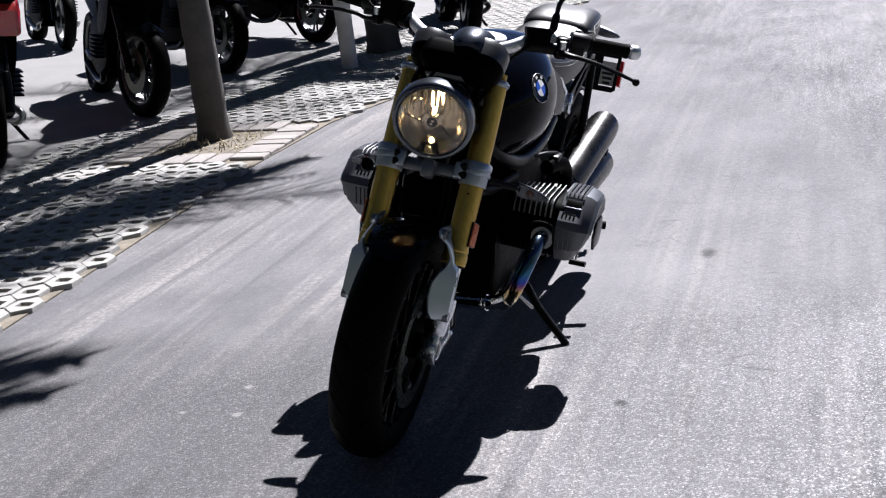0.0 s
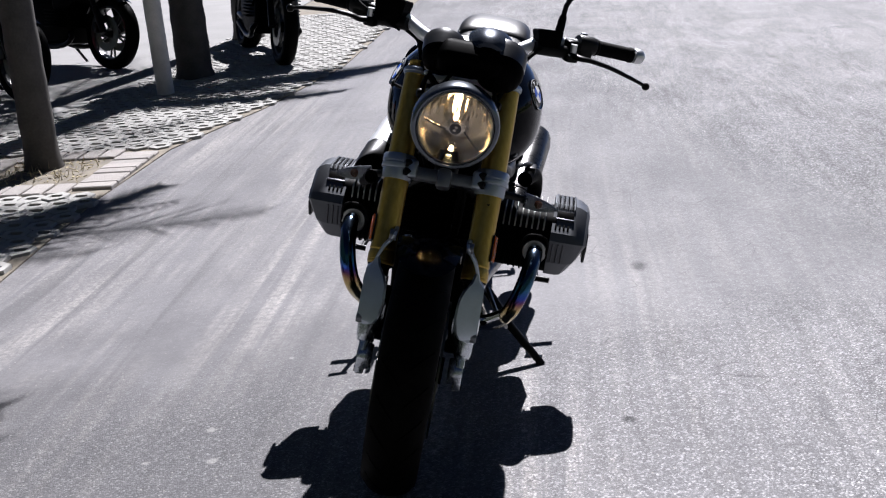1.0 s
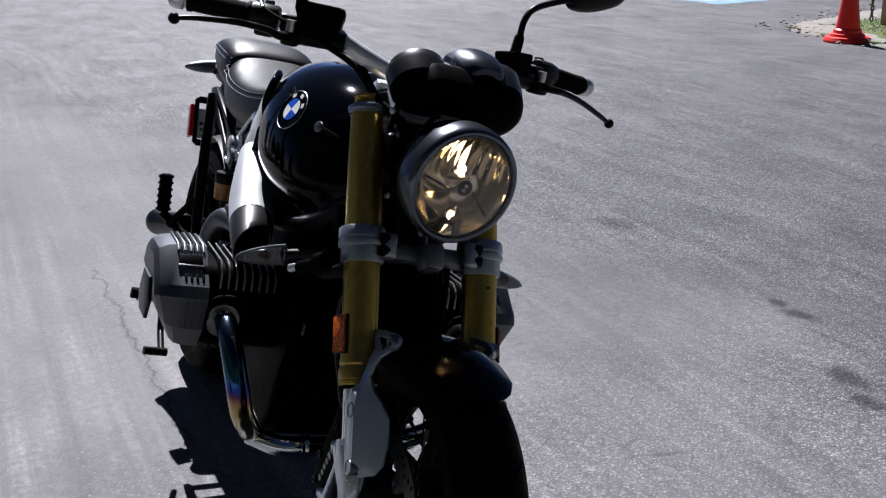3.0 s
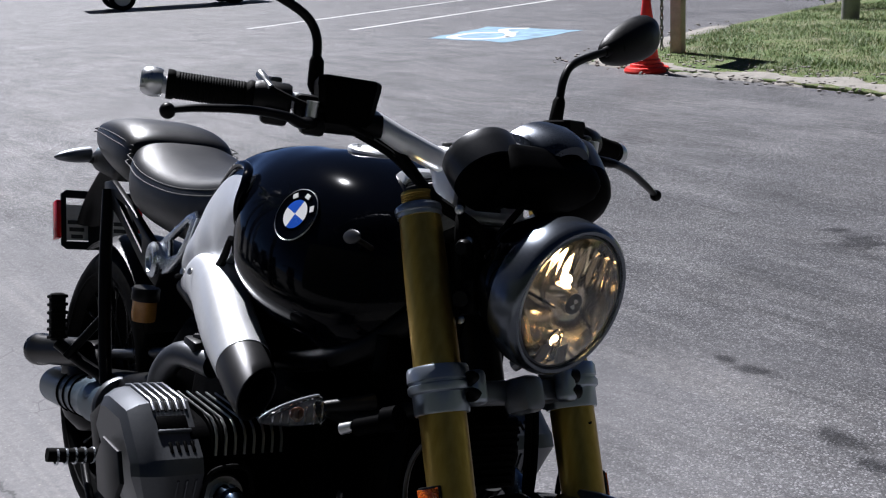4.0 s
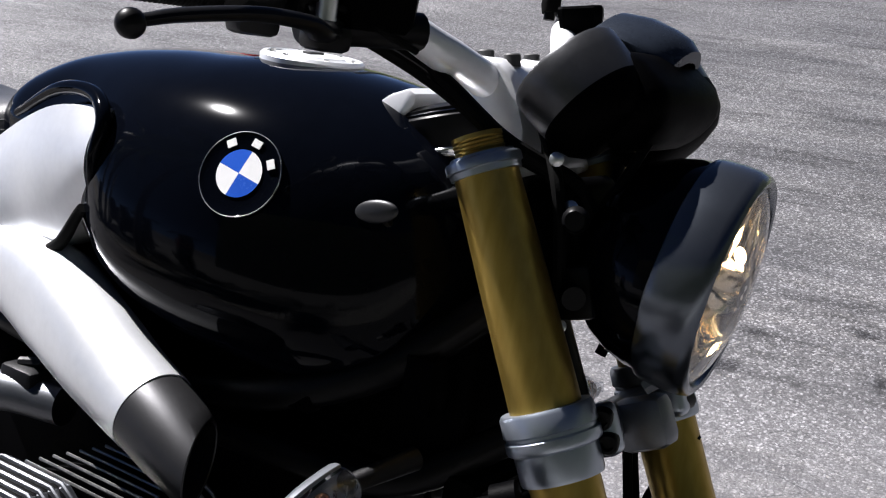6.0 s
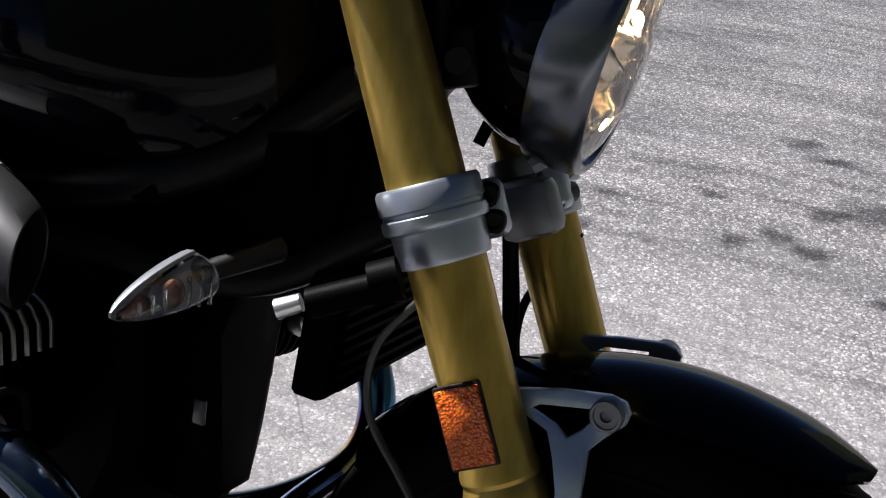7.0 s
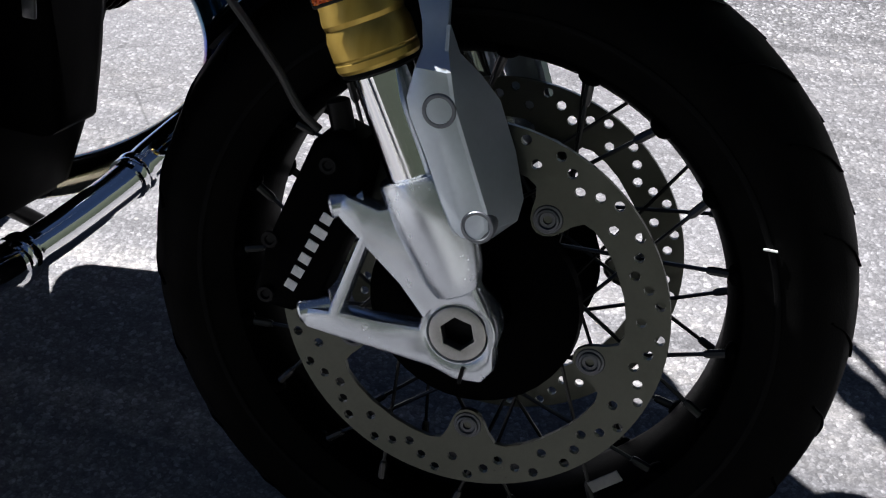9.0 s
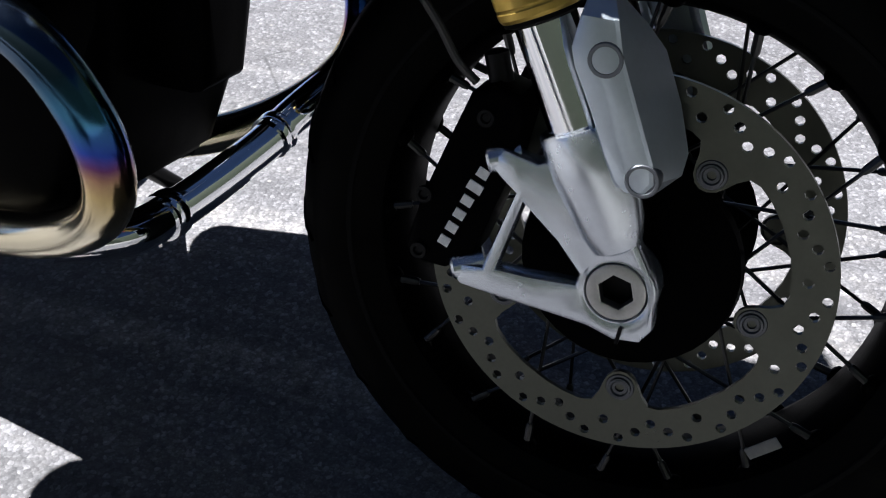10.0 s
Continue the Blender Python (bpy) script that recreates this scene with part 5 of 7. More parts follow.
    blob(bm, (0.0095, 0.0095, 0.0095), Matrix.Translation((s * (0.421 + ex), 0.363 + ey, 0.957 + ez)), 14, 10)
    part("lever", bm, black_satin, bar, "black hand lever with a ball end", FRONT)
    # mirror
    bm = B()
    e = -0.022 if s > 0 else -0.012
    stem = spline([(s * (0.222 + e), 0.392, 1.015), (s * (0.226 + e), 0.394, 1.058), (s * (0.230 + e), 0.397, 1.092), (s * (0.248 + e), 0.404, 1.116), (s * (0.294 + e), 0.415, 1.136), (s * (0.337 + e), 0.424, 1.150)], 6)
    tube(bm, stem, 0.0062, 12)
    mirror = part("mirror", bm, black_satin, bike, "black oval rear mirror on a bent stem", FRONT)
    bm = B()
    tube(bm, [(s * (0.222 + e), 0.392, 1.022), (s * (0.224 + e), 0.393, 1.030), (s * (0.226 + e), 0.394, 1.060), (s * (0.227 + e), 0.395, 1.066)], [0.0085, 0.0105, 0.0095, 0.0065], 14)
    part("rubber_boot", bm, rubber, mirror, "", FRONT)
    bm = B()
    mm = Matrix.Translation((s * (0.392 + e), 0.432, 1.171)) @ Matrix.Rotation(radians(-s * 24), 4, "Y") @ Matrix.Rotation(radians(s * 8), 4, "Z")
    rings = []
    for y, k in ((-0.022, 0.05), (-0.021, 0.35), (-0.016, 0.68), (-0.006, 0.92), (0.006, 1.0), (0.012, 1.0), (0.014, 0.97)):
        rings.append([mm @ Vector((0.072 * k * math.copysign(abs(math.cos(a)) ** 0.85, math.cos(a)), y, (0.034 + 0.008 * s * math.cos(a)) * k * math.copysign(abs(math.sin(a)) ** 0.8, math.sin(a)))) for a in np.linspace(0, 2 * math.pi, 33)[:-1]])
    loft(bm, rings)
    part("shell", bm, black_plastic, mirror, "", FRONT)
    bm = B()
    bm.faces.new([bm.verts.new(mm @ Vector((0.067 * math.cos(a), 0.0155, (0.031 + 0.007 * s * math.cos(a)) * math.sin(a)))) for a in np.linspace(0, 2 * math.pi, 33)[:-1]])
    part("mirror_glass", bm, mirror_glass, mirror, "", FRONT)
    bm = B()
    tube(bm, [(s * (0.325 + e), 0.421, 1.146), (s * (0.337 + e), 0.424, 1.150), (s * (0.356 + e), 0.424, 1.157)], [0.007, 0.010, 0.016], 14)
    part("neck", bm, black_satin, mirror, "", FRONT)
    # riser
    bm = B()
    plate(bm, [(0.330, 0.938), (0.340, 0.952), (0.338, 0.966), (0.324, 0.976), (0.298, 0.976), (0.285, 0.966), (0.279, 0.950), (0.268, 0.922), (0.262, 0.898), (0.286, 0.888), (0.300, 0.905), (0.312, 0.928)], 0.036, at_x(s * 0.042), 0.006, 3)
    ri = part("bar_riser", bm, forged_alu, bike, "bright forged handlebar clamp", FRONT)
    for dy in (-0.013, 0.013):
        bm = B()
        lathe(bm, [(0.0075, -0.004), (0.0075, 0.006), (0.0065, 0.007), (0.004, 0.007), (0.0035, 0.003), (0, 0.003)], axis((s * 0.042, 0.309 + dy, 0.9755 - abs(dy) * 0.1), (0, 0.15, 1)), 14)
        part("bolt", bm, text_black, ri, "", FRONT)

# cables and hoses
def hose(pts, r, mat, label="", m=FRONT, n=8):
    bm = B()
    tube(bm, spline(pts, n), r, 9)
    return part("hose", bm, mat, bike, label, m)


hose([(-0.150, 0.372, 0.985), (-0.116, 0.352, 0.972), (-0.110, 0.313, 0.950), (-0.098, 0.268, 0.917), (-0.078, 0.240, 0.900), (-0.058, 0.212, 0.884), (-0.040, 0.196, 0.850)], 0.0072, rubber, "black brake hose from the bar")
hose([(0.165, 0.318, 0.992), (0.130, 0.275, 0.960), (0.100, 0.245, 0.900), (0.060, 0.235, 0.82)], 0.0055, rubber)
hose([(-0.168, 0.362, 0.980), (-0.122, 0.338, 0.958), (-0.108, 0.300, 0.936), (-0.090, 0.258, 0.905), (-0.062, 0.222, 0.880), (-0.045, 0.205, 0.820)], 0.0055, rubber)
hose([(0.05, 0.175, 0.68), (0.052, 0.165, 0.63), (0.05, 0.155, 0.585), (0.047, 0.150, 0.55)], 0.005, rubber)
hose([(0.04, 0.175, 0.68), (0.040, 0.165, 0.63), (0.040, 0.157, 0.585), (0.038, 0.150, 0.55)], 0.005, rubber)
hose([(-0.112, 0.150, 0.655), (-0.112, 0.182, 0.619), (-0.112, 0.202, 0.588), (-0.112, 0.207, 0.555), (-0.112, 0.198, 0.524), (-0.111, 0.174, 0.494), (-0.109, 0.152, 0.466), (-0.106, 0.136, 0.440), (-0.100, 0.122, 0.425)], 0.0033, plain("braided_hose", (0.035, 0.035, 0.035), 0.35, 0.3, 0.2, 300), "dark braided brake hose to the caliper")
hose([(0.108, 0.128, 0.655), (0.112, 0.145, 0.616), (0.115, 0.166, 0.584), (0.116, 0.171, 0.546), (0.114, 0.161, 0.506), (0.110, 0.146, 0.476), (0.104, 0.128, 0.443)], 0.0042, rubber)

# wiring and cables round the steering head
hose([(-0.060, 0.250, 0.930), (-0.085, 0.215, 0.880), (-0.078, 0.205, 0.800), (-0.062, 0.215, 0.730), (-0.050, 0.240, 0.690)], 0.0055, rubber, "black wiring loom")
hose([(0.060, 0.250, 0.930), (0.080, 0.205, 0.870), (0.072, 0.200, 0.790), (0.055, 0.215, 0.720)], 0.0055, rubber)
hose([(-0.020, 0.170, 0.930), (-0.045, 0.185, 0.880), (-0.040, 0.215, 0.830), (-0.020, 0.235, 0.780)], 0.0045, rubber)
hose([(-0.060, 0.225, 0.880), (-0.062, 0.212, 0.830), (-0.066, 0.205, 0.760), (-0.092, 0.190, 0.690), (-0.110, 0.160, 0.650)], 0.0045, rubber)
bm = B()
box(bm, (0.10, 0.05, 0.075), Matrix.Translation((0, 0.232, 0.845)) @ Matrix.Rotation(radians(-25), 4, "X"), 0.012, 3)
part("wiring_box", bm, engine_black, bike, "", FRONT)
for p in ((-0.072, 0.208, 0.868), (-0.070, 0.203, 0.770), (-0.082, 0.222, 0.905)):
    bm = B()
    lathe(bm, [(0, 0), (0.006, 0), (0.006, 0.004), (0.003, 0.006), (0, 0.006)], axis(p, (-1, -0.5, 0.2)), 12)
    part("bolt", bm, brushed, bike, "", FRONT)

# steering damper behind the lower clamp
bm = B()
tube(bm, [(-0.186, 0.225, 0.628), (-0.172, 0.185, 0.647)], 0.0108, 18)
damper = part("steering_damper", bm, engine_black, bike, "black steering damper with a bright rod end", FRONT)
bm = B()
tube(bm, [(-0.194, 0.245, 0.620), (-0.188, 0.230, 0.628)], [0.0075, 0.0065], 14)
part("rod_end", bm, brushed, damper, "", FRONT)
bm = B()
tube(bm, [(-0.172, 0.187, 0.649), (-0.165, 0.170, 0.657)], 0.0155, 18)
part("clamp", bm, engine_black, damper, "", FRONT)


# -- body: sections across the bike --
def section(y, w, top, bottom, mid, n=2.4, nb=2.2, seg=40, xo=0.0):
    out = []
    for a in np.linspace(0, 2 * math.pi, seg + 1)[:-1]:
        c, s = math.cos(a), math.sin(a)
        e = n if s > 0 else nb
        out.append((xo + w * math.copysign(abs(c) ** (2 / e), c), y, mid + (top - mid if s > 0 else mid - bottom) * math.copysign(abs(s) ** (2 / e), s)))
    return out


def body(rows, n=2.4, nb=2.2, seg=40, fine=5, xo=0.0):
    rows = np.array(rows, float)
    t = np.arange(len(rows))
    out = []
    for u in np.linspace(0, len(rows) - 1, (len(rows) - 1) * fine + 1):
        i = min(int(u), len(rows) - 2)
        f = u - i
        p0, p1, p2, p3 = rows[max(i - 1, 0)], rows[i], rows[i + 1], rows[min(i + 2, len(rows) - 1)]
        v = 0.5 * (2 * p1 + (p2 - p0) * f + (2 * p0 - 5 * p1 + 4 * p2 - p3) * f * f + (3 * p1 - p0 - 3 * p2 + p3) * f**3)
        out.append(section(v[0], max(v[1], 0.002), v[2], v[3], v[4], n, nb, seg, xo))
    return loft(B(), out)


TANK = [(0.285, 0.030, 0.800, 0.735, 0.765), (0.300, 0.075, 0.850, 0.700, 0.765), (0.340, 0.132, 0.895, 0.670, 0.770), (0.400, 0.170, 0.925, 0.652, 0.772), (0.470, 0.189, 0.941, 0.650, 0.775), (0.550, 0.195, 0.946, 0.656, 0.778), (0.630, 0.188, 0.942, 0.680, 0.785), (0.700, 0.160, 0.938, 0.715, 0.805), (0.770, 0.132, 0.930, 0.745, 0.820), (0.840, 0.115, 0.915, 0.765, 0.830), (0.890, 0.104, 0.894, 0.775, 0.830), (0.925, 0.085, 0.865, 0.785, 0.825)]
tank = part("fuel_tank", body(TANK, 2.35, 2.5, 56), black_gloss, bike, "gloss black fuel tank reflecting the sky")


def tank_side(y, z, s):
    """The point of the tank's flank at y, z, and its normal."""
    def x_at(y, z):
        r = [np.interp(y, [q[0] for q in TANK], [q[k] for q in TANK]) for k in range(1, 5)]
        w, top, bottom, mid = r
        u = (z - mid) / (top - mid) if z > mid else (mid - z) / (mid - bottom)
        e = 2.35 if z > mid else 2.5
        return w * (1 - min(abs(u), 0.999) ** e) ** (1 / e)
    x = x_at(y, z)
    nrm = Vector((1, -(x_at(y + 0.01, z) - x_at(y - 0.01, z)) / 0.02, -(x_at(y, z + 0.01) - x_at(y, z - 0.01)) / 0.02)).normalized()
    return Vector((s * x, y, z)), Vector((s * nrm.x, nrm.y, nrm.z))


for s in (-1, 1):
    p, nrm = tank_side(0.466, 0.854, s)
    nx = nrm
    up = (Vector((0, -0.28, 1)) - nx * nx.dot(Vector((0, -0.28, 1)))).normalized()
    side = up.cross(nx)
    mb = Matrix((( *side, 0), (*up, 0), (*nx, 0), (0, 0, 0, 1))).transposed()
    mb.translation = p + nx * 0.0015
    bm = B()
    lathe(bm, [(0.0385, -0.006), (0.0385, 0.0005), (0.0375, 0.0018), (0.0365, 0.0012), (0.0225, 0.0022), (0, 0.0026)], mb, 48)
    badge = part("tank_badge", bm, black_gloss, tank, "round enamel emblem with blue and white quarters")
    bm = B()
    lathe(bm, [(0.0386, 0.0), (0.0386, 0.0014), (0.0382, 0.0018), (0.0377, 0.0014)], mb, 48)
    part("edge_ring", bm, brushed, badge)
    for k in range(4):
        bm = B()
        vs = [bm.verts.new(mb @ Vector((0.0215 * math.cos(a), 0.0215 * math.sin(a), 0.0030))) for a in np.linspace(k * math.pi / 2, (k + 1) * math.pi / 2, 12)]
        bm.faces.new(vs + [bm.verts.new(mb @ Vector((0, 0, 0.0036)))])
        part("quarter", bm, blue_paint if k % 2 else white_paint, badge)
    for a in (42, 90, 138):
        bm = B()
        ma = mb @ Matrix.Rotation(radians(a - 90), 4, "Z") @ Matrix.Translation((0, 0.0295, 0.0028))
        box(bm, (0.0088, 0.0070, 0.0010), ma, 0)
        part("emblem_bar", bm, letter_white, badge)

# filler cap and top strip
mcap = Matrix.Translation((-0.004, 0.545, 0.944)) @ Matrix.Rotation(radians(2), 4, "X")
bm = B()
lathe(bm, [(0.052, -0.006), (0.052, 0.003), (0.049, 0.006), (0.046, 0.006), (0.045, 0.004), (0.034, 0.0045), (0.031, 0.007), (0, 0.008)], mcap, 48)
cap = part("filler_cap", bm, forged_alu, tank, "bright aluminium filler cap")
bm = B()
box(bm, (0.022, 0.010, 0.003), mcap @ Matrix.Translation((0, 0.0, 0.0085)), 0.001)
part("keyhole", bm, text_black, cap)
for k in range(6):
    bm = B()
    a = k * math.pi / 3
    lathe(bm, [(0.003, 0.004), (0.003, 0.0075), (0, 0.0075)], mcap @ Matrix.Translation((0.0405 * math.cos(a), 0.0405 * math.sin(a), 0)), 10)
    part("bolt", bm, steel, cap)

# ignition lock and its shroud between tank and bridge
bm = B()
box(bm, (0.09, 0.07, 0.05), Matrix.Translation((0, 0.300, 0.880)) @ Matrix.Rotation(radians(-25), 4, "X"), 0.012, 3)
part("ignition_shroud", bm, black_plastic, bike, "", FRONT)
bm = B()
lathe(bm, [(0, 0), (0.016, 0), (0.016, 0.02), (0.013, 0.024), (0, 0.022)], axis((0, 0.290, 0.912), (0, 0.42, 0.9)), 20)
part("ignition_lock", bm, brushed, bike, "", FRONT)


# -- side covers: brushed upper panel and intake duct --
def side_cover(s):
    bm = B()
    # upper panel: four-sided shell from the tank's rear edge back towards the seat
    top_line = spline([(0.164, 0.656, 0.882), (0.150, 0.760, 0.868), (0.126, 0.890, 0.806), (0.116, 0.955, 0.742)], 8)
    bot_line = spline([(0.168, 0.664, 0.790), (0.158, 0.722, 0.734), (0.142, 0.840, 0.706), (0.128, 0.965, 0.668)], 8)
    rows = []
    for t in np.linspace(0, 1, 25):
        top = top_line[int(round(t * 24))]
        bot = bot_line[int(round(t * 24))]
        row = []
        for u in np.linspace(0, 1, 9):
            p = top.lerp(bot, u)
            p.x += 0.016 * math.sin(math.pi * u) * (1 - 0.4 * t) + 0.0025 * math.sin(t * 22) * (0.35 < u < 0.95) * (t > 0.45)
            row.append(p)
        rows.append(row)
    outer = [[(s * p.x, p.y, p.z) for p in row] for row in rows]
    inner = [[(s * (p.x - 0.05), p.y, p.z) for p in row] for row in rows]
    loft(bm, [o + i[::-1] for o, i in zip(outer, inner)])
    cover = part("side_cover", bm, side_alu, bike, "brushed aluminium side cover with an intake duct", None, 40)
    bm = B()
    tube(bm, spline([(s * 0.166, 0.664, 0.786), (s * 0.180, 0.650, 0.836), (s * 0.172, 0.648, 0.874), (s * 0.152, 0.690, 0.892), (s * 0.138, 0.760, 0.886), (s * 0.120, 0.850, 0.848)], 6), [0.004, 0.006, 0.0075, 0.008, 0.007, 0.004], 12)
    part("edge_lip", bm, black_gloss, cover, "rolled black lip of the tank cut-out")
    # black tube draws the shade in the gap under the panel
    bm = B()
    tube(bm, [(s * (p.x + 0.010), p.y, p.z - 0.004) for p in bot_line], [0.005, 0.0075, 0.0075, 0.004], 10)
    part("gap_shade", bm, rubber, cover, "black strip for the shaded gap between panel and duct")
    # duct: flat oval behind, round snout ahead
    bm = B()
    path = spline([(0.118, 0.940, 0.660), (0.134, 0.865, 0.680), (0.150, 0.785, 0.690), (0.166, 0.705, 0.680), (0.181, 0.638, 0.662), (0.192, 0.577, 0.643), (0.200, 0.523, 0.627)], 5)
    ha = np.interp(np.linspace(0, 1, len(path)), [0, 0.25, 0.5, 0.75, 1], [0.018, 0.045, 0.055, 0.050, 0.042])
    hb = np.interp(np.linspace(0, 1, len(path)), [0, 0.25, 0.5, 0.75, 1], [0.020, 0.030, 0.038, 0.041, 0.041])
    rings = []
    for i, p in enumerate(path):
        d = (path[min(i + 1, len(path) - 1)] - path[max(i - 1, 0)]).normalized()
        side = Vector((1, 0, 0)) - d * d.x
        side.normalize()
        up = side.cross(d)
        ex = 0.72 + 0.28 * min(1, max(0, i / (len(path) - 1) - 0.45) / 0.4)
        rings.append([(s * q.x, q.y, q.z) for q in (p + side * hb[i] * math.copysign(abs(math.cos(a)) ** ex, math.cos(a)) + up * ha[i] * math.copysign(abs(math.sin(a)) ** ex, math.sin(a)) for a in np.linspace(0, 2 * math.pi, 33)[:-1])])
    loft(bm, rings)
    duct = part("intake_duct", bm, side_alu, cover, "bright aluminium air duct", None, 50)
    bm = B()
    d = (path[-1] - path[-3]).normalized()
    e = path[-1]
    mt = axis((s * e.x, e.y, e.z), (s * d.x, d.y, d.z))
    inward = mt.to_3x3().inverted() @ Vector((-s, 0, 0.45))
    inward.z = 0
    inward.normalize()

    def skew(bm):
        """Cut the duct's end slantwise, its outer lip longer."""
        for v in bm.verts:
            p = mt.inverted() @ v.co
            if p.z > 0.015:
                p.z -= 0.75 * p.dot(inward) * min(1.0, p.z / 0.07)
                v.co = mt @ p

    lathe(bm, [(0.0395, -0.012), (0.0406, 0.002), (0.0400, 0.030), (0.0375, 0.060), (0.0345, 0.076), (0.0330, 0.0775), (0.0315, 0.076), (0.0310, 0.030), (0.026, 0.010)], mt, 44)
    skew(bm)
    part("snout", bm, snout_grey, duct, "dark satin intake lip")
    # black disc in place of the shaded hollow of the duct
    bm = B()
    lathe(bm, [(0.0325, 0.040), (0.0325, 0.0445), (0.020, 0.0430), (0, 0.0425)], mt, 32)
    skew(bm)
    part("intake_mouth", bm, engine_black, duct, "black disc for the shade inside the intake")
    bm = B()
    lathe(bm, [(0.0055, 0), (0.0055, 0.003), (0.0035, 0.0035), (0, 0.0030)], axis((s * 0.183, 0.795, 0.707), (s, -0.1, 0.3)), 14)
    part("bolt", bm, steel, duct)
    bm = B()
    lathe(bm, [(0.0055, 0), (0.0055, 0.003), (0.0035, 0.0035), (0, 0.0030)], axis((s * 0.161, 0.880, 0.690), (s, -0.1, 0.3)), 14)
    part("bolt", bm, steel, duct)
    for k in range(5):
        bm = B()
        q = path[14 + 3 * k]
        box(bm, (0.003, 0.002, 0.014 + 0.001 * k), Matrix.Translation((s * (q.x + 0.0352), q.y, q.z + 0.010)) @ Matrix.Rotation(radians(62), 4, "X"), 0.001)
        part("rib", bm, side_alu, duct)


side_cover(-1)
# plain black panel on the other flank
bm = B()
plate(bm, [(0.66, 0.86), (0.76, 0.85), (0.90, 0.79), (0.98, 0.72), (0.96, 0.665), (0.84, 0.69), (0.72, 0.72), (0.66, 0.78)], 0.03, at_x(0.125), 0.008, 3)
part("side_panel", bm, black_plastic, bike, "black plastic side panel")
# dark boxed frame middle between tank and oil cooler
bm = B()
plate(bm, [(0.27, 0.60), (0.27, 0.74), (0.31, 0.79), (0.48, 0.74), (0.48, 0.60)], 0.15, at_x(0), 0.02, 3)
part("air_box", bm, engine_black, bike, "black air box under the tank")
# black filler added to close the gap, for the deep shade under the tank
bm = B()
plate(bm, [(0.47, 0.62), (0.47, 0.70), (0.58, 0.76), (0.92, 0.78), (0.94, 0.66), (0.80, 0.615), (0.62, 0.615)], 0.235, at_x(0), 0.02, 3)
part("gap_filler", bm, engine_black, bike, "added black filler closing the gap behind the intake duct")

# -- seats --
SEAT = [(0.850, 0.060, 0.868, 0.760, 0.815), (0.880, 0.090, 0.866, 0.735, 0.808), (0.950, 0.112, 0.850, 0.712, 0.795), (1.040, 0.126, 0.838, 0.700, 0.785), (1.140, 0.132, 0.836, 0.700, 0.783), (1.230, 0.132, 0.846, 0.705, 0.786), (1.300, 0.124, 0.862, 0.715, 0.795), (1.345, 0.102, 0.870, 0.735, 0.808), (1.362, 0.070, 0.860, 0.760, 0.812)]
seat = part("rider_seat", body(SEAT, 3.2, 2.6, 48), leather, bike, "black leather rider seat with stitched piping")
PILLION = [(1.325, 0.080, 0.862, 0.775, 0.825), (1.345, 0.110, 0.882, 0.757, 0.832), (1.400, 0.118, 0.898, 0.757, 0.836), (1.480, 0.115, 0.902, 0.768, 0.840), (1.560, 0.106, 0.896, 0.782, 0.844), (1.630, 0.092, 0.884, 0.797, 0.845), (1.675, 0.072, 0.872, 0.808, 0.842), (1.690, 0.040, 0.862, 0.820, 0.840)]
pillion = part("pillion_seat", body(PILLION, 3.2, 2.6, 48), leather, bike, "black leather pillion seat with stitched piping")
for owner, rows, zoff in ((seat, SEAT, 0.30), (pillion, PILLION, 0.25)):
    for lift in (0.0, 0.010):
        bm = B()
        loop = []
        for s in (-1, 1):
            part_pts = []
            for r in rows[1:-1]:
                u = zoff + lift / 0.05
                part_pts.append((s * r[1] * (1 - min(u, 0.95) ** 3.2) ** (1 / 3.2) * 1.004, r[0], r[4] + (r[2] - r[4]) * u))
            loop += part_pts if s < 0 else part_pts[::-1]
        loop.append(loop[0])
        tube(bm, spline(loop, 5), 0.0013, 6, False)
        part("piping", bm, plain("grey_thread", (0.06, 0.06, 0.062), 0.6), owner, "grey stitched seam")

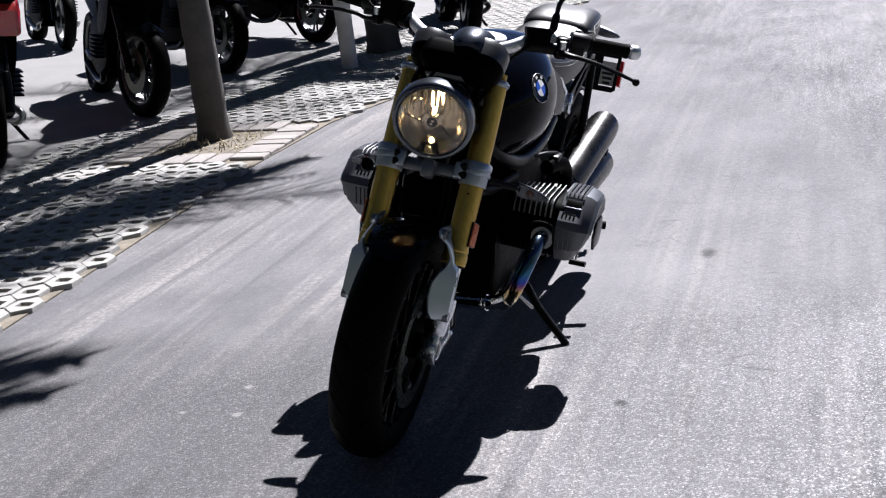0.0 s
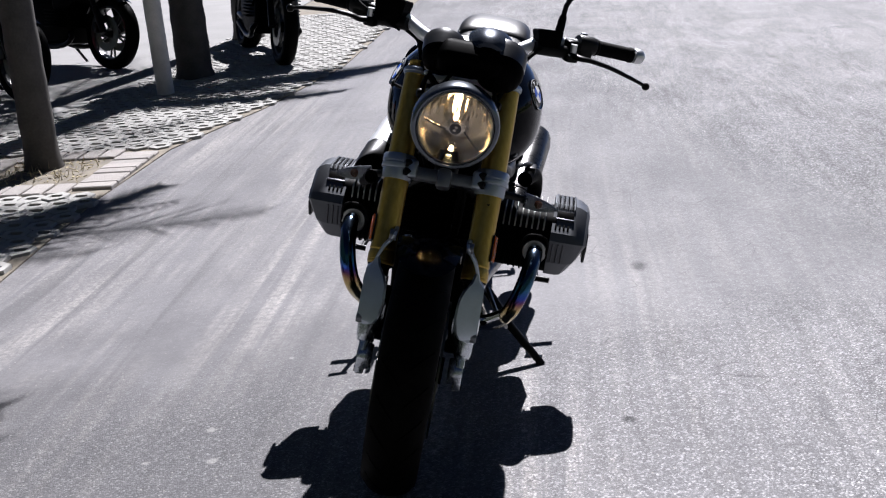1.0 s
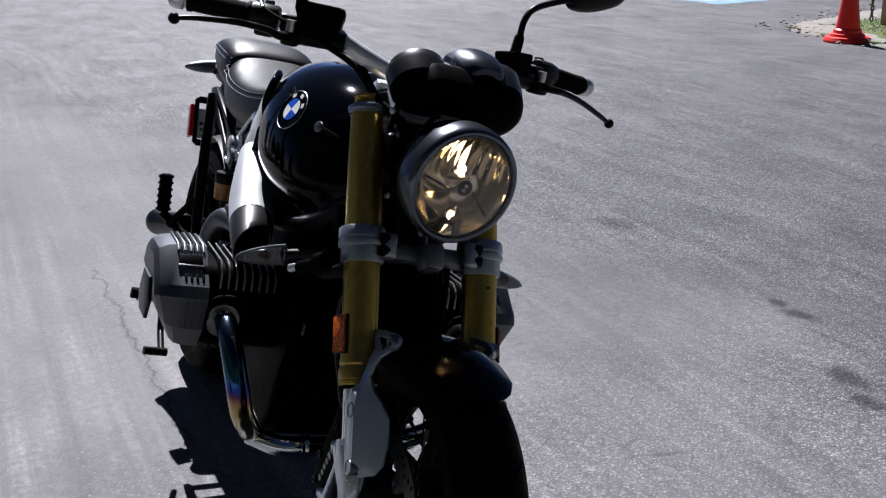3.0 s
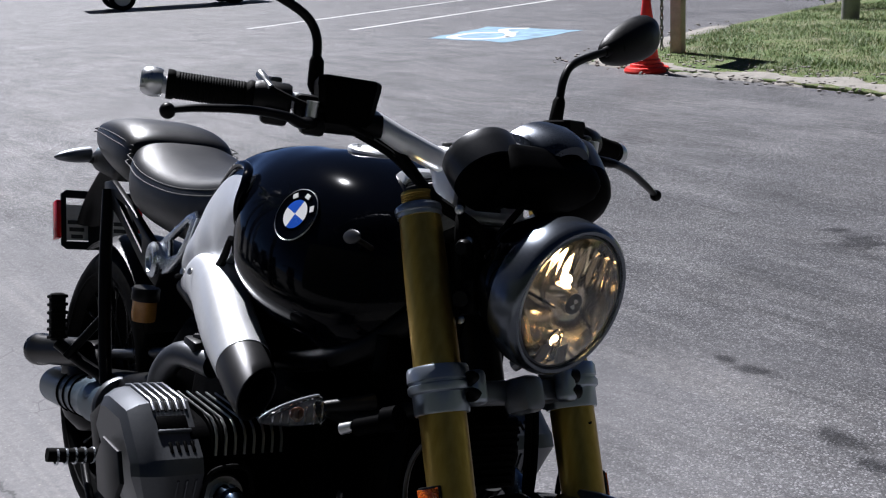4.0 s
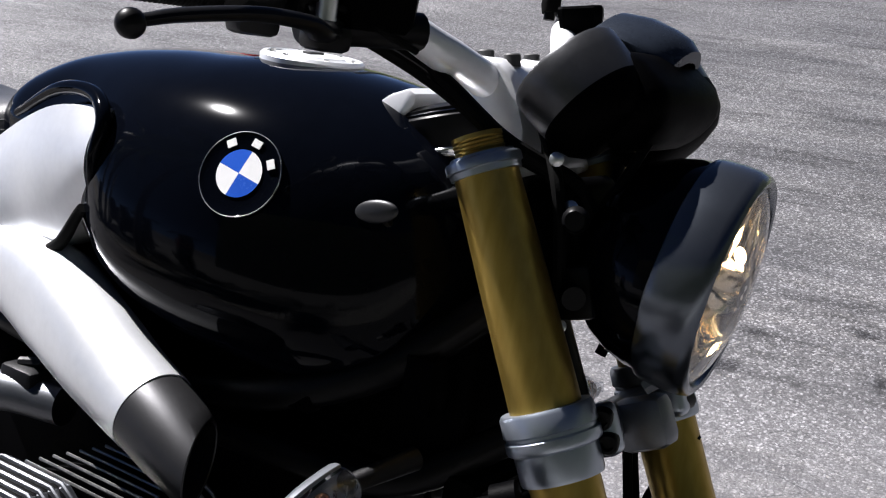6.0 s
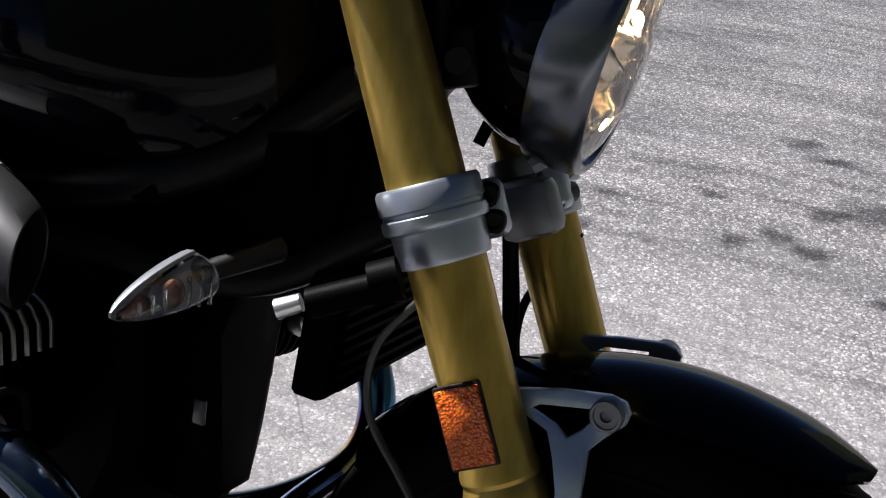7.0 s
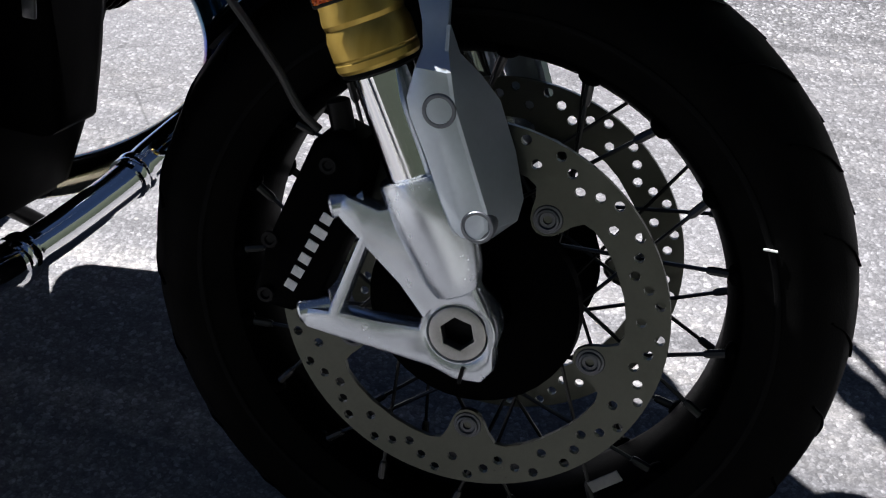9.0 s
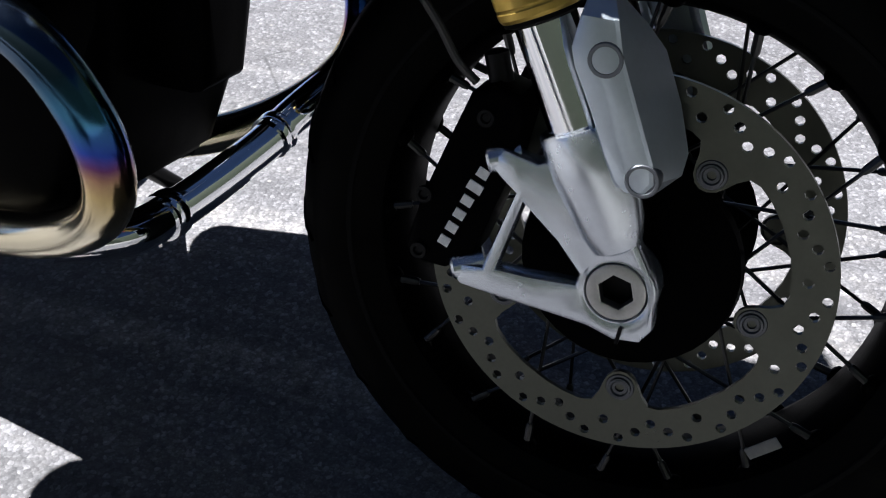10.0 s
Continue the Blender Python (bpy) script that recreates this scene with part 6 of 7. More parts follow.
# -- frame and subframe --
for s in (-1, 1):
    bm = B()
    tube(bm, spline([(s * 0.05, 0.235, 0.80), (s * 0.115, 0.36, 0.69), (s * 0.135, 0.55, 0.63), (s * 0.125, 0.80, 0.62), (s * 0.105, 1.00, 0.64)], 6), 0.017, 14)
    tube(bm, spline([(s * 0.05, 0.235, 0.66), (s * 0.10, 0.33, 0.60), (s * 0.13, 0.50, 0.60)], 6), 0.015, 14)
    part("main_frame", bm, black_satin, bike, "black tubular frame")
    bm = holed(B(), [(1.10, 0.615), (1.16, 0.630), (1.30, 0.690), (1.44, 0.735), (1.45, 0.765), (1.40, 0.775), (1.26, 0.735), (1.12, 0.690), (1.08, 0.650)], [[(1.19, 0.665), (1.30, 0.712), (1.36, 0.742), (1.30, 0.735), (1.20, 0.695)]], 0.014, at_x(s * 0.118), 0.004)
    part("subframe", bm, black_satin, bike, "black rear subframe plate")
    # forged junction with its round boss
    bm = B()
    lathe(bm, [(0.016, -0.018), (0.031, -0.018), (0.034, -0.012), (0.034, 0.008), (0.030, 0.013), (0.023, 0.014), (0.021, 0.008), (0.016, 0.006)], axis((s * 0.121, 1.117, 0.664), (s, 0.1, 0)), 32, True)
    bossy = part("frame_junction", bm, silver, bike, "silver forged frame junction")
    bm = B()
    lathe(bm, [(0, 0), (0.0165, 0), (0.0165, 0.004), (0, 0.004)], axis((s * 0.121, 1.117, 0.664), (s, 0.1, 0)), 18)
    part("bolt_head", bm, black_satin, bossy)
    bm = holed(B(), [(1.128, 0.690), (1.070, 0.722), (0.985, 0.772), (0.955, 0.783), (0.945, 0.772), (0.965, 0.735), (1.000, 0.690), (1.050, 0.655), (1.090, 0.640), (1.120, 0.650)], [[(1.065, 0.710), (0.985, 0.757), (0.972, 0.757), (0.985, 0.733), (1.018, 0.695), (1.060, 0.680)]], 0.012, at_x(s * 0.116), 0.003)
    part("strut", bm, silver, bossy)
    bm = B()
    tube(bm, spline([(s * 0.125, 1.415, 0.752), (s * 0.135, 1.36, 0.60), (s * 0.140, 1.30, 0.45), (s * 0.145, 1.24, 0.34)], 5), 0.013, 12)
    part("peg_hanger", bm, black_satin, bike, "black pillion peg hanger")
    # pillion peg, folded up
    bm = B()
    box(bm, (0.030, 0.030, 0.098), Matrix.Translation((s * 0.212, 1.395, 0.488)) @ Matrix.Rotation(radians(-16), 4, "X"), 0.008, 3)
    pegs = part("pillion_peg", bm, rubber, bike, "ribbed black pillion footpeg folded upright")
    for k in range(6):
        bm = B()
        box(bm, (0.034, 0.034, 0.007), Matrix.Translation((s * 0.212, 1.395 + 0.0045 * (k - 2.5), 0.488 + 0.016 * (k - 2.5))) @ Matrix.Rotation(radians(-16), 4, "X"), 0.002)
        part("rib", bm, rubber, pegs)
    bm = B()
    tube(bm, [(s * 0.212, 1.378, 0.438), (s * 0.17, 1.335, 0.405), (s * 0.142, 1.28, 0.39)], 0.012, 12)
    tube(bm, [(s * 0.20, 1.35, 0.415), (s * 0.142, 1.33, 0.50)], 0.009, 10)
    part("bracket", bm, black_satin, pegs)
    # rider peg
    bm = B()
    tube(bm, [(s * 0.225, 1.020, 0.322), (s * 0.318, 1.024, 0.328)], [0.013, 0.0125], 14)
    rp = part("rider_peg", bm, rubber, bike, "ribbed rider footpeg")
    for k in range(5):
        bm = B()
        lathe(bm, [(0.0125, -0.002), (0.0148, -0.002), (0.0148, 0.002), (0.0125, 0.002)], axis((s * (0.238 + 0.016 * k), 1.021, 0.324), (s, 0, 0.05)), 14, True)
        part("rib", bm, silver, rp)
    bm = holed(B(), [(0.98, 0.40), (1.06, 0.42), (1.14, 0.36), (1.10, 0.30), (1.02, 0.27), (0.97, 0.31)], [[(1.03, 0.37), (1.08, 0.37), (1.07, 0.33), (1.03, 0.32)]], 0.012, at_x(s * 0.205), 0.003)
    tube(bm, [(s * 0.207, 1.050, 0.350), (s * 0.095, 1.050, 0.385)], 0.012, 10)
    tube(bm, [(s * 0.207, 1.090, 0.315), (s * 0.095, 1.075, 0.345)], 0.010, 10)
    part("peg_plate", bm, black_satin, rp, "black cast peg plate")
    bm = B()
    tube(bm, spline([(s * 0.235, 1.09, 0.31), (s * 0.25, 0.98, 0.265), (s * 0.262, 0.87, 0.245)], 5), 0.0075, 10)
    tube(bm, [(s * 0.250, 0.87, 0.245), (s * 0.300, 0.865, 0.248)], 0.009, 10)
    part("foot_lever", bm, black_satin, rp, "black foot lever")

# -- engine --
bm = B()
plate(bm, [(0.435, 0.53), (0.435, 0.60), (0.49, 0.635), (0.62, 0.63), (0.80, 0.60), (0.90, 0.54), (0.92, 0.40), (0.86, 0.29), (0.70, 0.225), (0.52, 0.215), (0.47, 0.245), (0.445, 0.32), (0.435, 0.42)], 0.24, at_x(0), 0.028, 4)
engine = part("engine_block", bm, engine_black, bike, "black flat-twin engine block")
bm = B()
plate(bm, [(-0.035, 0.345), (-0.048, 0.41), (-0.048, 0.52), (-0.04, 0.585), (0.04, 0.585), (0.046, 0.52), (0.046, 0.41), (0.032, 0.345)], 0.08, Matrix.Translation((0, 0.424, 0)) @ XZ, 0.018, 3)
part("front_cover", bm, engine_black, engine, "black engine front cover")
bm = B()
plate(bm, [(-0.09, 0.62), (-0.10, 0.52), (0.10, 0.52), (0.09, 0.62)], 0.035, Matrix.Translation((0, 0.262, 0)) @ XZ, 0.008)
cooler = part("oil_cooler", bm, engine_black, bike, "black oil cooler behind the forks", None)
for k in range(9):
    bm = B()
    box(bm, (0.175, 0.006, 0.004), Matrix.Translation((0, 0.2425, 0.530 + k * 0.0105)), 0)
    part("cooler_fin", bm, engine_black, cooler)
bm = B()
plate(bm, [(0.86, 0.60), (1.02, 0.58), (1.10, 0.50), (1.10, 0.34), (1.02, 0.27), (0.86, 0.29)], 0.20, at_x(0), 0.03, 3)
part("gearbox", bm, engine_black, bike, "dark cast gearbox housing")
shaft_grey = plain("blue_grey_cast", (0.10, 0.135, 0.165), 0.36, 0.7, 0.15, 20, 0.1, 800)
shaft_axis = axis((-0.128, 1.20, 0.352), (-0.012, 0.40, -0.068))
bm = B()
lathe(bm, [(0.030, -0.03), (0.046, -0.01)] + [(0.0465 + 0.0035 * (i % 2) - 0.0003 * i, 0.01 + 0.016 * i) for i in range(9)] + [(0.044, 0.16), (0.043, 0.30), (0.040, 0.40), (0.030, 0.41)], shaft_axis, 36)
gc = part("shaft_housing", bm, shaft_grey, bike, "blue-grey ribbed drive shaft housing", None, 30)
bm = B()
lathe(bm, [(0.046, -0.012), (0.058, -0.010), (0.061, -0.004), (0.061, 0.004), (0.058, 0.010), (0.046, 0.012)], shaft_axis, 36)
part("flange", bm, titan_grey, gc, "grey cast flange")
for k in range(3):
    bm = B()
    lathe(bm, [(0.0435, -0.003), (0.0462, -0.002), (0.0462, 0.002), (0.0435, 0.003)], shaft_axis @ Matrix.Translation((0, 0, 0.185 + 0.040 * k)), 36)
    part("band", bm, engine_black, gc, "black clamping band")
bm = B()
end_axis = axis((-0.145, 1.44, 0.400), (-0.03, 0.20, -0.045))
lathe(bm, [(0.026, -0.02), (0.031, 0.0), (0.032, 0.17), (0.036, 0.18), (0.036, 0.205), (0.031, 0.207), (0.029, 0.185), (0, 0.180)], end_axis, 32)
part("end_tube", bm, silencer_steel, gc, "grey metal end tube")
bm = B()
lathe(bm, [(0.0285, 0.187), (0, 0.187)], end_axis, 24)
part("end_plug", bm, engine_black, gc)


def cylinder(s):
    cy, cz = 0.566, 0.468
    xo = 0.018
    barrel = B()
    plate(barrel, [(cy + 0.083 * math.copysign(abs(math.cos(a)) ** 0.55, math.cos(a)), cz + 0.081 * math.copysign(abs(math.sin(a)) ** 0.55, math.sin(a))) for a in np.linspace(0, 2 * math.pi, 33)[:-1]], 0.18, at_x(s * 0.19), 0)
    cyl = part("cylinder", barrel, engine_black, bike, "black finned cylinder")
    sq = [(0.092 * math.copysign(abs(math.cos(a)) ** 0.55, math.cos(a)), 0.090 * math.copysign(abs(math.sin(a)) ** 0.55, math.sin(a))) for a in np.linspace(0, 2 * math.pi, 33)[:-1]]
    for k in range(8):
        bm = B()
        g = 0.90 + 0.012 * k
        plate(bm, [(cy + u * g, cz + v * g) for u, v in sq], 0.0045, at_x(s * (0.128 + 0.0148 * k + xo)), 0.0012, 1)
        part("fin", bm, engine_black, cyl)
        bm = B()
        fx = s * (0.128 + 0.0148 * k + xo)
        tube(bm, [(fx, cy + 0.070 * g, cz + 0.0902 * g), (fx, cy - 0.066 * g, cz + 0.0904 * g)], 0.0016, 6)
        part("fin_edge", bm, steel, cyl, "thin bright strip along the fin's upper edge")
        bm = B()
        tube(bm, [(fx, cy - 0.064 * g, cz + 0.0900 * g), (fx, cy - 0.080 * g, cz + 0.0825 * g), (fx, cy - 0.0890 * g, cz + 0.070 * g), (fx, cy - 0.0918 * g, cz + 0.044 * g)], 0.0022, 6)
        part("fin_edge", bm, steel, cyl)
    # rocker cover: level top, sloping shoulder ahead, steep front below
    outline = [(0.655, 0.562), (0.630, 0.569), (0.545, 0.570), (0.470, 0.512), (0.460, 0.492), (0.474, 0.430), (0.506, 0.388), (0.552, 0.374), (0.630, 0.376), (0.664, 0.410), (0.670, 0.520)]
    bm = B()
    rows = []
    for x, k in ((0.252, 1.0), (0.300, 1.0), (0.322, 0.965), (0.338, 0.88), (0.346, 0.76)):
        rows.append([(s * (x + xo - max(0.0, 0.475 - z) * 0.45 * (x - 0.252) / 0.094), cy + (y - cy) * k, cz + (z - cz) * k) for y, z in outline])
    loft(bm, rows)
    bmesh.ops.bevel(bm, geom=[e for e in bm.edges if len(e.link_faces) == 2 and e.calc_face_angle(0) > 0.45], offset=0.0035, segments=2, affect="EDGES")
    rc = part("rocker_cover", bm, titan_grey, cyl, "grey lacquered rocker cover with ribs", None, 24)
    # ribs along the top, running out on the shoulder; black strips between draw groove shade
    for k in range(9):
        bm = B()
        x = s * (0.2585 + 0.0058 * k + xo)
        lift = -0.0010 if k % 2 else 0.0008
        tube(bm, [(x, 0.650, 0.563 + lift), (x, 0.630, 0.569 + lift), (x, 0.548, 0.570 + lift), (x, 0.532, 0.560 + lift)], 0.0027, 8)
        part("groove_shade" if k % 2 else "rib", bm, engine_black if k % 2 else titan_grey, rc)
    slope = Matrix.Rotation(radians(37.9), 4, "X")
    # black boxes stand for the shade in the recess and the slots
    bm = B()
    box(bm, (0.044, 0.024, 0.006), Matrix.Translation((s * (0.283 + xo), 0.517, 0.5470)) @ slope, 0.002)
    part("recess", bm, engine_black, rc)
    bm = B()
    box(bm, (0.048, 0.006, 0.010), Matrix.Translation((s * (0.283 + xo), 0.5045, 0.5385)) @ slope, 0.002)
    part("ledge", bm, titan_grey, rc)
    for k in range(4):
        bm = B()
        box(bm, (0.0055, 0.019, 0.006), Matrix.Translation((s * (0.262 + xo + 0.0105 * k), 0.4855, 0.5225)) @ slope, 0.002)
        part("slot_shade", bm, engine_black, rc)
    for k in range(3):
        bm = B()
        box(bm, (0.0045, 0.006, 0.055), Matrix.Translation((s * (0.262 + xo + 0.013 * k), 0.4675, 0.458)) @ Matrix.Rotation(radians(12.5), 4, "X"), 0.002)
        part("front_rib", bm, titan_grey, rc)
    bm = B()
    plate(bm, [(0.535, 0.505), (0.60, 0.505), (0.622, 0.466), (0.60, 0.425), (0.535, 0.425), (0.512, 0.466)], 0.008, at_x(s * (0.347 + xo)), 0.003)
    part("boss", bm, snout_grey, rc, "dark face plate")
    bm = B()
    tube(bm, [(s * (0.244 + xo), cy, cz), (s * (0.258 + xo), cy, cz)], 0.088, 36)
    part("gasket_flange", bm, engine_black, cyl)
    # throttle body behind the cylinder
    bm = B()
    tube(bm, spline([(s * 0.212, 0.800, 0.410), (s * 0.212, 0.806, 0.490), (s * 0.210, 0.796, 0.545), (s * 0.200, 0.750, 0.582), (s * 0.180, 0.670, 0.585)], 5), 0.021, 20)
    tb = part("throttle_body", bm, titan_grey if s < 0 else engine_black, bike, "grey throttle body and inlet stub")
    bm = B()
    lathe(bm, [(0.0245, -0.007), (0.0275, -0.007), (0.0275, 0.007), (0.0245, 0.007)], axis((s * 0.212, 0.806, 0.490), (0, 0.02, 1)), 24, True)
    part("hose_clamp", bm, steel, tb)
    bm = B()
    box(bm, (0.03, 0.05, 0.03), Matrix.Translation((s * 0.19, 0.72, 0.60)), 0.006)
    tube(bm, spline([(s * 0.19, 0.73, 0.615), (s * 0.17, 0.67, 0.625), (s * 0.13, 0.60, 0.62)], 5), 0.006, 8)
    part("injector", bm, black_plastic, tb)
    bm = B()
    tube(bm, [(s * 0.195, 0.640, 0.400), (s * 0.200, 0.720, 0.395), (s * 0.190, 0.830, 0.400)], [0.050, 0.056, 0.046], 18)
    part("inlet_housing", bm, engine_black, tb, "black inlet housing")
    # header pipe
    bm = B()
    pts = spline([(s * 0.236, 0.490, 0.450), (s * 0.238, 0.436, 0.458), (s * 0.233, 0.390, 0.432), (s * 0.220, 0.360, 0.375), (s * 0.200, 0.368, 0.315), (s * 0.168, 0.422, 0.264), (s * 0.140, 0.510, 0.225), (s * 0.115, 0.640, 0.200), (s * 0.09, 0.80, 0.19)], 7)
    tube(bm, pts, 0.0205, 22)
    hd = part("exhaust_header", bm, heat, bike, "heat-blued steel header pipe")
    bm = B()
    lathe(bm, [(0.018, -0.010), (0.030, -0.010), (0.032, 0.0), (0.030, 0.010), (0.018, 0.010)], axis((s * 0.237, 0.474, 0.453), (0, 1, -0.1)), 24)
    part("flange", bm, steel, hd)
    # guard hoop and spark lead
    bm = B()
    tube(bm, spline([(s * 0.268, 0.470, 0.440), (s * 0.262, 0.455, 0.495), (s * 0.215, 0.450, 0.500), (s * 0.196, 0.455, 0.460)], 5), 0.0035, 8)
    part("lead", bm, rubber, cyl)


for s in (-1, 1):
    cylinder(s)
# chrome cross pipe under the engine's nose
bm = B()
tube(bm, spline([(-0.150, 0.470, 0.232), (-0.105, 0.432, 0.228), (-0.06, 0.418, 0.232), (0.02, 0.412, 0.240), (0.10, 0.408, 0.252), (0.150, 0.402, 0.268), (0.19, 0.375, 0.300)], 7), 0.0195, 22)
cross = part("cross_pipe", bm, chrome, bike, "polished exhaust cross pipe")
for p, d in (((-0.055, 0.418, 0.2325), (1, -0.1, 0.1)), ((0.118, 0.4065, 0.2565), (1, -0.1, 0.25))):
    bm = B()
    lathe(bm, [(0.0195, -0.009), (0.0225, -0.009), (0.0232, -0.004), (0.0215, 0.0), (0.0232, 0.004), (0.0225, 0.009), (0.0195, 0.009)], axis(p, d), 24)
    part("pipe_clamp", bm, chrome, cross)
bm = B()
plate(bm, [(0.47, 0.262), (0.48, 0.235), (0.54, 0.218), (0.62, 0.214), (0.62, 0.235), (0.48, 0.250)], 0.20, at_x(0), 0.008)
part("sump", bm, engine_black, engine)

# -- front turn signals --
def turn_signal(base, centre, s, name_label, back=1.0):
    """A teardrop lamp on a short stalk; its lens looks ahead (back=1) or astern (-1)."""
    c = Vector(centre)
    bm = B()
    rows = []
    for t in np.linspace(0, 1, 12):
        k = math.sin(math.pi * (0.06 + 0.94 * (1 - t) ** 0.75) / 1.0 * 0.5) ** 0.9
        x = c.x + s * (-0.040 + 0.082 * t)
        rows.append([(x, c.y + back * (0.004 + (0.018 if math.cos(a) > 0 else 0.004) * k * math.cos(a)), c.z + 0.0185 * k * math.sin(a) - 0.012 * t) for a in np.linspace(0, 2 * math.pi, 21)[:-1]])
    loft(bm, rows)
    sig = part("turn_signal", bm, bridge_grey, bike, name_label)
    bm = B()
    rows = []
    for t in np.linspace(0, 1, 12):
        k = math.sin(math.pi * (0.06 + 0.94 * (1 - t) ** 0.75) / 1.0 * 0.5) ** 0.9
        x = c.x + s * (-0.040 + 0.080 * t)
        rows.append([(x, c.y + back * (0.001 - (0.022 if math.cos(a) > 0 else 0.0) * k * math.cos(a)), c.z + 0.0172 * k * math.sin(a) - 0.012 * t) for a in np.linspace(0, 2 * math.pi, 21)[:-1]])
    loft(bm, rows)
    part("signal_lens", bm, smoke_glass, sig, "clear ribbed lens")
    bm = B()
    blob(bm, (0.010, 0.005, 0.009), Matrix.Translation(c + Vector((-s * 0.004, -back * 0.008, -0.002))), 12, 8)
    part("signal_bulb", bm, orange_bulb, sig, "orange bulb")
    for k in range(7):
        bm = B()
        box(bm, (0.0012, 0.003, 0.030 - 0.0032 * k), Matrix.Translation(c + Vector((s * (-0.034 + 0.0105 * k), -back * 0.0185 * (1 - 0.09 * k), -0.0012 * k))), 0)
        part("lens_rib", bm, smoke_glass, sig)
    bm = B()
    tube(bm, [base, Vector(base).lerp(c, 0.6), c + Vector((-s * 0.040, back * 0.004, 0))], [0.011, 0.008, 0.010], 12)
    part("stalk", bm, black_plastic, sig)


turn_signal((-0.120, 0.290, 0.640), (-0.228, 0.312, 0.626), -1, "teardrop front turn signal with clear lens")
turn_signal((0.120, 0.290, 0.640), (0.228, 0.312, 0.626), 1, "teardrop front turn signal with clear lens")

# -- tail --
bm = B()
plate(bm, [(1.56, 0.785), (1.66, 0.815), (1.76, 0.800), (1.80, 0.775), (1.74, 0.755), (1.60, 0.750)], 0.12, at_x(0), 0.015, 3)
tail = part("tail_unit", bm, black_plastic, bike, "black tail hump under the pillion seat")
bm = B()
blob(bm, (0.042, 0.028, 0.022), Matrix.Translation((0, 1.785, 0.795)), 20, 12)
part("tail_lamp", bm, plain("clear_tail_lens", (0.45, 0.55, 0.62), 0.1, 0, 0.1, 80), tail, "pale clear tail lamp")
turn_signal((-0.045, 1.745, 0.775), (-0.105, 1.757, 0.790), -1, "teardrop rear turn signal", -1.0)
turn_signal((0.045, 1.745, 0.775), (0.105, 1.757, 0.790), 1, "teardrop rear turn signal", -1.0)
bm = B()
tube(bm, spline([(0, 1.76, 0.765), (0, 1.84, 0.715), (0, 1.90, 0.660), (0, 1.925, 0.60)], 5), [0.030, 0.024, 0.024, 0.03], 12, True, 0.5)
holder = part("plate_holder", bm, black_plastic, bike, "black plate holder with a red side reflector")
mp = Matrix.Translation((0.035, 1.945, 0.605)) @ Matrix.Rotation(radians(-20), 4, "X")
bm = B()
frame_o = [(-0.098, -0.065), (-0.085, -0.075), (0.085, -0.075), (0.098, -0.065), (0.098, 0.065), (0.085, 0.075), (-0.085, 0.075), (-0.098, 0.065)]
holed(bm, frame_o, [[(-0.085, -0.055), (-0.03, -0.055), (-0.03, 0.055), (-0.085, 0.055)], [(0.03, -0.055), (0.085, -0.055), (0.085, 0.055), (0.03, 0.055)]], 0.008, mp @ XZ, 0.002)
part("plate_frame", bm, black_plastic, holder)
bm = B()
box(bm, (0.178, 0.0015, 0.090), mp @ Matrix.Translation((0, 0.010, -0.005)), 0)
part("plate_card", bm, plate_card, holder, "pale printed card")
for k in range(3):
    bm = B()
    box(bm, (0.045 - 0.008 * k, 0.001, 0.010), mp @ Matrix.Translation((-0.056, 0.0085, -0.005 - 0.018 * k)), 0)
    part("print_bar", bm, text_black, holder)
    bm = B()
    box(bm, (0.045 - 0.008 * k, 0.001, 0.010), mp @ Matrix.Translation((0.056, 0.0085, -0.005 - 0.018 * k)), 0)
    part("print_bar", bm, text_black, holder)
for s in (-1, 1):
    bm = B()
    box(bm, (0.012, 0.034, 0.096), mp @ Matrix.Translation((s * 0.104, 0.012, 0.0)), 0.002)
    part("side_reflector", bm, red_plastic, holder, "red reflector")

# -- rear wheel, swing arm and silencers --
CR = (0, 1.476, 0.315)
wheel("rear_wheel", CR, 0.315, 0.090, 0.222, None, 20, "wide black rear tyre with cut grooves")
bm = B()
tube(bm, spline([(-0.09, 1.02, 0.42), (-0.105, 1.20, 0.38), (-0.110, 1.36, 0.335)], 5), [0.05, 0.042, 0.05], 18, True, 1.0)
arm = part("swing_arm", bm, black_satin, bike, "dark cast shaft-drive swing arm")
bm = B()
lathe(bm, [(0.03, -0.055), (0.085, -0.05), (0.100, -0.02), (0.095, 0.02), (0.070, 0.045), (0.040, 0.055), (0.028, 0.055), (0.026, 0.04), (0, 0.04)], axis((-0.105, 1.476, 0.315), (-1, 0, 0)), 36)
part("final_drive", bm, black_satin, arm, "dark round final drive housing")
bm = B()
tube(bm, [(-0.06, 1.06, 0.50), (-0.075, 1.42, 0.40)], 0.012, 12)
part("torque_rod", bm, titan_grey, arm)
bm = B()
tube(bm, [(0.0, 1.05, 0.68), (0.0, 1.18, 0.42)], 0.022, 16)
shock = part("rear_shock", bm, black_satin, bike, "black rear shock absorber")
bm = B()
coil = [Vector((0.034 * math.cos(a), 1.05 + 0.13 * a / 44, 0.67 - 0.25 * a / 44)) + Vector((0, 0.034 * math.sin(a) * 0.9, 0.034 * math.sin(a) * 0.4)) for a in np.linspace(0, 44, 130)]
tube(bm, coil, 0.0065, 8)
part("spring", bm, black_satin, shock)
bm = B()
lathe(bm, [(0, 0), (0.022, 0), (0.024, 0.012), (0.024, 0.040), (0.0255, 0.042), (0.0255, 0.060), (0.022, 0.063), (0, 0.063)], axis((-0.113, 1.173, 0.534), (0, 0, 1)), 28)
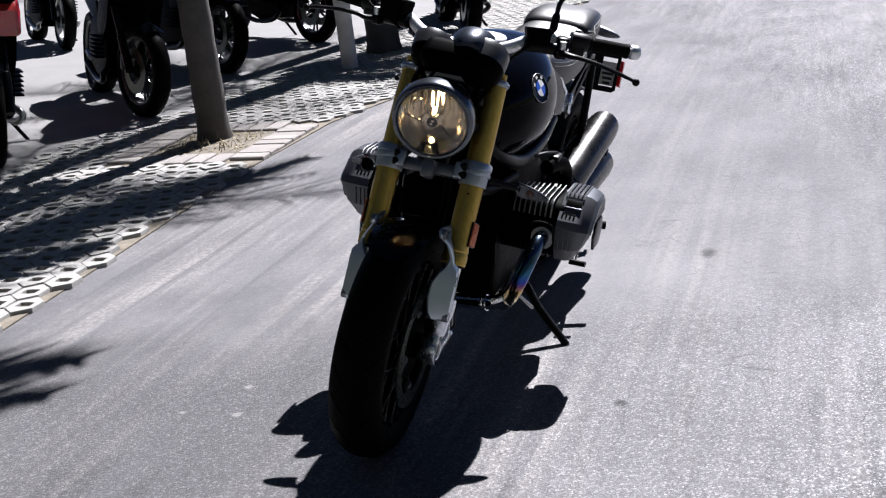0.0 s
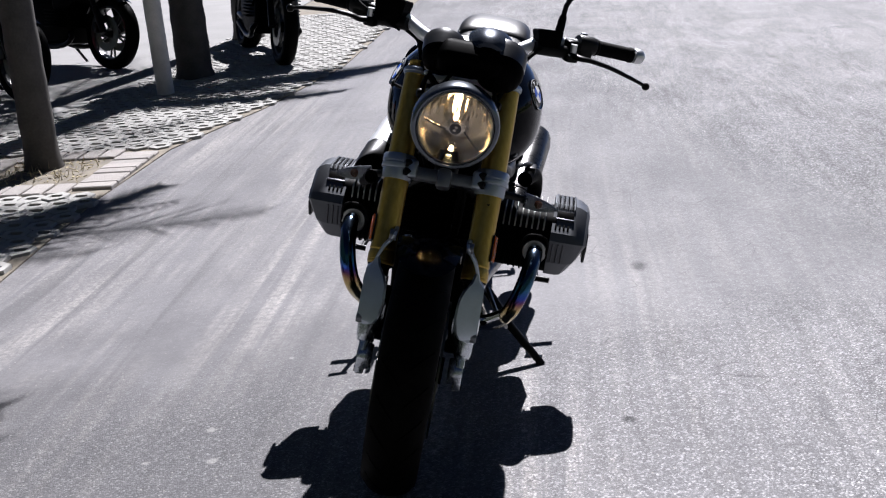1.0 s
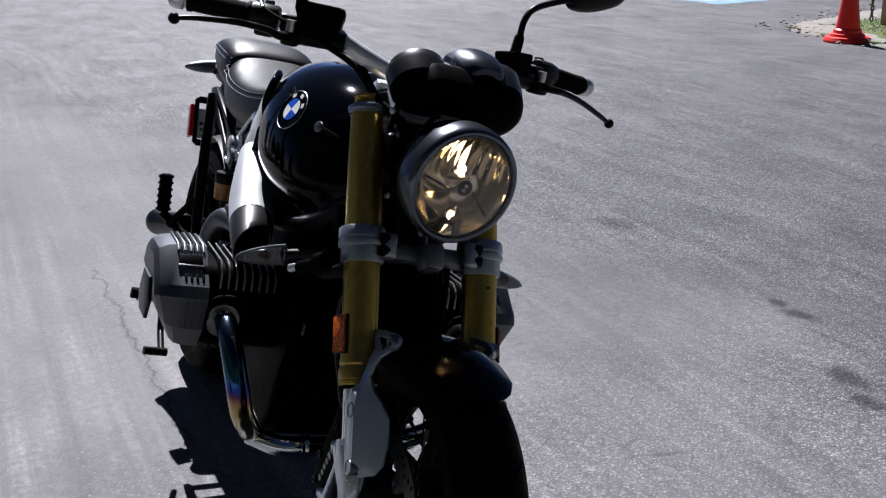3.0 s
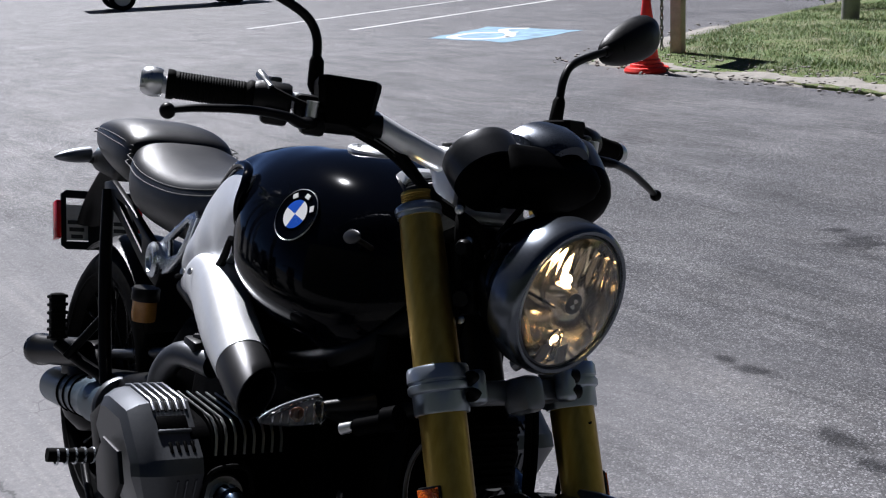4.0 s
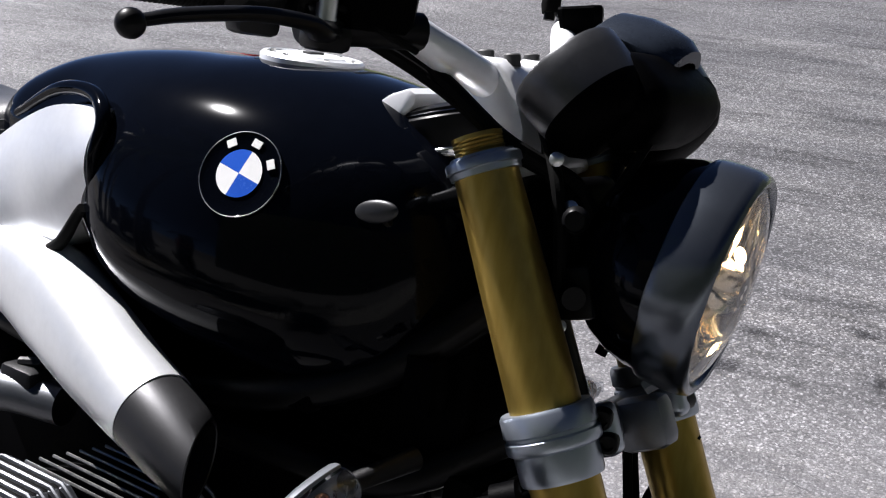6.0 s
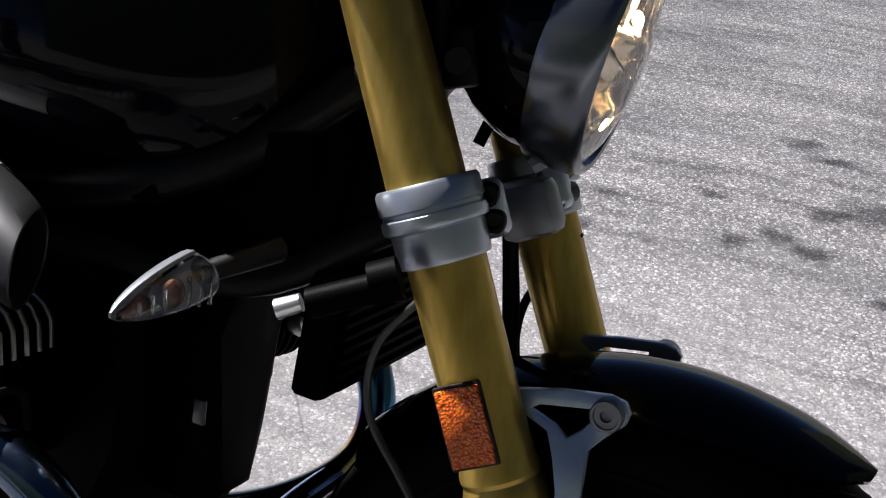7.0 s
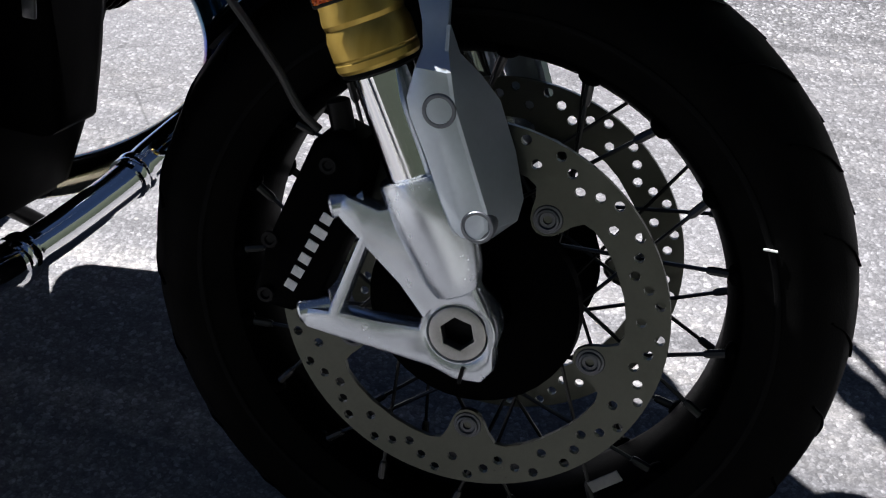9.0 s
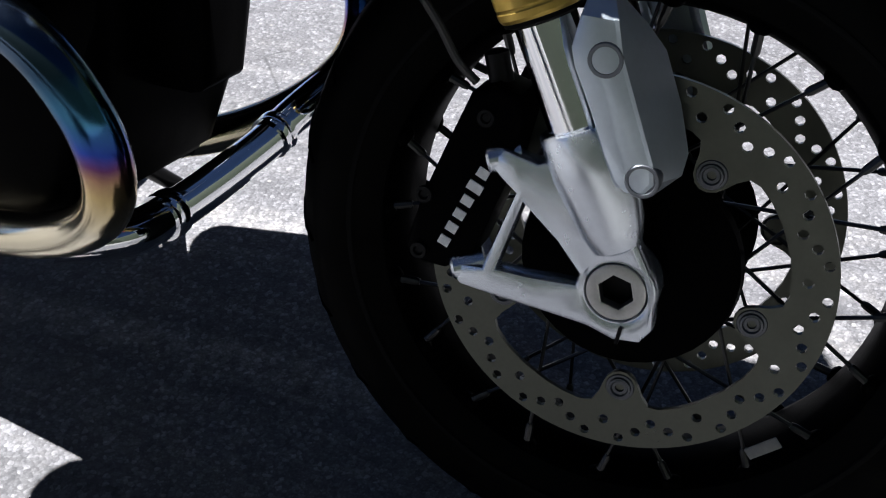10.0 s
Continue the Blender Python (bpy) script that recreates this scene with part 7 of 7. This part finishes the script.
cup = part("fluid_cup", bm, fluid, bike, "amber brake fluid cup with a black lid")
bm = B()
lathe(bm, [(0.0258, 0.040), (0.027, 0.042), (0.027, 0.062), (0.024, 0.066), (0, 0.066)], axis((-0.113, 1.173, 0.534), (0, 0, 1)), 28)
part("lid", bm, black_plastic, cup, "black lid")
bm = B()
rings = []
for a in np.linspace(35, 120, 20):
    rings.append([(u * 0.09, *polar(0.335 - 0.02 * u * u, a, CR)) for u in np.linspace(-1, 1, 9)] + [(u * 0.088, *polar(0.331 - 0.02 * u * u, a, CR)) for u in np.linspace(1, -1, 9)])
loft(bm, rings)
part("inner_fender", bm, black_plastic, bike, "short black inner fender")
for k, (z0, z1) in enumerate(((0.40, 0.525), (0.325, 0.385))):
    bm = B()
    p0, p1 = Vector((0.155, 1.00 + 0.03 * k, z0)), Vector((0.187, 1.48 + 0.10 * k, z1))
    lathe(bm, [(0.022, -0.06), (0.030, -0.03), (0.050, 0.0), (0.056, 0.02), (0.056, 0.46), (0.052, 0.495), (0.038, 0.505), (0.036, 0.49), (0.034, 0.40), (0, 0.39)], axis(p0, p1 - p0), 40)
    sil = part("silencer", bm, silencer_steel, bike, "brushed steel silencer")
    bm = B()
    lathe(bm, [(0.0565, 0.05), (0.0585, 0.052), (0.0585, 0.066), (0.0565, 0.068)], axis(p0, p1 - p0), 40)
    part("band", bm, black_satin, sil)
bm = B()
tube(bm, spline([(0.09, 0.80, 0.19), (0.10, 0.92, 0.20), (0.15, 1.03, 0.27), (0.17, 1.10, 0.34)], 6), 0.026, 18)
tube(bm, spline([(-0.09, 0.80, 0.19), (-0.02, 0.92, 0.19), (0.10, 1.00, 0.22), (0.165, 1.09, 0.29)], 6), 0.024, 18)
part("collector_pipe", bm, steel, bike, "steel collector pipe")

# -- side stand --
bm = B()
tube(bm, [(0.130, 0.72, 0.235), (0.215, 0.690, 0.150), (0.318, 0.662, 0.068)], [0.014, 0.012, 0.011], 14)
stand = part("side_stand", bm, black_satin, bike, "black steel side stand, folded out")
bm = B()
lean_back = Matrix.Rotation(radians(-LEAN), 4, "Y")
box(bm, (0.062, 0.042, 0.008), Matrix.Translation((0.330, 0.660, 0.0635)) @ lean_back, 0.003)
part("stand_foot", bm, titan_grey, stand, "worn metal foot")
bm = B()
tube(bm, [(0.13, 0.70, 0.25), (0.17, 0.60, 0.215), (0.20, 0.66, 0.16)], 0.006, 8)
part("stand_spring", bm, steel, stand)
# steering head housing between tank and fork, with its bright cover
bm = B()
lathe(bm, [(0.030, -0.10), (0.034, -0.04), (0.056, -0.018), (0.060, -0.012), (0.060, 0.018), (0.057, 0.021), (0.057, 0.026), (0.048, 0.030), (0, 0.030)], axis((0, 0.362, 0.898), (0, 0.30, 0.95)), 40)
head = part("steering_housing", bm, black_satin, bike, "black steering head housing")
bm = B()
lathe(bm, [(0.0575, -0.0180), (0.0615, -0.0125), (0.0615, -0.0105), (0.059, -0.008)], axis((0, 0.362, 0.898), (0, 0.30, 0.95)), 40, True)
part("housing_lip", bm, chrome, head, "bright rolled lip")
bm = B()
lathe(bm, [(0.0570, 0.0215), (0.0582, 0.0225), (0.0570, 0.0235)], axis((0, 0.362, 0.898), (0, 0.30, 0.95)), 40, True)
part("housing_lip", bm, chrome, head)
bm = B()
plate(bm, [(0.424, 0.920), (0.420, 0.896), (0.402, 0.906), (0.386, 0.917), (0.378, 0.927), (0.378, 0.936), (0.386, 0.940), (0.406, 0.932)], 0.060, Matrix.Translation((-0.026, 0, 0)) @ YZ, 0.003)
part("key_cover", bm, forged_alu, head, "bright metal cover")
# small hardware seen under the tank
for p, r in (((-0.164, 0.325, 0.850), 0.020),):
    bm = B()
    blob(bm, (0.0045, 0.0220, 0.0095), Matrix.Translation(p) @ Matrix.Rotation(radians(-12), 4, "X"), 20, 12)
    tube(bm, [(p[0], p[1] - 0.004, p[2]), (-0.09, 0.36, 0.82)], 0.004, 8)
    part("tank_mount", bm, snout_grey, bike, "dished metal tank mount")
for p, q in (((-0.122, 0.345, 0.487), (0.004, 0.012, 0.022)), ((-0.130, 0.42, 0.66), (0.02, 0.05, 0.018)), ((-0.10, 0.300, 0.70), (0.03, 0.03, 0.05))):
    bm = B()
    box(bm, q, Matrix.Translation(p), 0.002)
    part("bracket", bm, pod_metal if q[0] < 0.01 else engine_black, bike)


# ---- parked motorcycles in the row ----
def parked_bike(m, paint, label, seed, steer=0.0):
    """A plainer machine: same axes as above; only its lower half comes close to view."""
    ahead = Matrix.Rotation(radians(steer), 4, "Z")
    mb = thing("motorcycle", label, "motorcycle", m, group="motorcycles parked in a row")
    for c, r, half in (((0, 0, 0.31), 0.31, 0.058), ((0, 1.46, 0.315), 0.315, 0.080)):
        ax = axis(c, (1, 0, 0))
        mt = ahead if c[1] == 0 else None
        bm = B()
        prof = [(r - 0.085, half * 0.8), (r - 0.06, half), (r - 0.03, half * 0.95), (r - 0.008, half * 0.6), (r, 0)]
        lathe(bm, prof + [(a, -b) for a, b in prof[-2::-1]], ax, 56)
        w = part("wheel", bm, tyre_rubber, mb, "black tyre on a cast rim", mt, 60)
        bm = B()
        lathe(bm, [(r - 0.08, half * 0.8), (r - 0.088, half * 0.85), (r - 0.10, half * 0.7), (r - 0.105, 0), (r - 0.10, -half * 0.7), (r - 0.088, -half * 0.85), (r - 0.08, -half * 0.8)], ax, 48)
        part("rim", bm, steel if seed % 2 else pod_metal, w, "", mt)
        for k in range(5):
            bm = B()
            a = 2 * math.pi * k / 5 + seed
            for da in (-0.14, 0.14):
                tube(bm, [Vector(c) + Vector((0, 0.04 * math.cos(a), 0.04 * math.sin(a))), Vector(c) + Vector((0, (r - 0.10) * math.cos(a + da), (r - 0.10) * math.sin(a + da)))], [0.012, 0.008], 8)
            part("rim_spoke", bm, steel if seed % 2 else pod_metal, w, "", mt)
        bm = B()
        lathe(bm, [(0, -0.08), (0.02, -0.08), (0.045, -0.04), (0.045, 0.04), (0.02, 0.08), (0, 0.08)], ax, 20)
        part("hub", bm, black_satin, w, "", mt)
        for s in (-1, 1) if c[1] == 0 else (1,):
            bm = B()
            lathe(bm, [(0.085, -0.002), (0.15, -0.002), (0.15, 0.002), (0.085, 0.002)], axis((s * 0.062, c[1], c[2]), (1, 0, 0)), 40, True)
            part("disc", bm, disc_steel, w, "", mt)
    for s in (-1, 1):
        bm = B()
        top = Vector((s * 0.10, 0.30, 0.93))
        foot = Vector((s * 0.10, -0.01, 0.31))
        tube(bm, [foot, foot.lerp(top, 0.35), foot.lerp(top, 0.36), top], [0.030, 0.028, 0.022, 0.022], 14)
        part("fork_leg", bm, black_satin, mb, "", ahead)
        bm = B()
        box(bm, (0.04, 0.06, 0.10), Matrix.Translation((s * 0.085, 0.10, 0.36)), 0.012)
        part("caliper", bm, black_satin, mb, "", ahead)
    bm = B()
    rings = []
    for a in np.linspace(55, 150, 16):
        t = [(u * 0.068, *polar(0.325 - 0.02 * u * u, a, (0, 0, 0.31))) for u in np.linspace(-1, 1, 7)]
        t += [(u * 0.066, *polar(0.321 - 0.02 * u * u, a, (0, 0, 0.31))) for u in np.linspace(1, -1, 7)]
        rings.append(t)
    loft(bm, rings)
    part("fender", bm, black_gloss, mb, "", ahead)
    bm = B()
    plate(bm, [(0.32, 0.35), (0.33, 0.58), (0.55, 0.66), (0.85, 0.62), (1.00, 0.45), (0.95, 0.28), (0.70, 0.20), (0.42, 0.22)], 0.34, at_x(0), 0.04, 3)
    eng = part("engine", bm, engine_black, mb, "dark engine block")
    for k in range(6):
        bm = B()
        box(bm, (0.46, 0.22, 0.008), Matrix.Translation((0, 0.52, 0.36 + 0.028 * k)), 0.003)
        part("fin", bm, engine_black, eng)
    part("tank", body([(0.26, 0.05, 0.84, 0.72, 0.78), (0.34, 0.15, 0.96, 0.66, 0.78), (0.52, 0.19, 1.0, 0.66, 0.79), (0.74, 0.13, 0.95, 0.72, 0.80), (0.86, 0.08, 0.87, 0.76, 0.81)], 2.4, 2.4, 28, 4), paint, mb, "painted fuel tank")
    part("seat", body([(0.82, 0.07, 0.83, 0.74, 0.79), (0.95, 0.13, 0.82, 0.72, 0.77), (1.25, 0.15, 0.84, 0.73, 0.79), (1.55, 0.12, 0.92, 0.78, 0.84), (1.78, 0.06, 0.93, 0.84, 0.88)], 3, 2.4, 28, 4), leather, mb, "black seat")
    bm = B()
    plate(bm, [(0.10, 0.74), (0.06, 0.98), (0.22, 1.05), (0.42, 0.92), (0.62, 0.62), (0.56, 0.40), (0.40, 0.42), (0.30, 0.62)], 0.36, at_x(0), 0.05, 3)
    part("fairing", bm, engine_black, mb, "dark front fairing")
    if seed == 3:
        bm = B()
        plate(bm, [(0.04, 0.74), (0.03, 0.88), (0.14, 0.98), (0.30, 0.92), (0.36, 0.80), (0.26, 0.72)], 0.39, at_x(0), 0.03, 3)
        part("nose_panel", bm, paint, mb, "red nose panel")
    bm = B()
    plate(bm, [(0.95, 0.50), (1.05, 0.72), (1.70, 0.84), (1.80, 0.86), (1.72, 0.76), (1.25, 0.62)], 0.20, at_x(0), 0.03)
    part("tail_panel", bm, paint if seed % 2 else black_plastic, mb)
    bm = B()
    blob(bm, (0.05, 0.03, 0.03), Matrix.Translation((0, 1.80, 0.84)), 14, 8)
    part("tail_lamp", bm, red_plastic, mb, "red tail lamp")
    bm = B()
    lathe(bm, [(0, -0.12), (0.05, -0.11), (0.085, -0.06), (0.092, 0.0), (0.085, 0.008), (0.06, 0.018), (0, 0.022)], axis((0, 0.10, 0.86), (0, -1, -0.12)), 32)
    hl = part("headlamp", bm, black_gloss, mb)
    bm = B()
    lathe(bm, [(0.084, 0.006), (0.06, 0.020), (0, 0.024)], axis((0, 0.10, 0.86), (0, -1, -0.12)), 32)
    part("lamp_glass", bm, plain("lamp_glass_grey", (0.35, 0.36, 0.38), 0.08, 0.3), hl)
    bm = B()
    tube(bm, spline([(-0.40, 0.45, 1.02), (-0.18, 0.36, 1.05), (0, 0.31, 0.98), (0.18, 0.36, 1.05), (0.40, 0.45, 1.02)], 6), 0.013, 10)
    part("handlebar", bm, black_satin, mb)
    for s in (-1, 1):
        bm = B()
        tube(bm, [(s * 0.28, 0.40, 1.035), (s * 0.42, 0.46, 1.018)], 0.019, 12)
        part("grip", bm, rubber, mb)
        bm = B()
        tube(bm, spline([(s * 0.16, 0.36, 0.30), (s * 0.20, 0.30, 0.26), (s * 0.18, 0.45, 0.20), (s * 0.16, 0.75, 0.19), (s * 0.17, 1.05, 0.27)], 5), 0.022, 12)
        part("header", bm, steel if seed % 2 else black_satin, mb)
        bm = B()
        tube(bm, [(s * 0.14, 0.85, 0.33), (s * 0.16, 0.90, 0.32), (s * 0.09, 1.44, 0.315)], [0.03, 0.028, 0.024], 12)
        part("swing_arm", bm, black_satin, mb)
    bm = B()
    tube(bm, [(0.17, 1.02, 0.28), (0.18, 1.10, 0.31), (0.19, 1.60, 0.42)], [0.03, 0.052, 0.052], 20)
    part("silencer", bm, silencer_steel if seed % 2 else black_satin, mb)
    bm = B()
    tube(bm, [(0.12, 0.74, 0.23), (0.28, 0.70, 0.03)], 0.012, 10)
    part("side_stand", bm, black_satin, mb)
    return mb


def stood(x, y, heading, lean=8.0):
    return Matrix.Translation((x, y, 0.005)) @ Matrix.Rotation(radians(heading), 4, "Z") @ Matrix.Rotation(radians(lean), 4, "Y")


parked_bike(stood(-2.46, 6.80, 24), red_paint, "red motorcycle parked on the concrete apron", 3)
parked_bike(stood(-1.85, 7.97, 25), black_gloss, "black motorcycle parked behind the first palm", 2, 14.0)
parked_bike(stood(-3.62, 12.45, 28), black_gloss, "black motorcycle parked deeper in the row on the apron", 5)
parked_bike(stood(-1.55, 9.58, 38), red_paint, "dark motorcycle parked in the middle of the row", 4)
parked_bike(stood(-0.93, 10.95, 40), black_gloss, "black motorcycle parked beyond the white post", 6)
parked_bike(stood(0.42, 10.1, 6), black_gloss, "black motorcycle parked at the paving's edge", 8)

# ---- bricks round the tree pit and the lattice pavers ----
def brick_mesh():
    bm = B()
    box(bm, (0.20, 0.096, 0.055), Matrix.Translation((0, 0, 0.022)), 0.005, 1)
    me = smoothed(bm, "brick", 30)
    me.materials.append(brick_clay)
    return me


brick_data = brick_mesh()
pit_edge = tagged(new("brick_edging"), "pale brick edging round the palm's pit", "edging", kind="structure")
pit_edge.matrix_world = PIT
rnd = random.Random(21)
for i in range(8):
    for sx in (-1, 1):
        b = new("brick", brick_data)
        b.parent = pit_edge
        b.matrix_local = pose(sx * 0.387, -0.3535 + 0.101 * i, -0.026 + rnd.uniform(-0.002, 0.003), 0, 0, rnd.uniform(-1, 1))
for i in range(5):
    for sy in (-1, 1):
        b = new("brick", brick_data)
        b.parent = pit_edge
        b.matrix_local = pose(-0.224 + 0.112 * i, sy * 0.387, -0.026 + rnd.uniform(-0.002, 0.003), 0, 0, 90 + rnd.uniform(-1, 1))

stone = lattice_mesh()
spots = []
turn = Matrix.Rotation(radians(PAVE), 4, "Z")
for i in range(-70, 190):
    for j in range(-40, 135):
        q = turn @ Vector(((j + 0.5 * (i % 2)) * 0.120 - 6.0, i * 0.1245 - 1.0, 0))
        if -6.0 < q.y < 14.0 and edge_x(q.y) - 1.62 < q.x < edge_x(q.y) - 0.03 + 0.02 * math.sin(i * 1.7) and not in_pit(q.x, q.y, 0.14):
            spots.append(q)
spots.sort(key=lambda q: (q.x + 1.3) ** 2 + (q.y - 5.2) ** 2)
rnd = random.Random(5)
lay = lambda q: pose(q.x, q.y, -0.024 + rnd.uniform(-0.004, 0.004), rnd.uniform(-1.2, 1.2), rnd.uniform(-1.2, 1.2), PAVE + rnd.uniform(-1.5, 1.5))
for q in spots[:300]:
    p = new("paving_stone", stone)
    p.parent = strip
    p.matrix_local = lay(q)
base_v = np.array([v.co for v in stone.vertices])
base_f = [tuple(f.vertices) for f in stone.polygons]
verts, faces = [], []
for q in spots[300:]:
    m = np.array(lay(q))
    k = len(verts)
    verts += (base_v @ m[:3, :3].T + m[:3, 3]).tolist()
    faces += [tuple(k + i for i in f) for f in base_f]
me = bpy.data.meshes.new("paving_rest")
me.from_pydata(verts, [], faces)
me.materials.append(paver_concrete)
rest = new("paving_rest", me)
rest.parent = strip
tagged(rest, "further lattice paving stones", kind="stuff")
